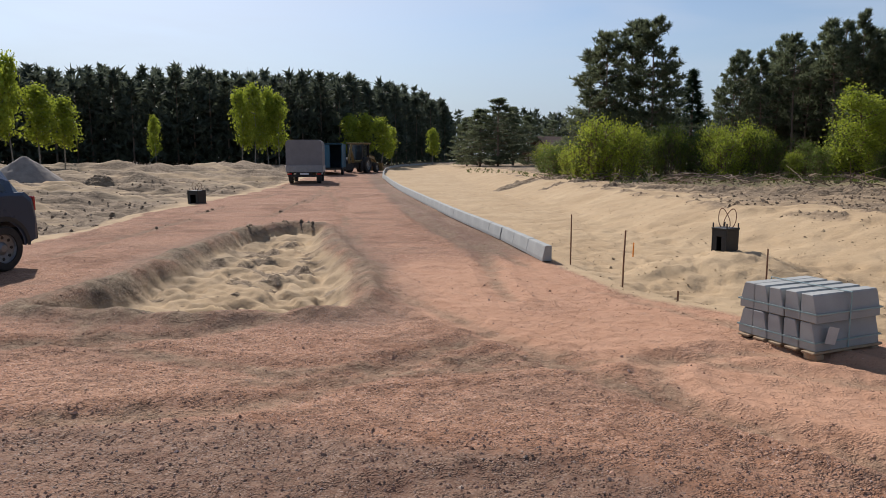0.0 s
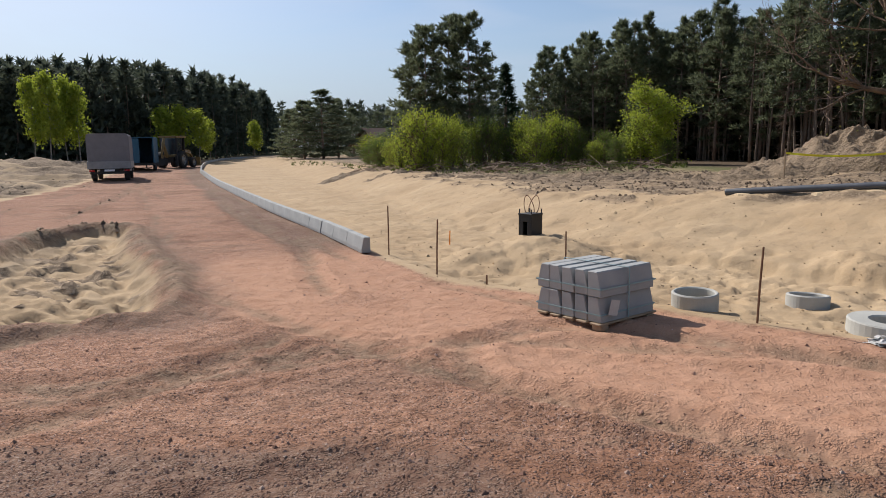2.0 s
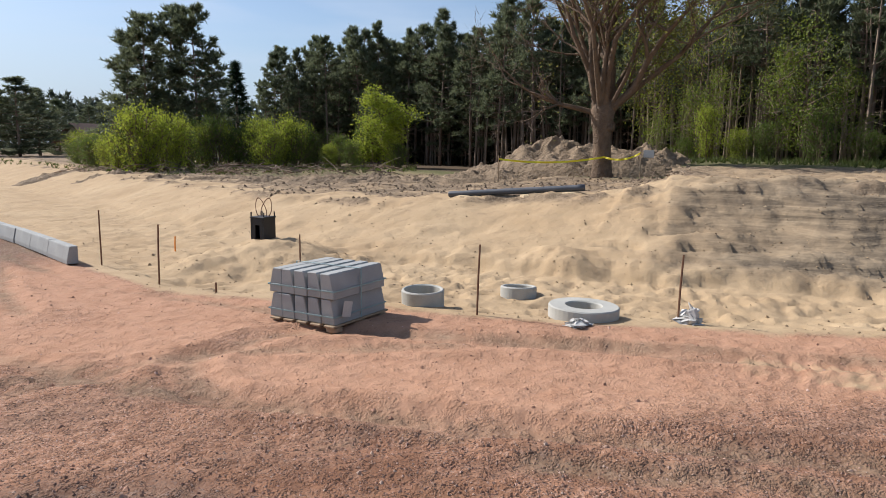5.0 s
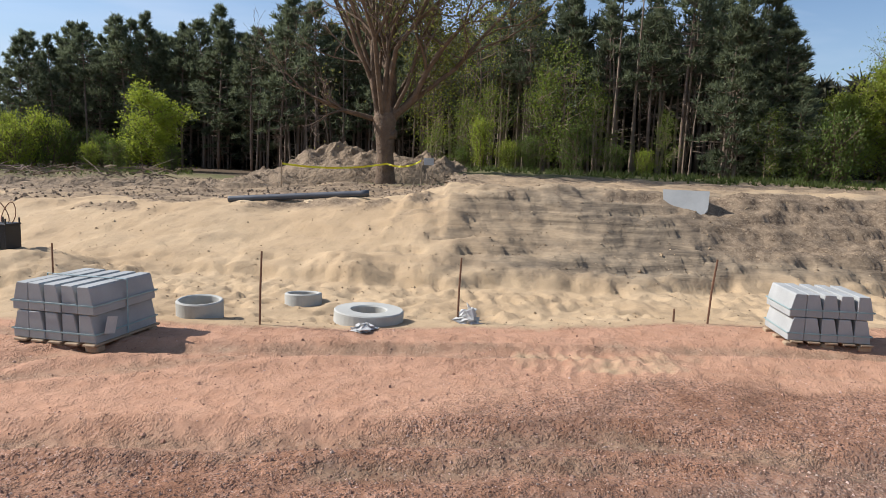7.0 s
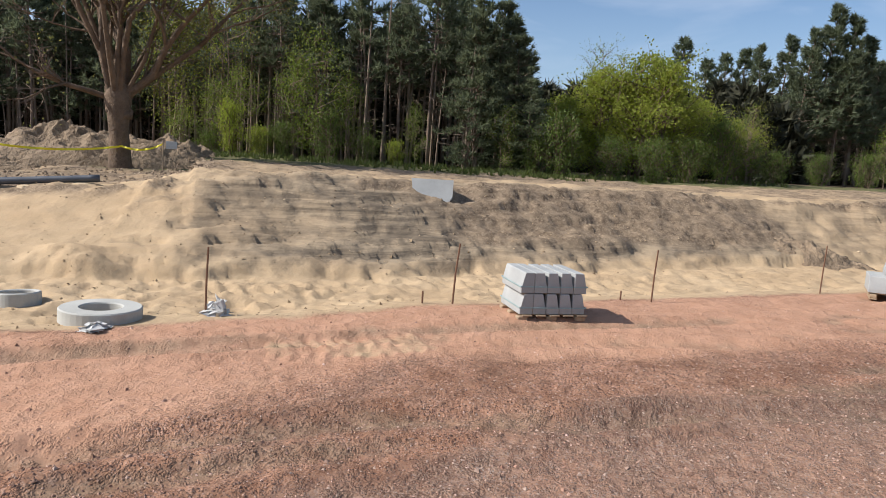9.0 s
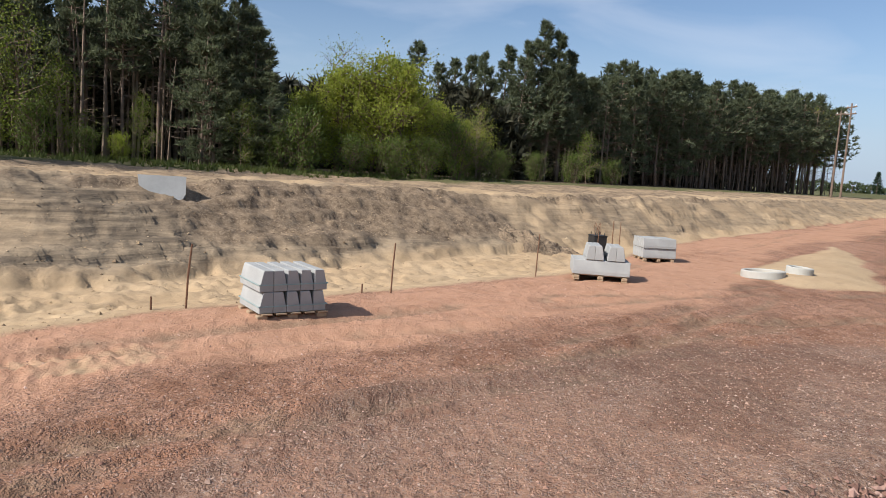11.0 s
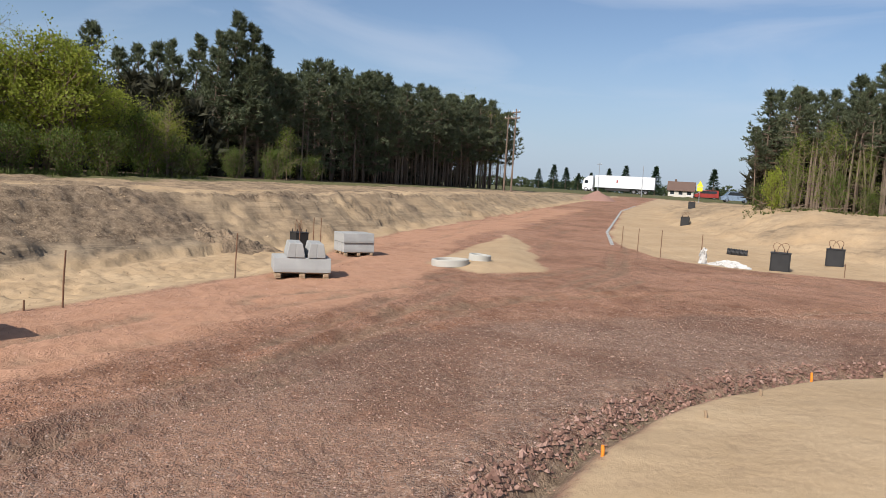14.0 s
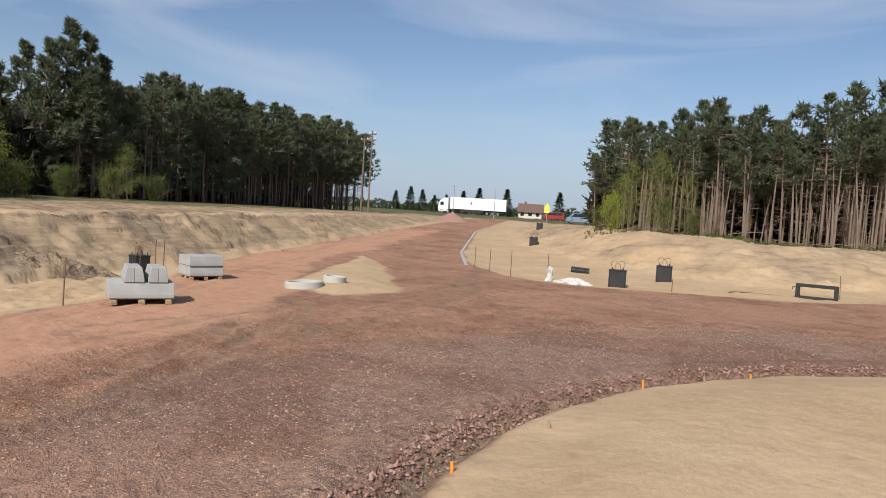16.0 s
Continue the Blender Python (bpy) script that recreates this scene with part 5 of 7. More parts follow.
def strap_round(m, x, y0, y1, z0, z1, name_label):
    w = 0.008
    ob = part("strap", Mesh().box((x, y0 - 0.004, z0), (x + w * 2, y0 - 0.001, z1)).box((x, y1 + 0.001, z0), (x + w * 2, y1 + 0.004, z1)).box((x, y0 - 0.004, z1 + 0.001), (x + w * 2, y1 + 0.004, z1 + 0.004)), STRAP)
    ob.matrix_basis = m
    return tagged(ob, name_label, "strap", "packing straps")


def full_stack(corner, toward, size=(0.94, 0.94, 0.94)):
    """Two layers of five kerbs. y runs along the row of kerb ends, the kerbs lie along x (or -x when mirrored)."""
    z = height(*corner) - 0.02
    m = frame_at(corner, toward, z) @ Matrix.Diagonal((*size, 1))
    pallet(m, 0.74, 0.80)
    flips = (0, 0, 0, 0, 1)
    for layer in range(2):
        for k in range(5):
            y = 0.02 + k * 0.153
            jig = pose(random.uniform(-0.008, 0.008), y, 0.107 + layer * 0.256)
            q = m @ jig
            if not flips[k]:
                q = q @ pose(0.74, 0.15, 0, 0, 0, 180)
            kerb(KERB_SHORT, q, "grey concrete kerb stone stacked on a wooden pallet", "stacked kerb stones")
    for layer in range(2):
        zc = 0.107 + layer * 0.256 + 0.075
        st = part("strap", Mesh().box((-0.012, 0.015, zc), (-0.009, 0.79, zc + 0.014)).box((0.749, 0.015, zc), (0.752, 0.79, zc + 0.014)).box((-0.012, 0.008, zc), (0.752, 0.012, zc + 0.014)).box((-0.012, 0.79, zc), (0.752, 0.793, zc + 0.014)), STRAP)
        st.matrix_basis = m
        tagged(st, "thin grey-green packing strap round stacked kerb stones", "strap", "packing straps")
    return m


m1 = full_stack((3.10, 5.54), (2.76, 6.30), (1.10, 1.04, 0.94))
strap_round(m1, 0.36, 0.012, 0.79, 0.107, 0.619, "thin upright packing strap over stacked kerb stones")
tag_ob = part("paper_label", Mesh().box((0.03, 0.0, 0.20), (0.15, 0.002, 0.355)), WHITE)
tag_ob.matrix_basis = m1 @ pose(0.0, -0.004, 0.0, 4, 12, 0)
tagged(tag_ob, "white paper label stuck on a kerb stone", "label")

full_stack((7.85, 0.46), (7.46, 1.14), (0.86, 0.98, 0.89))

# partly used stacks by the road
p3 = frame_at((11.34, -4.22), (11.52, -3.33), height(11.4, -3.8)) @ pose(0.78, 0, 0, 0, 0, 90)
p3 = p3 @ pose(0.08, 0.06, 0) @ Matrix.Diagonal((0.96, 0.9, 0.95, 1))
pallet(p3, 0.92, 0.78)
for k in range(5):
    kerb(KERB_LONG, p3 @ pose(-0.03, 0.02 + k * 0.153, 0.107), "pale grey kerb stone on a half-used pallet", "stacked kerb stones")
for x, turned in ((0.22, 0), (0.372, 1), (0.58, 0), (0.732, 1)):
    kerb(KERB_SHORT, p3 @ pose(x - 0.15 * turned, 0.02 + 0.74 * turned, 0.363, 0, 0, 90 - 180 * turned), "loose kerb stone laid across the lower layer", "stacked kerb stones")
p4 = frame_at((14.82, -6.62), (14.80, -5.68), height(14.8, -6.1)) @ pose(0.78, 0, 0, 0, 0, 90)
p4 = p4 @ pose(0.2, 0.1, 0) @ Matrix.Diagonal((0.76, 0.8, 0.84, 1))
pallet(p4, 0.92, 0.78)
for layer in range(2):
    for k in range(5):
        kerb(KERB_LONG, p4 @ pose(-0.03 + 0.01 * layer, 0.02 + k * 0.153, 0.107 + layer * 0.256), "pale grey kerb stone on a full pallet", "stacked kerb stones")

# the laid kerb line
LINE = [(1.72, 10.75), (1.35, 13.3), (0.33, 19), (-0.86, 26.6), (-2.0, 34), (-3.35, 44), (-4.4, 52), (-5.2, 61), (-5.9, 72), (-6.2, 83), (-5.9, 91), (-4.8, 98), (-2.6, 103), (1.0, 106.5)]


def walk_line(pts, step):
    out, carry = [], 0.0
    for a, b in zip(pts, pts[1:]):
        d = math.dist(a, b)
        s = carry
        while s < d:
            out.append((a[0] + (b[0] - a[0]) * s / d, a[1] + (b[1] - a[1]) * s / d, math.degrees(math.atan2(b[1] - a[1], b[0] - a[0]))))
            s += step
        carry = s - d
    return out


for x, y, a in walk_line(LINE, 0.99):
    kerb(KERB_LONG, pose(x, y, 0.02 + 0.008 * min(60, max(0, y - 0.07 * x - 40)) + random.uniform(-0.003, 0.003), 0, 0, a + random.uniform(-0.15, 0.15)), "pale concrete kerb stone set upright along the sand", "laid kerb line")
RIM_S = [(14.55, -15.0), (17.6, -16.2), (22.1, -20.0), (38.4, -36.0), (59.9, -60.0)]
for x, y, a in walk_line(RIM_S[1:], 0.99)[:44]:
    kerb(KERB_LONG, pose(x, y, height(x, y) - 0.215, 0, 0, a), "sunken kerb stone at the road edge", "sunken kerb line")


# stakes
def stake(x, y, h, lean=(0, 0), mat=RUST, label="thin rusty steel stake in the sand", r=0.011):
    m = Mesh().tube([(0, 0, -0.2), (lean[0] * 0.4, lean[1] * 0.4, h * 0.5), (lean[0], lean[1], h)], [r, r, r * 0.9], 6)
    ob = part("stake", m, mat)
    ob.location = (x, y, height(x, y))
    return tagged(ob, label, "stake", "marking stakes")


for x, y, h, lx, ly in ((1.98, 10.55, 0.78, 0, 0), (2.32, 8.75, 0.74, 0.02, 0), (4.25, 8.9, 0.42, 0.01, 0.02), (4.55, 5.28, 0.72, 0.02, -0.01), (6.1, 4.02, 0.68, 0.01, -0.02), (7.82, 1.97, 0.70, 0.03, -0.05), (9.5, -0.23, 0.68, 0.02, -0.03), (11.63, -2.65, 0.72, 0.0, -0.02), (14.6, -4.9, 0.85, 0, 0), (15.6, -5.4, 0.8, 0, 0), (15.9, -5.0, 0.7, 0, 0), (16.75, -15.73, 0.72, 0, 0), (15.91, -15.59, 0.72, 0, 0), (14.42, -15.0, 0.78, 0, 0), (13.45, -15.52, 0.8, 0, 0), (11.0, -18.1, 0.4, 0, 0), (8.3, -23.0, 0.72, 0.03, 0), (7.68, 2.28, 0.14, 0, 0), (2.75, 7.9, 0.12, 0, 0), (9.38, 0.15, 0.12, 0.02, 0)):
    stake(x, y, h, (lx, ly))
for x, y, h in ((3.63, -3.28, 0.07), (4.45, -6.70, 0.10), (4.16, -8.54, 0.10), (3.35, 12.0, 0.25)):
    stake(x, y, h, (0.01, 0), ORANGE, "short orange-painted wooden peg", 0.012)
for k, (x, y) in enumerate(((3.9, -4.55), (4.2, -5.6), (4.3, -7.7))):
    stake(x, y, 0.06, (0.01, 0.01), WOOD, "short plain wooden peg by the drain", 0.013)


# concrete rings
def ring(x, y, r, inner, h, tilt, label, mat=CONCRETE_PALE, sink=0.03):
    b = 0.012
    m = Mesh().lathe([(r, b), (r, h - b), (r - b, h), (inner + b, h), (inner, h - b), (inner, b), (inner + b, 0), (r - b, 0)], 40)
    ob = part("concrete_ring", m, mat, smooth=False)
    ob.matrix_basis = pose(x, y, height(x, y) - sink, *tilt)
    return tagged(ob, label, "concrete ring", "concrete rings")


ring(4.46, 6.12, 0.235, 0.195, 0.22, (2, -2, 0), "pale concrete well ring half set in sand")
ring(5.85, 6.1, 0.22, 0.175, 0.20, (-3, 3, 0), "pale concrete well ring lying in sand", sink=0.05)
ring(5.50, 4.72, 0.36, 0.18, 0.14, (1, 1, 0), "flat concrete cover ring with a round hole", sink=0.0)
ring(13.1, -7.45, 0.40, 0.33, 0.15, (-2, 2, 0), "pale concrete ring half buried beside gravel")
ring(13.3, -8.3, 0.25, 0.19, 0.16, (3, -2, 0), "small pale concrete ring beside a sand heap")


# black gully boxes with wire loops
def gully_box(x, y, turn, s=0.44, loops=True, lift=0.0):
    b = thing("gully_box", "black plastic gully box with wire lifting loops on sand", "box", pose(x, y, height(x, y) - 0.02 + lift, 0, 0, turn), "black gully boxes")
    t = 0.03
    part("side_panel", Mesh().box((-s / 2, -s / 2, 0), (-s / 2 + t, s / 2, s)), BLACK, b)
    part("side_panel", Mesh().box((s / 2 - t, -s / 2, 0), (s / 2, s / 2, s)), BLACK, b)
    part("back_panel", Mesh().box((-s / 2 + t, s / 2 - t, 0), (s / 2 - t, s / 2, s)), BLACK, b)
    part("front_frame", Mesh().box((-s / 2 + t, -s / 2, s * 0.72), (s / 2 - t, -s / 2 + t, s)).box((-s / 2 + t, -s / 2, 0), (-s / 2 + t + 0.09, -s / 2 + t, s * 0.72)).box((s / 2 - t - 0.09, -s / 2, 0), (s / 2 - t, -s / 2 + t, s * 0.72)), BLACK, b)
    part("lid", Mesh().box((-s / 2 - 0.01, -s / 2 - 0.01, s), (s / 2 + 0.01, s / 2 + 0.01, s + 0.025)), BLACK, b)
    for cx in (-0.16, 0.16):
        for cy in (-0.16, 0.16):
            part("peg", Mesh().tube([(cx, cy, s + 0.02), (cx, cy, s + 0.09)], 0.014, 6), BLACK, b)
    if loops:
        for k, (cx, cy, tl) in enumerate(((-0.05, 0, 0.05), (0.06, 0.05, -0.06))):
            pts = [(cx + 0.13 * math.sin(a) + tl * math.cos(a), cy + 0.02 * math.sin(a * 2), s + 0.14 - 0.15 * math.cos(a)) for a in np.linspace(0.2, 2 * math.pi - 0.2, 16)]
            part("wire_loop", Mesh().tube(pts, 0.008, 5), RUST, b)
    return b


gully_box(4.28, 10.35, -62, 0.35).scale = (0.78, 0.78, 1.08)
gully_box(-8.95, 25.0, -16, 0.46)
gully_box(16.6, -5.2, 10, 0.44).scale = (0.75, 0.75, 1.1)
gully_box(12.45, -17.5, 35, 0.50)
gully_box(13.0, -20.9, 30, 0.50)
gully_box(27.0, -29.9, 40, 0.46)
gully_box(34.6, -38.9, 40, 0.46)

# the dark open frame by the south edge
fx, fy = 8.55, -21.9
fr = thing("culvert_crate", "black rectangular plastic crate lying open on its side", "crate", pose(fx, fy, height(fx, fy), 0, 0, 20) @ Matrix.Scale(0.85, 4))
for name, lo, hi in (("bottom_rail", (-0.66, -0.2, 0), (0.66, 0.2, 0.09)), ("top_rail", (-0.66, -0.2, 0.42), (0.66, 0.2, 0.52)), ("side_rail", (-0.66, -0.2, 0.091), (-0.52, 0.2, 0.419)), ("side_rail", (0.52, -0.2, 0.091), (0.66, 0.2, 0.419))):
    part(name, Mesh().box(lo, hi), BLACK, fr)
part("handle", Mesh().tube([(0.67, 0, 0.4), (0.76, 0, 0.38), (0.76, 0, 0.3)], 0.015, 6), BLACK, fr)
for k in range(4):
    x, y = fx + 0.9 + 0.35 * k, fy + 0.55 + 0.2 * k
    ob = part("plank", Mesh().box((-0.32, -0.05, 0), (0.32, 0.05, 0.03)), WOOD)
    ob.matrix_basis = pose(x, y, height(x, y) + 0.005, 0, 0, 20 + 25 * k)
    tagged(ob, "short weathered board lying on sand", "board", "loose boards")

# ribbed pipe piece, white sheeting
pts = [(0.02 * k, 0, 0.1) for k in range(33)]
rad = [0.15 if (k // 2) % 2 else 0.125 for k in range(33)]
rp = part("ribbed_pipe", Mesh().tube(pts, rad, 14), BLACK)
rp.matrix_basis = pose(15.9, -19.6, height(15.7, -19.8) - 0.02, 0, 3, -142)
tagged(rp, "short black ribbed drainage pipe half buried in sand", "pipe")


def sheet(x, y, w, d, h, seed, label, turn=0):
    m, n = Mesh(), 12
    r = np.random.default_rng(seed)
    zz = r.uniform(0, 1, (n + 1, n + 1))
    for i in range(n + 1):
        for j in range(n + 1):
            u, v = i / n - 0.5, j / n - 0.5
            m.v.append((u * w + 0.03 * r.normal(), v * d + 0.03 * r.normal(), 0.01 + h * max(0, 1 - (2 * u) ** 2) * max(0, 1 - (2 * v) ** 2) * (0.5 + zz[i, j])))
    for i in range(n):
        for j in range(n):
            a = i * (n + 1) + j
            m.f.append((a, a + n + 1, a + n + 2, a + 1))
    ob = part("plastic_sheet", m, WHITE)
    ob.matrix_basis = pose(x, y, height(x, y), 0, 0, turn)
    return tagged(ob, label, "sheet", "plastic sheets")


sheet(13.0, -16.1, 1.15, 0.5, 0.14, 5, "crumpled pale plastic sheet on sand", 40)
sheet(13.35, -15.5, 0.16, 0.2, 0.34, 6, "crumpled pale plastic sheet against a stake", 10)
sheet(5.1, 4.42, 0.22, 0.14, 0.05, 7, "crumpled white plastic scrap beside a concrete ring", 10)
sheet(6.15, 3.92, 0.18, 0.18, 0.14, 8, "crumpled white plastic bag at a stake foot", 40)

# long plastic pipe on the bank, with its cap
pipe = thing("drain_pipe", "long dark grey plastic pipe lying on the sandy bank", "pipe")
a, b = Vector((8.45, 11.1, 0.775)), Vector((10.05, 8.95, 0.975))
d = (b - a).normalized()
prof_path = [a, a + d * 0.02, b - d * 0.16, b - d * 0.14, b]
part("tube", Mesh().tube(prof_path, [0.056, 0.06, 0.06, 0.066, 0.066], 20), PIPE_GREY, pipe, smooth=True)
# black disc on the closed end stands for the shade inside the pipe
part("bore_shade", Mesh().tube([a - d * 0.004, a - d * 0.002], 0.05, 20), BLACK, pipe)
for k, f in enumerate((0.12, 0.6, 0.9)):
    q = a + (b - a) * f
    ob = part("soil_clod", Mesh().lathe([(0.0, 0.16), (0.1, 0.13), (0.17, 0.05), (0.2, -0.25)], 9, False), SANDCLOD)
    zb = height(q.x, q.y)
    ob.matrix_basis = Matrix.Translation((q.x, q.y, zb - 0.02)) @ Matrix.Diagonal((1, 1, max(0.2, (q.z - 0.08 - zb + 0.03) / 0.16), 1))
    tagged(ob, "small clod of sand propping the pipe", "clod", "sand clods")

# concrete headwall block set in the crest
hb = part("headwall_block", Mesh().prism([(-0.40, 0.46), (0.40, 0.46), (0.39, 0.12), (0.30, -0.04), (0.12, -0.12), (-0.12, -0.10), (-0.28, 0.02), (-0.37, 0.24)], -0.16, 0.16, "y"), CONCRETE)
hx, hy = 12.85, 3.85
hb.matrix_basis = pose(hx, hy, 0.78, -24, 0, -73)
tagged(hb, "grey concrete block set into the crest of the bank", "concrete block")


# heaps
def heap(name, label, x, y, rx, ry, h, mat, seed, turn=0, rough=0.35, flat=0.0, n=46):
    m = Mesh()
    rr, aa = np.meshgrid(np.linspace(0, 1, n), np.linspace(0, 2 * math.pi, 2 * n, endpoint=False), indexing="ij")
    px, py = rr * np.cos(aa) * rx, rr * np.sin(aa) * ry
    nz = fbm(px * 1.3 + seed * 9, py * 1.3, seed, 5) - 0.5
    pz = h * np.clip(1.05 - rr - flat, 0, 1 - flat) / (1 - flat) * (1 + rough * 1.6 * nz) + 0.25 * h * rough * nz * (1 - rr) - 0.12 * rr - 0.4 * rr**8
    pz += ((fbm(px * 4, py * 4, seed + 3, 3) - 0.5) * 0.30 + np.abs(fbm(px * 2.2, py * 2.2, seed + 7, 4) - 0.5) * 0.5 + (fbm(px * 9, py * 9, seed + 9, 3) - 0.5) * 0.34) * rough * (1 - rr**4)
    c, s = math.cos(radians(turn)), math.sin(radians(turn))
    k = 2 * n
    base = [height(x + c * u - s * v, y + s * u + c * v) for u, v in ((rx, 0), (-rx, 0), (0, ry), (0, -ry))]
    ux, vy = (base[0] - base[1]) / (2 * rx), (base[2] - base[3]) / (2 * ry)
    pz = pz + px * ux + py * vy
    m.v = np.stack([px, py, pz], -1).reshape(-1, 3).tolist()
    m.f = [(i * k + j, (i + 1) * k + j, (i + 1) * k + (j + 1) % k, i * k + (j + 1) % k) for i in range(n - 1) for j in range(k)]
    ob = part(name, m, mat, smooth=True)
    ob.matrix_basis = pose(x, y, sum(base) / 4 - 0.06, 0, 0, turn)
    return tagged(ob, label, "heap", kind="stuff")


hx, hy = at(46.5, 22.5)
heap("soil_heap", "heap of loose greyish soil and roots behind the old tree", hx, hy, 4.6, 2.0, 1.15, SOILCLOD, 3, -47, 0.5, 0.0, 80)
hx, hy = at(40.2, 21.5)
heap("soil_heap", "low spread of loose greyish soil on the bank", hx, hy, 3.4, 1.5, 0.45, SOILCLOD, 4, -42, 0.6)
hx, hy = at(52.6, 22.5)
heap("soil_heap", "heap of dark soil and roots beside the old tree", hx, hy, 2.0, 1.4, 0.72, SOILCLOD, 5, -50, 0.6)
hx, hy = at(-31.2, 44)
heap("gravel_heap", "flat-topped heap of grey gravel on churned sand", hx, hy, 2.9, 2.4, 1.45, GRAVELHEAP, 6, 20, 0.12, 0.25)
hx, hy = at(-26.6, 44)
heap("soil_heap", "low dark heap of soil on churned sand", hx, hy, 1.6, 1.2, 0.6, SOILCLOD, 7, 0, 0.6)
hx, hy = at(131.2, 78)
heap("gravel_heap", "small heap of red gravel beside the far road", hx, hy, 2.6, 2.0, 1.1, STONE_RED, 8, 0, 0.2)
for az, d, r, h in ((14, 27, 1.6, 0.35), (17.5, 25, 1.8, 0.4), (22, 23, 1.6, 0.35), (27, 22.5, 2.0, 0.45), (31, 22, 1.8, 0.4), (35.5, 21.5, 1.6, 0.4), (8.5, 36, 1.8, 0.5), (11, 31, 1.4, 0.4), (102.0, 17.0, 1.0, 0.2)):
    hx, hy = at(az, d)
    heap("soil_heap", "low bank of dark soil, roots and rubble", hx, hy, r * 1.9, r * 0.8, h * 0.62, SOILCLOD, int(az * 10), -az, 0.55, 0.2, 30)

# warning tape round the old tree
tp = thing("warning_tape", "yellow warning tape stretched past the old tree", "tape")
t0, t1, t2 = (*at(41.0, 19.6), 1.42), (gx - 0.28, gy - 0.33, 1.50), (*at(52.2, 19.8), 1.62)
for p, q in ((t0, t1), (t1, t2)):
    m = Mesh()
    for k in range(15):
        f = k / 14
        x, y = p[0] + (q[0] - p[0]) * f, p[1] + (q[1] - p[1]) * f
        z = p[2] + (q[2] - p[2]) * f - 0.12 * 4 * f * (1 - f)
        tw = 0.02 * math.sin(k * 1.7)
        m.v += [(x, y, z - 0.026), (x + tw, y + tw, z + 0.026)]
    m.f = [(2 * k, 2 * k + 2, 2 * k + 3, 2 * k + 1) for k in range(14)]
    part("band", m, YELLOW, tp)
for q in (t0, t2):
    stake(q[0], q[1], q[2] - height(q[0], q[1]) + 0.1, (0, 0), WOOD, "wooden post that holds warning tape", 0.02)
bd = part("notice_board", Mesh().box((-0.14, -0.01, 0), (0.14, 0.01, 0.2)), WHITE)
bd.matrix_basis = pose(t2[0] + 0.15, t2[1] - 0.15, t2[2] - 0.12, 0, 0, -40)
tagged(bd, "small white notice board beside the tape", "board")


# ---- loose stones and clods ----
def stones(name, label, spots, sizes, mat, seed, lift=0.25):
    """Many small angular stones in one mesh."""
    r = np.random.default_rng(seed)
    pts = np.array(spots)
    z = land(pts[:, 0], pts[:, 1])[0]
    n = len(pts)
    base = np.array([(1, 0.1, -0.3), (0.1, 1, -0.3), (-1, -0.1, -0.3), (-0.1, -1, -0.3), (0.25, 0, 0.75), (-0.3, 0.1, 0.6)], float)
    v = base[None] * r.uniform(0.65, 1.15, (n, 6, 1)) + r.normal(0, 0.14, (n, 6, 3))
    a = r.uniform(0, 6.28, n)
    v *= np.stack([np.ones(n), r.uniform(0.6, 1, n), r.uniform(0.5, 0.9, n)], -1)[:, None]
    x, y = v[..., 0] * np.cos(a)[:, None] - v[..., 1] * np.sin(a)[:, None], v[..., 0] * np.sin(a)[:, None] + v[..., 1] * np.cos(a)[:, None]
    s = np.array(sizes)[:, None]
    co = np.stack([pts[:, :1] + x * s, pts[:, 1:2] + y * s, z[:, None] + v[..., 2] * s + lift * s], -1).reshape(-1, 3)
    tri = np.array([(0, 1, 4), (1, 5, 4), (1, 2, 5), (2, 3, 5), (3, 4, 5), (3, 0, 4)])
    f = (tri[None] + 6 * np.arange(n)[:, None, None]).reshape(-1, 3)
    me = bpy.data.meshes.new(name)
    me.from_pydata(co.tolist(), [], f.tolist())
    me.materials.append(mat)
    return tagged(new(name, me), label, "stones", kind="stuff")


def island_mixed(name, a, b, c):
    n = Nodes(name)
    g = n.node("ShaderNodeNewGeometry").outputs["Random Per Island"]
    col = n.mix(n.ramp(g, 0, 1, 0.0, 0.75), a, b)
    col = n.mix(n.ramp(g, 0, 1, 0.75, 1.0), col, c)
    n.bump(n.noise(90, 3, 0.7), 0.4, 0.004)
    return n.done(col, 0.92, 0, 0.2)


CHIPS = island_mixed("stone_chips", (0.16, 0.092, 0.064), (0.34, 0.22, 0.16), (0.40, 0.30, 0.235))
CHIPS_RED = island_mixed("red_chips", (0.27, 0.145, 0.10), (0.46, 0.275, 0.19), (0.56, 0.40, 0.33))
CHIPS_DARK = island_mixed("dark_chips", (0.13, 0.073, 0.055), (0.27, 0.155, 0.115), (0.38, 0.25, 0.20))
RUBBLE = island_mixed("rubble_soil", (0.10, 0.070, 0.048), (0.28, 0.205, 0.135), (0.42, 0.32, 0.22))
CLODS = island_mixed("clods", (0.16, 0.11, 0.07), (0.40, 0.29, 0.17), (0.50, 0.38, 0.24))

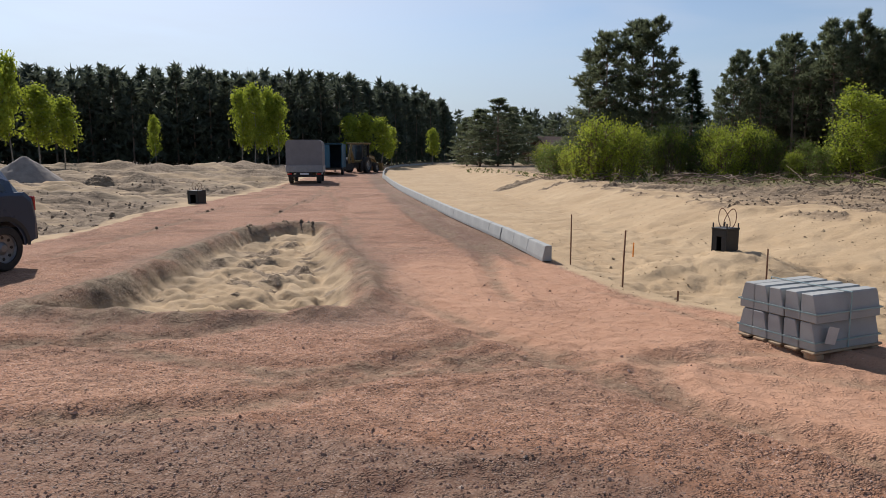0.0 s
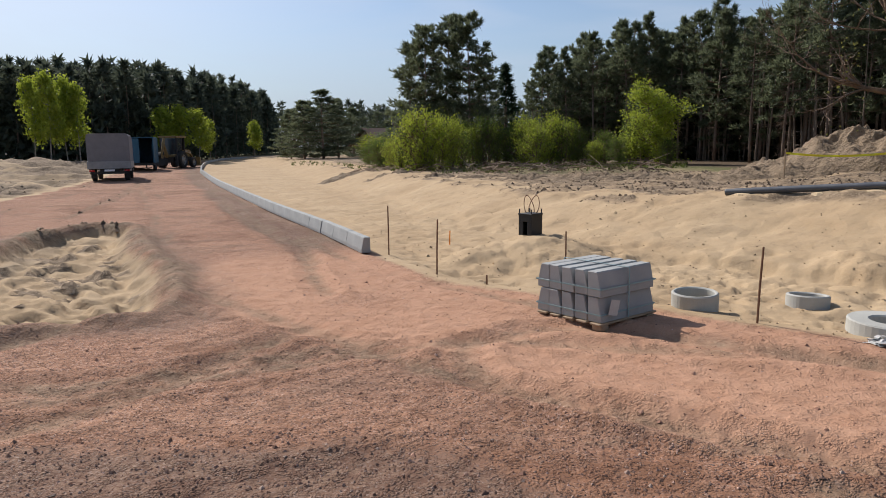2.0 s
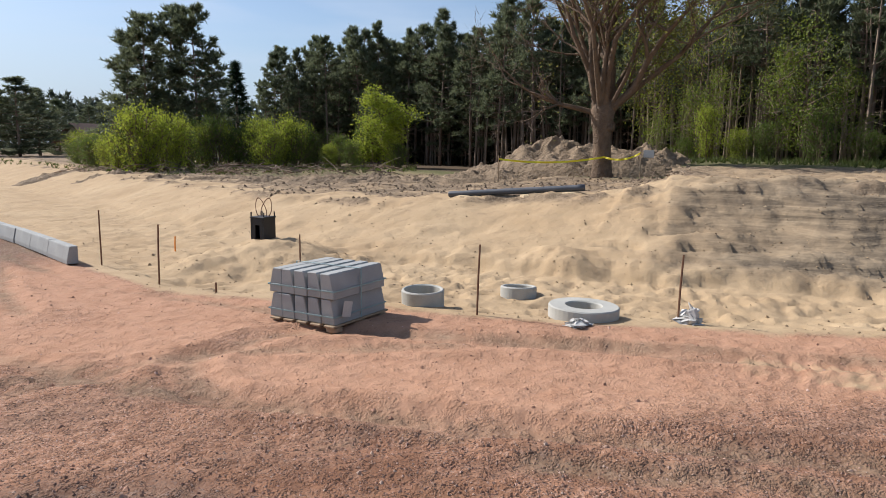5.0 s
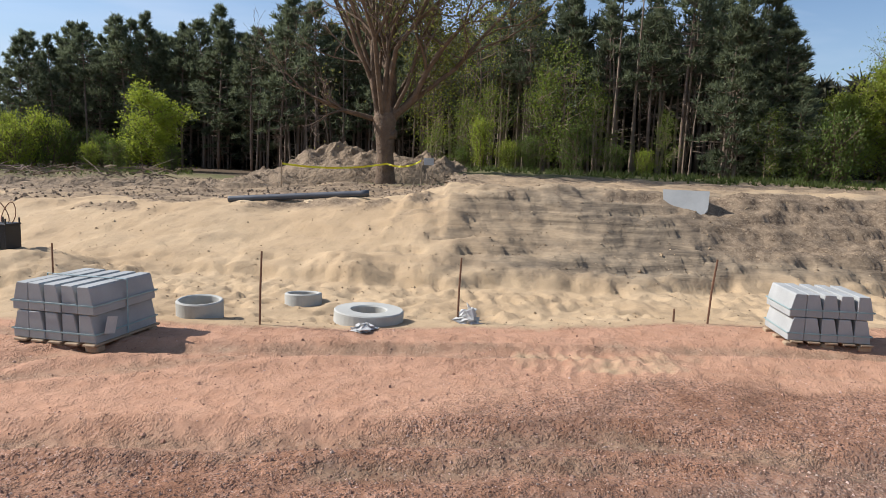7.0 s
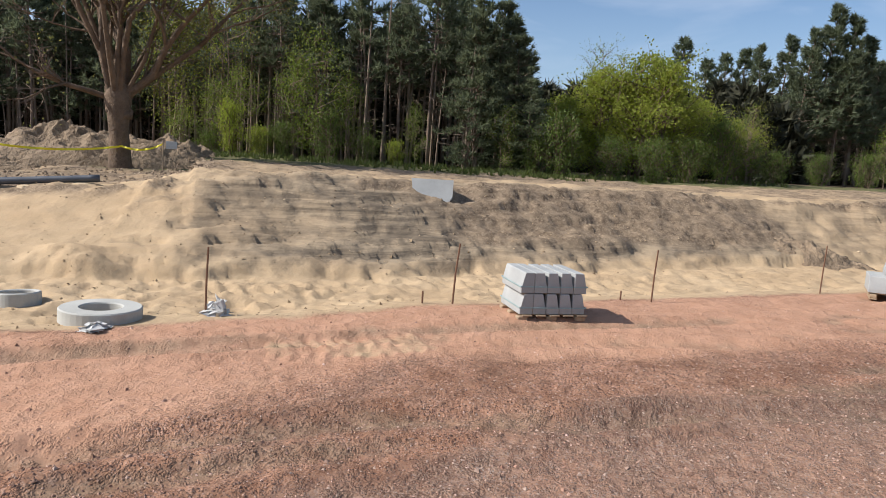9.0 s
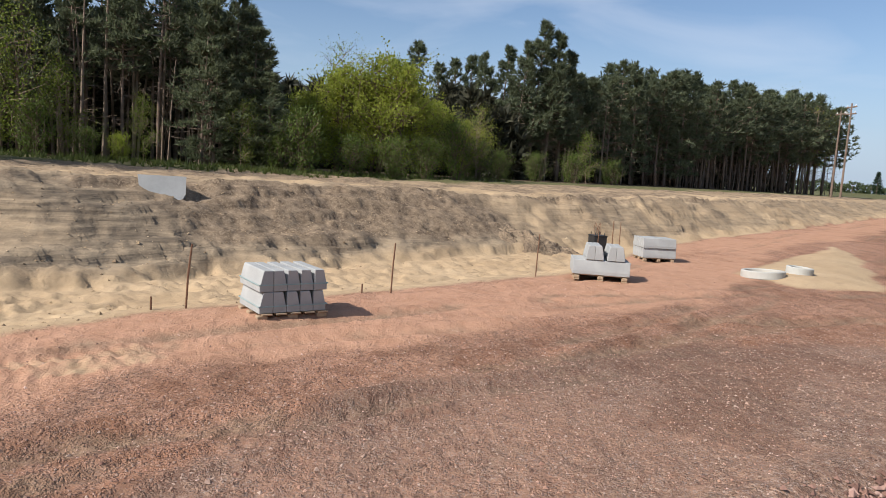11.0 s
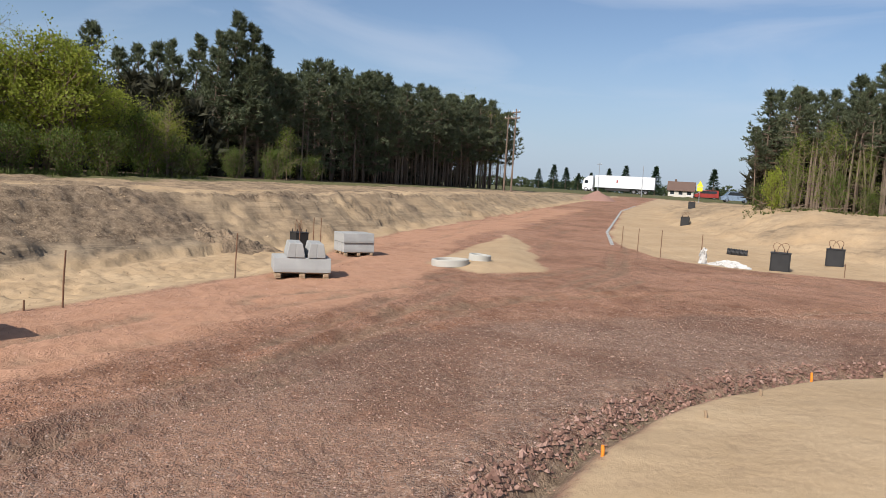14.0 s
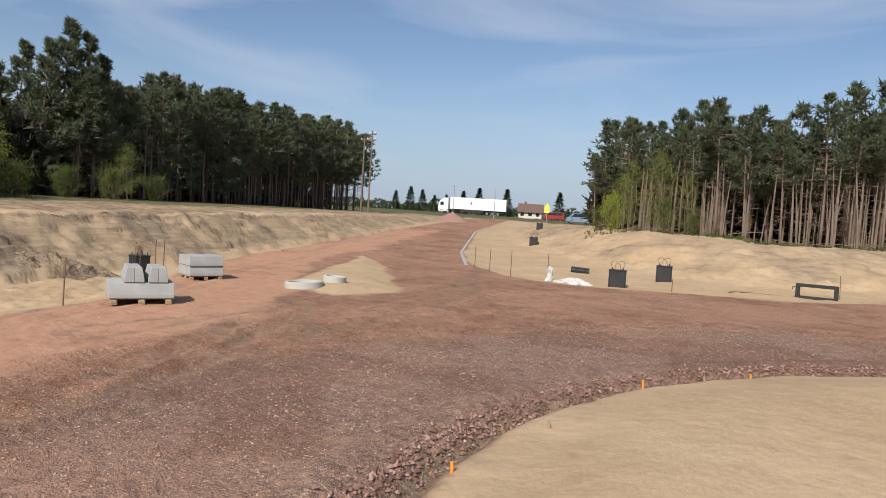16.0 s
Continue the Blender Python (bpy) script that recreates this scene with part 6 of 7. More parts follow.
rs = np.random.default_rng(41)
ang = rs.uniform(-50, 140, 26000)
rad_ = ISLAND_R + 0.35 + rs.uniform(0, 1, 26000) ** 0.8 * 3.2
sx, sy = ISLAND[0] + rad_ * np.sin(np.radians(ang)), ISLAND[1] + rad_ * np.cos(np.radians(ang)) / 0.97
stones("loose_chippings", "loose greyish red stone chippings strewn over the road", np.stack([sx, sy], -1), rs.uniform(0.005, 0.014, 26000) * np.where(rs.uniform(size=26000) < 0.04, 1.6, 1), CHIPS, 42)
az_, dd = rs.uniform(-36, 150, 14000), 3.3 + 9 * rs.uniform(0, 1, 14000) ** 1.3
px_, py_ = dd * np.sin(np.radians(az_)), dd * np.cos(np.radians(az_))
q = land(px_, py_)[1] < 0.3
stones("loose_stones", "scattered small red stones on the packed road", np.stack([px_[q], py_[q]], -1), rs.uniform(0.004, 0.011, q.sum()) * np.where(rs.uniform(size=q.sum()) < 0.03, 2.2, 1), CHIPS_RED, 43)
ang = rs.uniform(20, 160, 3600)
rr_ = ISLAND_R - 0.22 + rs.normal(0.08, 0.07, 3600)
sx, sy = ISLAND[0] + rr_ * np.sin(np.radians(ang)), ISLAND[1] + rr_ * np.cos(np.radians(ang)) / 0.93
stones("stone_rim", "loose rim of dark reddish stone lumps beside the drain", np.stack([sx, sy], -1), rs.uniform(0.011, 0.034, 3600), CHIPS_DARK, 44, 0.5)
az_, dd = rs.uniform(8, 112, 15000), 6 + 16 * rs.uniform(0, 1, 15000) ** 1.3
px_, py_ = dd * np.sin(np.radians(az_)), dd * np.cos(np.radians(az_))
lz = land(px_, py_)
q = (lz[1] > 0.6) & (rs.uniform(size=15000) < 0.25 + lz[3] + 0.6 * lz[6])
stones("sand_clods", "small clods and crumbs of soil on the sand", np.stack([px_[q], py_[q]], -1), rs.uniform(0.007, 0.022, q.sum()) * np.where(rs.uniform(size=q.sum()) < 0.05, 2.0, 1), CLODS, 45)
az_, dd = rs.uniform(8, 56, 5000), 14 + 20 * rs.uniform(0, 1, 5000)
px_, py_ = dd * np.sin(np.radians(az_)), dd * np.cos(np.radians(az_))
q = land(px_, py_)[3] > 0.4
stones("rubble", "dark rubble and lumps of soil strewn over the bank", np.stack([px_[q], py_[q]], -1), rs.uniform(0.018, 0.065, q.sum()), RUBBLE, 46)
az_, dd = rs.uniform(-42, -10, 3000), 16 + 34 * rs.uniform(0, 1, 3000)
px_, py_ = dd * np.sin(np.radians(az_)), dd * np.cos(np.radians(az_))
q = land(px_, py_)[3] > 0.4
stones("churned_lumps", "lumps of dark soil in the churned western sand", np.stack([px_[q], py_[q]], -1), rs.uniform(0.02, 0.09, q.sum()), RUBBLE, 47)
az_, dd = rs.uniform(-36, 150, 5000), 3.3 + 11 * rs.uniform(0, 1, 5000)
px_, py_ = dd * np.sin(np.radians(az_)), dd * np.cos(np.radians(az_))
lz = land(px_, py_)
q = (lz[1] < 0.5) & (rs.uniform(size=5000) < 0.15 + 1.2 * lz[7] + 0.5 * lz[3])
stones("road_clods", "dark red crumbs of packed stone thrown up by wheels", np.stack([px_[q], py_[q]], -1), rs.uniform(0.006, 0.016, q.sum()), CHIPS_DARK, 48, 0.1)

# ---- vehicles ----
PAINT_BLUE = worn("dark_blue_paint", (0.018, 0.030, 0.062), (0.030, 0.046, 0.085), 2.0, 0.32, 0.15, 0.45, fine=200, bump=0.02)
TYRE = worn("tyre_rubber", (0.018, 0.017, 0.016), (0.05, 0.045, 0.04), 8.0, 0.9)
RIM = worn("wheel_steel", (0.16, 0.16, 0.165), (0.26, 0.26, 0.26), 10.0, 0.45, 0.6)
GLASS = worn("dark_glass", (0.02, 0.025, 0.03), (0.035, 0.04, 0.045), 2.0, 0.06, spec=0.6, bump=0.0)
LIGHTRED = worn("tail_light", (0.35, 0.012, 0.012), (0.45, 0.02, 0.02), 9.0, 0.2, spec=0.5)
CANVAS = worn("grey_canvas", (0.15, 0.148, 0.155), (0.22, 0.215, 0.225), 2.0, 0.8, fine=30, bump=0.3)
STEEL_GREY = worn("grey_steel", (0.20, 0.205, 0.21), (0.32, 0.325, 0.33), 3.0, 0.55, 0.2)
BLUE = worn("blue_paint", (0.015, 0.07, 0.12), (0.03, 0.11, 0.18), 2.0, 0.5)
DARK = worn("dark_chassis", (0.02, 0.02, 0.02), (0.05, 0.045, 0.04), 3.0, 0.8)
DIGGER = worn("digger_paint", (0.14, 0.095, 0.04), (0.24, 0.16, 0.06), 2.0, 0.5)
WHITE_PAINT = worn("white_paint", (0.72, 0.73, 0.74), (0.82, 0.82, 0.82), 1.0, 0.4, fine=8, bump=0.0)
RED_PAINT = worn("red_paint", (0.22, 0.025, 0.02), (0.34, 0.05, 0.04), 2.0, 0.4)
SILVER_BLUE = worn("silver_blue_paint", (0.20, 0.27, 0.36), (0.28, 0.35, 0.45), 2.0, 0.3, 0.3)
ROOF_RED = worn("roof_tile", (0.10, 0.065, 0.05), (0.17, 0.11, 0.085), 3.0, 0.85, fine=12)
PLASTER = worn("plaster", (0.50, 0.46, 0.40), (0.62, 0.58, 0.50), 2.0, 0.9)
GALV = worn("galvanised", (0.30, 0.31, 0.32), (0.42, 0.43, 0.44), 5.0, 0.5, 0.5)


def wheel(parent, x, y, z, r, w, side):
    """A tyre with its rim and hub, axle along y; side: +1 or -1 faces outward."""
    h = w / 2
    t = Mesh().lathe([(r * 0.64, -h), (r * 0.92, -h), (r, -h * 0.7), (r, h * 0.7), (r * 0.92, h), (r * 0.64, h)], 28)
    tyre = part("wheel", t, TYRE, parent, smooth=False)
    tyre.matrix_basis = pose(x, y, z, -90 * side, 0, 0)
    rim = Mesh().lathe([(r * 0.64, h * 0.8), (r * 0.60, h * 0.55), (r * 0.30, h * 0.35), (r * 0.16, h * 0.7), (0.001, h * 0.72)], 20, False)
    part("rim", rim, RIM, tyre)
    # solid dark plugs on the rim stand for the shade in its openings
    for k in range(8):
        hole_plugs = Mesh()
        a = k * math.pi / 4
        c = (math.cos(a) * r * 0.47, math.sin(a) * r * 0.47)
        hole_plugs.prism([(c[0] + math.cos(b) * r * 0.075, c[1] + math.sin(b) * r * 0.075) for b in np.linspace(0, 2 * math.pi, 7)[:-1]], h * 0.40, h * 0.53, "z")
        part("rim_hole_shade", hole_plugs, DARK, tyre)
    return tyre


def loft(mesh, rings):
    """Closed rings of equal count, skinned one to the next and capped."""
    k, n = len(mesh.v), len(rings[0])
    for r in rings:
        mesh.v += [tuple(p) for p in r]
    for i in range(len(rings) - 1):
        for j in range(n):
            q = (j + 1) % n
            mesh.f.append((k + i * n + j, k + i * n + q, k + (i + 1) * n + q, k + (i + 1) * n + j))
    mesh.f.append(tuple(k + j for j in range(n - 1, -1, -1)))
    mesh.f.append(tuple(k + (len(rings) - 1) * n + j for j in range(n)))
    return mesh


def arch(cx, r, n=9):
    return [(cx + r * math.cos(a), 0.34 + r * math.sin(a)) for a in np.linspace(0, math.pi, n)]


def suv(m):
    """x runs to the front from the rear bumper, z up; 4.3 m long."""
    car = thing("parked_car", "dark blue-grey off-road car parked on red gravel", "car", m)
    lower = [(0.02, 0.42)] + [(0.20, 0.36)] + arch(0.64, 0.40)[::-1] + arch(3.42, 0.40)[::-1] + [(4.05, 0.32), (4.28, 0.45), (4.30, 0.72), (4.18, 0.94), (3.95, 1.02), (3.10, 1.10), (0.55, 1.14), (0.20, 1.13), (0.06, 1.02), (0.0, 0.72)]
    rings = []
    for y, ins in ((-0.90, 0.05), (-0.88, 0.0), (-0.5, -0.01), (0.5, -0.01), (0.88, 0.0), (0.90, 0.05)):
        rings.append([(x + (ins if x < 0.5 else -ins if x > 3.9 else 0), y, z - (ins if z > 0.9 else 0)) for x, z in lower])
    part("body", loft(Mesh(), rings), PAINT_BLUE, car, smooth=False)
    roof = [(0.20, 1.10), (0.38, 1.46), (0.62, 1.60), (1.6, 1.655), (2.3, 1.62), (3.12, 1.09)]
    rings = []
    for y, k in ((-0.86, 0), (-0.80, 0.5), (-0.66, 1), (0.66, 1), (0.80, 0.5), (0.86, 0)):
        rings.append([(x, y, 1.08 + (z - 1.08) * (0.12 + 0.88 * k if k < 1 else 1)) if z > 1.2 else (x, y, z) for x, z in roof])
    part("cabin", loft(Mesh(), rings), PAINT_BLUE, car)
    for s in (-1, 1):
        for xs in (((0.52, 1.16), (0.66, 1.44), (0.98, 1.47), (1.02, 1.16)), ((1.12, 1.16), (1.10, 1.48), (1.86, 1.49), (1.90, 1.16)), ((2.0, 1.16), (1.96, 1.49), (2.34, 1.46), (2.86, 1.16))):
            w = Mesh()
            pts = [(x, s * (0.872 - (z - 1.16) * 0.36), z) for x, z in xs]
            w.face(*pts)
            w.face(*[(x, y - s * 0.02, z) for x, y, z in reversed(pts)])
            part("side_window", w, GLASS, car)
        part("tail_light", Mesh().box((-0.012, s * 0.80 - 0.08, 0.84), (0.03, s * 0.80 + 0.075, 1.06)), LIGHTRED, car)
        for cx in (0.64, 3.42):
            a = Mesh()
            o, i = arch(cx, 0.46, 12), arch(cx, 0.395, 12)
            for p, q, u, v in zip(o, o[1:], i, i[1:]):
                a.face((p[0], s * 0.915, p[1]), (q[0], s * 0.915, q[1]), (v[0], s * 0.915, v[1]), (u[0], s * 0.915, u[1]))
                a.face((p[0], s * 0.86, p[1]), (q[0], s * 0.86, q[1]), (q[0], s * 0.915, q[1]), (p[0], s * 0.915, p[1]))
            part("arch_trim", a, BLACK, car)
            wheel(car, cx, s * 0.79, 0.335, 0.335, 0.22, s)
        part("sill", Mesh().box((1.2, s * 0.90 - 0.03, 0.30), (3.0, s * 0.90 + 0.015, 0.46)), BLACK, car)
    part("rear_bumper", Mesh().box((-0.06, -0.84, 0.40), (0.14, 0.84, 0.66)), BLACK, car)
    part("rear_window", Mesh().prism([(0.19, 1.16), (0.36, 1.46), (0.34, 1.47), (0.165, 1.16)], -0.6, 0.6, "y"), GLASS, car)
    part("underbody", Mesh().box((0.3, -0.7, 0.25), (4.0, 0.7, 0.45)), DARK, car)
    return car


hd = math.degrees(math.atan2(-0.984, -0.177))
cm_ = pose(-6.34, 9.86, height(-6.3, 9.9), 0, 0, hd) @ pose(-0.64, -0.88, 0)
suv(cm_)


def canvas_truck(x, y, turn):
    """Rear at the origin, x to the front."""
    t = thing("canvas_truck", "small lorry with grey canvas-covered load box", "truck", pose(x, y, height(x, y), 0, 0, turn))
    prof = [(-1.1, 0.98), (1.1, 0.98), (1.1, 2.42), (1.06, 2.62), (0.92, 2.70), (-0.92, 2.70), (-1.06, 2.62), (-1.1, 2.42)]
    part("canvas_cover", Mesh().prism(prof, 0.03, 3.4, "x"), CANVAS, t)
    part("tailgate", Mesh().box((-0.02, -1.1, 0.72), (0.03, 1.1, 1.14)), STEEL_GREY, t)
    for s in (-1, 1):
        part("side_board", Mesh().box((0.03, s * 1.1 - 0.03, 0.72), (3.4, s * 1.1 + 0.03, 1.10)), STEEL_GREY, t)
        for wx in (0.85, 4.2):
            wheel(t, wx, s * 0.86, 0.36, 0.36, 0.24, s)
        part("tail_light", Mesh().box((-0.04, s * 0.9 - 0.14, 0.56), (0.02, s * 0.9 + 0.14, 0.66)), LIGHTRED, t)
        part("mud_flap", Mesh().box((0.4, s * 0.86 - 0.14, 0.18), (0.42, s * 0.86 + 0.14, 0.6)), DARK, t)
    part("chassis", Mesh().box((0.05, -0.5, 0.45), (4.8, 0.5, 0.70)), DARK, t)
    part("load_floor", Mesh().box((0.03, -1.06, 0.68), (3.4, 1.06, 0.76)), DARK, t)
    part("bumper", Mesh().box((-0.05, -1.0, 0.42), (0.05, 1.0, 0.54)), DARK, t)
    part("plate", Mesh().box((-0.06, -0.26, 0.57), (-0.045, 0.26, 0.68)), WHITE_PAINT, t)
    part("cab", Mesh().prism([(3.5, 0.5), (5.3, 0.5), (5.35, 1.2), (4.9, 2.0), (3.5, 2.05)], -0.95, 0.95, "y"), WHITE_PAINT, t)
    part("windscreen", Mesh().prism([(5.36, 1.25), (4.93, 1.98), (4.90, 1.95), (5.32, 1.22)], -0.85, 0.85, "y"), GLASS, t)
    return t


canvas_truck(-8.55, 42.6, 97)


def box_trailer(x, y, turn):
    t = thing("box_trailer", "blue site trailer with its dark rear door open", "trailer", pose(x, y, height(x, y), 0, 0, turn))
    part("floor_frame", Mesh().box((0, -0.95, 0.45), (4.2, 0.95, 0.62)), DARK, t)
    for s in (-1, 1):
        part("side_wall", Mesh().box((0, s * 0.95 - 0.04, 0.62), (4.2, s * 0.95 + 0.04, 2.55)), BLUE, t)
        for wx in (1.6, 2.4):
            wheel(t, wx, s * 0.84, 0.34, 0.34, 0.2, s)
    part("front_wall", Mesh().box((4.16, -0.91, 0.62), (4.2, 0.91, 2.55)), BLUE, t)
    part("roof", Mesh().box((-0.03, -1.0, 2.55), (4.23, 1.0, 2.62)), BLUE, t)
    part("rear_door", Mesh().box((-0.02, 0.05, 0.64), (0.03, 0.92, 2.52)), BLUE, t)
    part("step", Mesh().box((-0.35, -0.8, 0.25), (-0.02, 0.0, 0.29)), DARK, t)
    part("support_leg", Mesh().box((4.3, -0.05, 0.0), (4.4, 0.05, 0.5)), DARK, t)
    part("drawbar", Mesh().box((4.2, -0.06, 0.46), (5.2, 0.06, 0.56)), DARK, t)
    return t


box_trailer(-9.35, 57.5, 94)


def loader(x, y, turn):
    """A backhoe loader, its digging arm folded at the rear, x to the front."""
    t = thing("backhoe_loader", "yellow-brown backhoe loader with glazed cab", "loader", pose(x, y, height(x, y), 0, 0, turn))
    part("chassis", Mesh().box((0.3, -0.5, 0.55), (3.6, 0.5, 0.95)), DARK, t)
    part("bonnet", Mesh().prism([(2.1, 0.95), (3.75, 0.95), (3.75, 1.40), (3.5, 1.55), (2.1, 1.65)], -0.45, 0.45, "y"), DIGGER, t)
    part("cab_floor", Mesh().box((0.5, -0.75, 0.95), (2.1, 0.75, 1.15)), DIGGER, t)
    for px, py in ((0.55, -0.72), (0.55, 0.72), (1.4, -0.74), (1.4, 0.74), (2.05, -0.66), (2.05, 0.66)):
        part("cab_post", Mesh().box((px - 0.05, py - 0.05, 1.15), (px + 0.05, py + 0.05, 2.62)), DARK, t)
    part("cab_roof", Mesh().box((0.42, -0.82, 2.62), (2.2, 0.82, 2.76)), DIGGER, t)
    part("rear_window", Mesh().box((0.50, -0.66, 1.2), (0.52, 0.66, 2.58)), GLASS, t)
    part("windscreen", Mesh().box((2.08, -0.60, 1.3), (2.10, 0.60, 2.58)), GLASS, t)
    for s in (-1, 1):
        part("side_window", Mesh().box((0.62, s * 0.75 - 0.01, 1.2), (1.34, s * 0.75 + 0.01, 2.58)), GLASS, t)
        wheel(t, 1.05, s * 0.92, 0.72, 0.72, 0.42, s)
        wheel(t, 3.15, s * 0.86, 0.46, 0.46, 0.32, s)
        part("lift_arm", Mesh().tube([(1.9, s * 0.55, 1.5), (3.3, s * 0.55, 1.25), (4.2, s * 0.55, 0.6)], 0.09, 6), DIGGER, t)
        part("stabiliser", Mesh().box((0.12, s * 0.85 - 0.1, 0.15), (0.3, s * 0.85 + 0.1, 1.1)), DARK, t)
    part("bucket", Mesh().prism([(4.1, 0.12), (4.9, 0.12), (4.95, 0.2), (4.35, 0.3), (4.2, 0.85), (4.1, 0.9)], -1.1, 1.1, "y"), DIGGER, t)
    part("boom", Mesh().tube([(0.2, 0, 0.95), (-0.35, 0, 2.1), (-0.15, 0, 2.55)], [0.16, 0.13, 0.10], 6), DIGGER, t)
    part("dipper", Mesh().tube([(-0.15, 0, 2.5), (-0.7, 0, 1.3), (-0.6, 0, 0.8)], [0.11, 0.10, 0.08], 6), DIGGER, t)
    part("digging_bucket", Mesh().prism([(-0.9, 0.25), (-0.4, 0.35), (-0.35, 0.8), (-0.7, 0.85)], -0.3, 0.3, "y"), DARK, t)
    return t


loader(-8.3, 63.5, 70)


def lorry(az, d, turn):
    x, y = at(az, d)
    t = thing("articulated_lorry", "white articulated lorry with long refrigerated trailer", "lorry", pose(x, y, height(x, y), 0, 0, turn))
    part("trailer_box", Mesh().box((0, -1.25, 1.15), (13.4, 1.25, 3.95)), WHITE_PAINT, t)
    part("rear_frame", Mesh().box((-0.05, -1.25, 1.1), (0.0, 1.25, 3.95)), STEEL_GREY, t)
    part("trailer_frame", Mesh().box((0.2, -0.9, 0.85), (13.0, 0.9, 1.14)), DARK, t)
    part("side_mark", Mesh().box((8.2, 1.251, 2.3), (8.5, 1.256, 3.0)), RED_PAINT, t)
    part("cab", Mesh().prism([(13.9, 0.5), (16.2, 0.5), (16.3, 1.6), (16.0, 2.9), (14.9, 3.7), (13.9, 3.75)], -1.2, 1.2, "y"), WHITE_PAINT, t)
    part("windscreen", Mesh().prism([(16.31, 1.75), (16.05, 2.85), (16.0, 2.83), (16.26, 1.72)], -1.1, 1.1, "y"), GLASS, t)
    for s in (-1, 1):
        part("side_window", Mesh().box((15.0, s * 1.2 - 0.01, 1.9), (15.8, s * 1.2 + 0.01, 2.7)), GLASS, t)
        for wx in (1.9, 3.2, 4.5, 13.9, 15.4):
            wheel(t, wx, s * 1.05, 0.5, 0.5, 0.32, s)
        part("side_guard", Mesh().box((5.4, s * 1.18 - 0.03, 0.5), (11.0, s * 1.18 + 0.03, 1.0)), DARK, t)
    return t


def small_van(az, d, turn, paint, label):
    x, y = at(az, d)
    t = thing("passenger_van", label, "van", pose(x, y, height(x, y), 0, 0, turn), "vehicles on the far road")
    part("body", Mesh().prism([(0, 0.35), (4.8, 0.35), (4.9, 0.9), (4.2, 1.15), (3.6, 1.85), (0.15, 1.95), (0, 1.5)], -0.92, 0.92, "y"), paint, t)
    for s in (-1, 1):
        part("side_window", Mesh().prism([(0.4, 1.2), (3.9, 1.2), (3.45, 1.75), (0.4, 1.8)], s * 0.925 - 0.006, s * 0.925 + 0.006, "y"), GLASS, t)
        for wx in (0.9, 3.9):
            wheel(t, wx, s * 0.82, 0.33, 0.33, 0.2, s)
    part("windscreen", Mesh().prism([(4.22, 1.17), (3.64, 1.84), (3.6, 1.82), (4.18, 1.15)], -0.8, 0.8, "y"), GLASS, t)
    return t


lorry(135.6, 165, 40)
small_van(142.6, 128, 48, SILVER_BLUE, "silver-blue passenger van on the far road")
small_van(140.3, 160, 48, RED_PAINT, "dark red car on the far road")

# ---- far houses, poles and signs ----


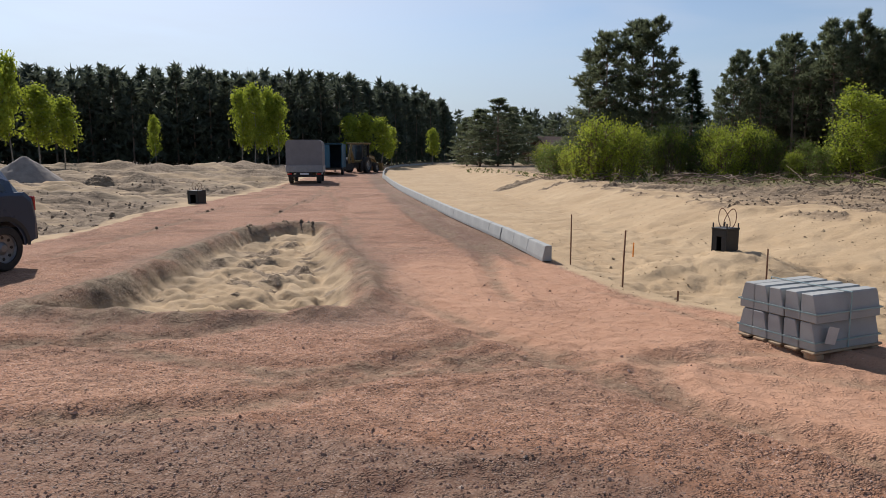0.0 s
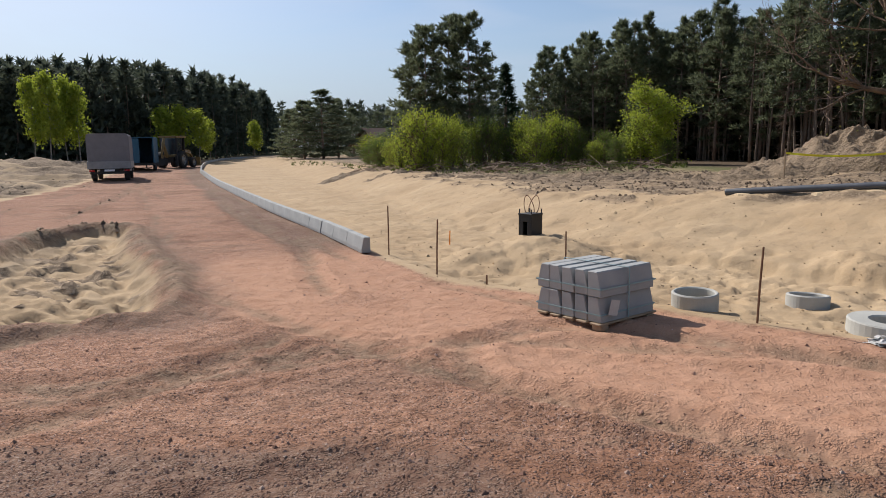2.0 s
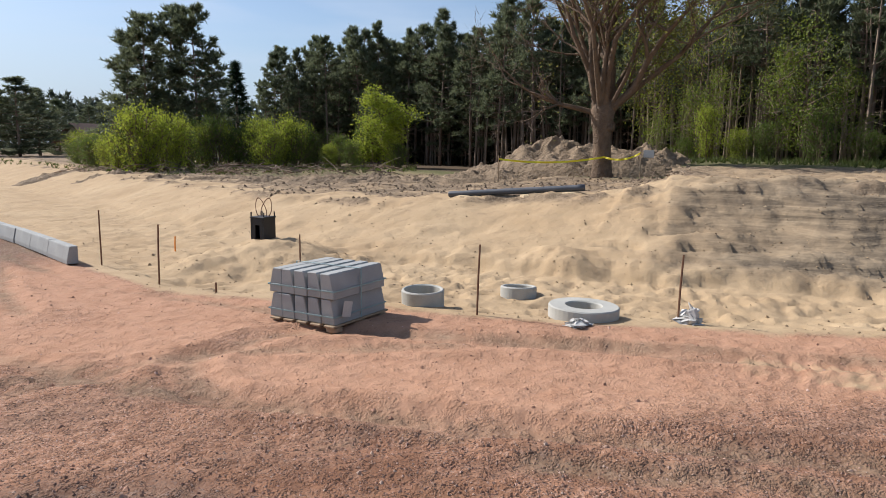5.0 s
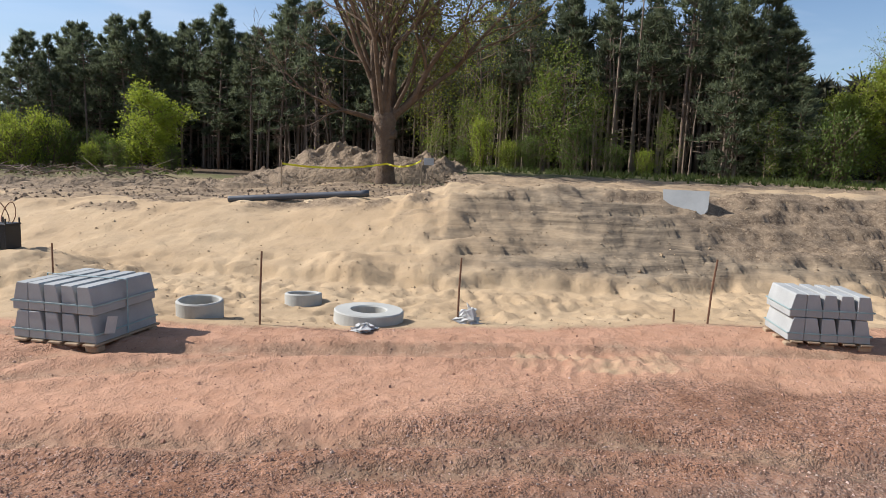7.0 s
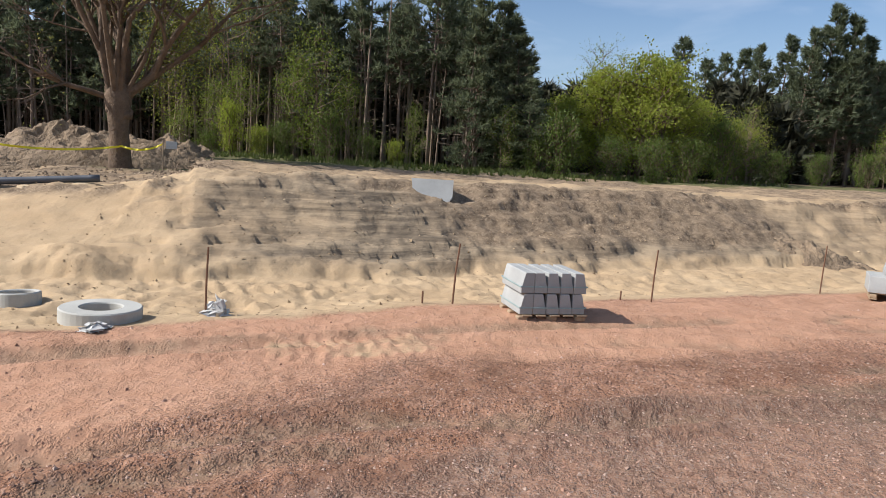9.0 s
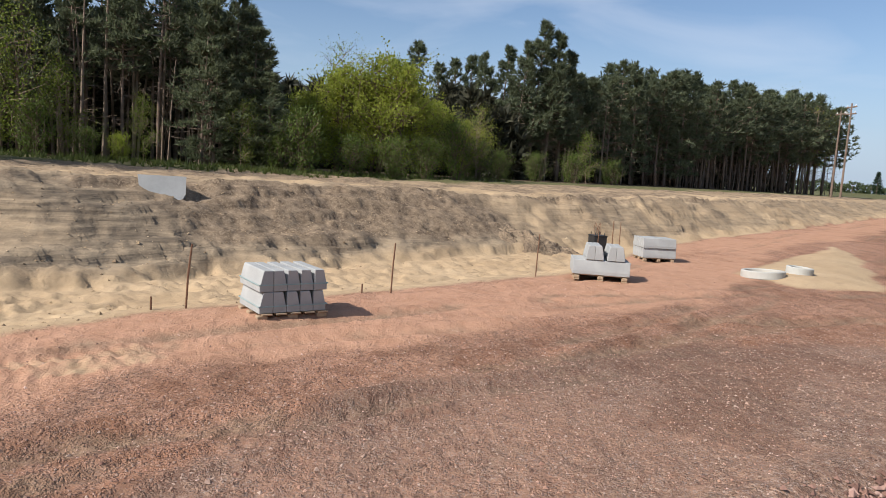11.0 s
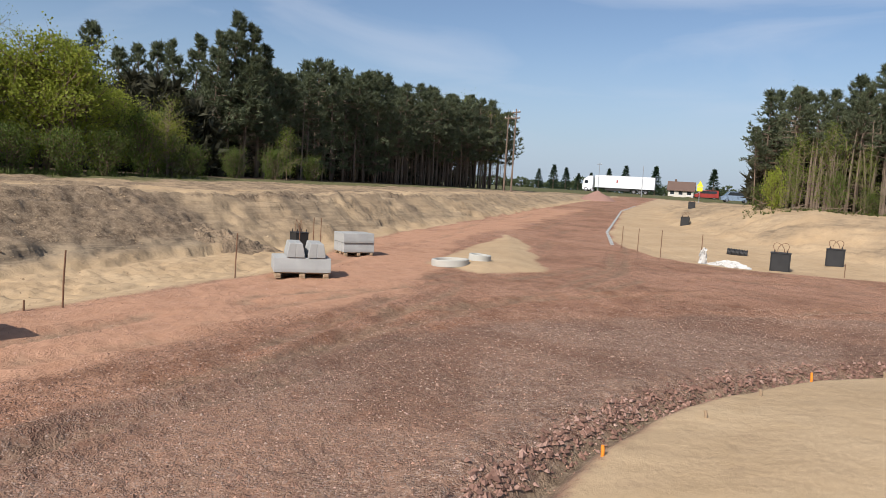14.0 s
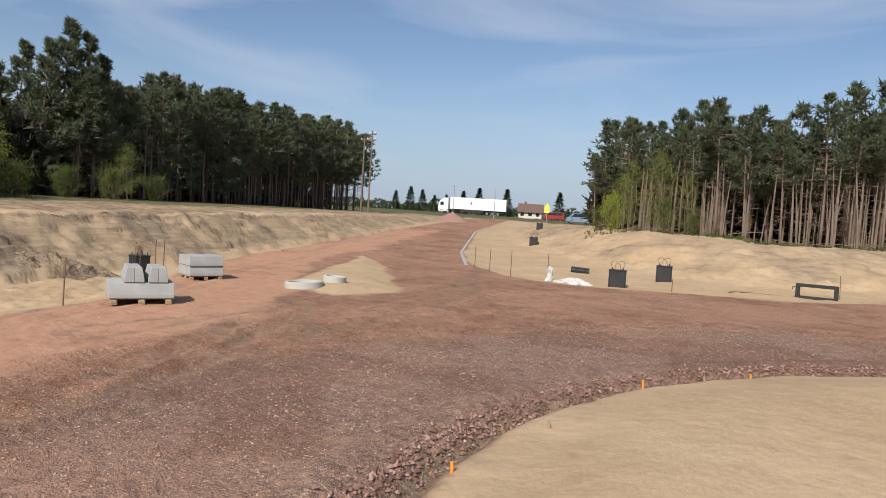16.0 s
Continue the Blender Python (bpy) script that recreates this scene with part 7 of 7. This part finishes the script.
def house(x, y, turn, w, d, h, ridge, label):
    t = thing("house", label, "house", pose(x, y, height(x, y) - 0.2, 0, 0, turn))
    part("wall", Mesh().prism([(-d / 2, 0), (d / 2, 0), (d / 2, h), (0, h + ridge * 0.92), (-d / 2, h)], -w / 2, w / 2, "x"), PLASTER, t)
    for s in (-1, 1):
        n = Mesh()
        a, b = (s * (d / 2 + 0.5), h - 0.25), (0, h + ridge)
        n.prism([a, b, (b[0], b[1] + 0.16), (a[0], a[1] + 0.16)], -w / 2 - 0.4, w / 2 + 0.4, "x")
        part("roof", n, ROOF_RED, t)
        for k in range(3):
            cx = -w / 2 + (k + 0.5) * w / 3
            wn = part("window", Mesh().box((cx - 0.55, s * d / 2 - 0.03, 1.1), (cx + 0.55, s * d / 2 + 0.03, 2.3)), GLASS, t)
            part("frame", Mesh().box((cx - 0.65, s * d / 2 - 0.02, 1.0), (cx + 0.65, s * d / 2 + 0.02, 1.1)), WHITE_PAINT, wn)
    part("chimney", Mesh().box((w * 0.2, -0.3, h + ridge * 0.6), (w * 0.2 + 0.6, 0.3, h + ridge + 0.8)), ROOF_RED, t)
    return t


house(*at(9.7, 82), 25, 6, 7, 1.0, 2.2, "low house with brown tiled roof behind green shrubs")
house(*at(137.6, 215), 40, 7, 6, 2.4, 2.4, "distant pale house with brown tiled roof")


def pole(az, d, h, label, arms=1, mat=BARK_PINE, r=0.10):
    x, y = at(az, d)
    t = thing("utility_pole", label, "pole", pose(x, y, height(x, y) - 0.2), "poles beside the far road")
    part("mast", Mesh().tube([(0, 0, 0), (0, 0, h)], [r, r * 0.65], 8), mat, t)
    for k in range(arms):
        part("cross_arm", Mesh().box((-0.7, -0.06, h - 0.4 - 0.6 * k), (0.7, 0.06, h - 0.28 - 0.6 * k)), mat, t)
        for q in (-0.55, 0, 0.55):
            part("insulator", Mesh().lathe([(0.04, 0), (0.05, 0.08), (0.02, 0.16)], 8, True), WHITE_PAINT, t).location = (q, 0, h - 0.27 - 0.6 * k)
    return t


pole(124.2, 72, 8.6, "tall weathered wooden utility pole with cross arms", 2)
pole(123.6, 74, 8.2, "tall weathered wooden utility pole beside another", 1)
pole(134.6, 120, 5.4, "pale slender post beside the far road", 0, GALV, 0.07)
pole(131.2, 150, 6.5, "slender grey post among distant trees", 1, GALV, 0.08)


def sign(az, d, label, mat, top=2.4, size=0.42):
    x, y = at(az, d)
    t = thing("road_sign", label, "sign", pose(x, y, height(x, y) - 0.1, 0, 0, -az), "road signs")
    part("post", Mesh().tube([(0, 0, 0), (0, 0, top)], 0.03, 8), GALV, t)
    part("plate", Mesh().prism([(-size, top - 0.1), (size, top - 0.1), (0, top + size * 1.6)], -0.06, -0.04, "y"), mat, t)
    part("back_plate", Mesh().box((-size * 0.8, -0.06, top - 0.7), (size * 0.8, -0.04, top - 0.2)), mat, t)
    return t


sign(138.9, 96, "yellow triangular warning sign on a grey post", YELLOW)
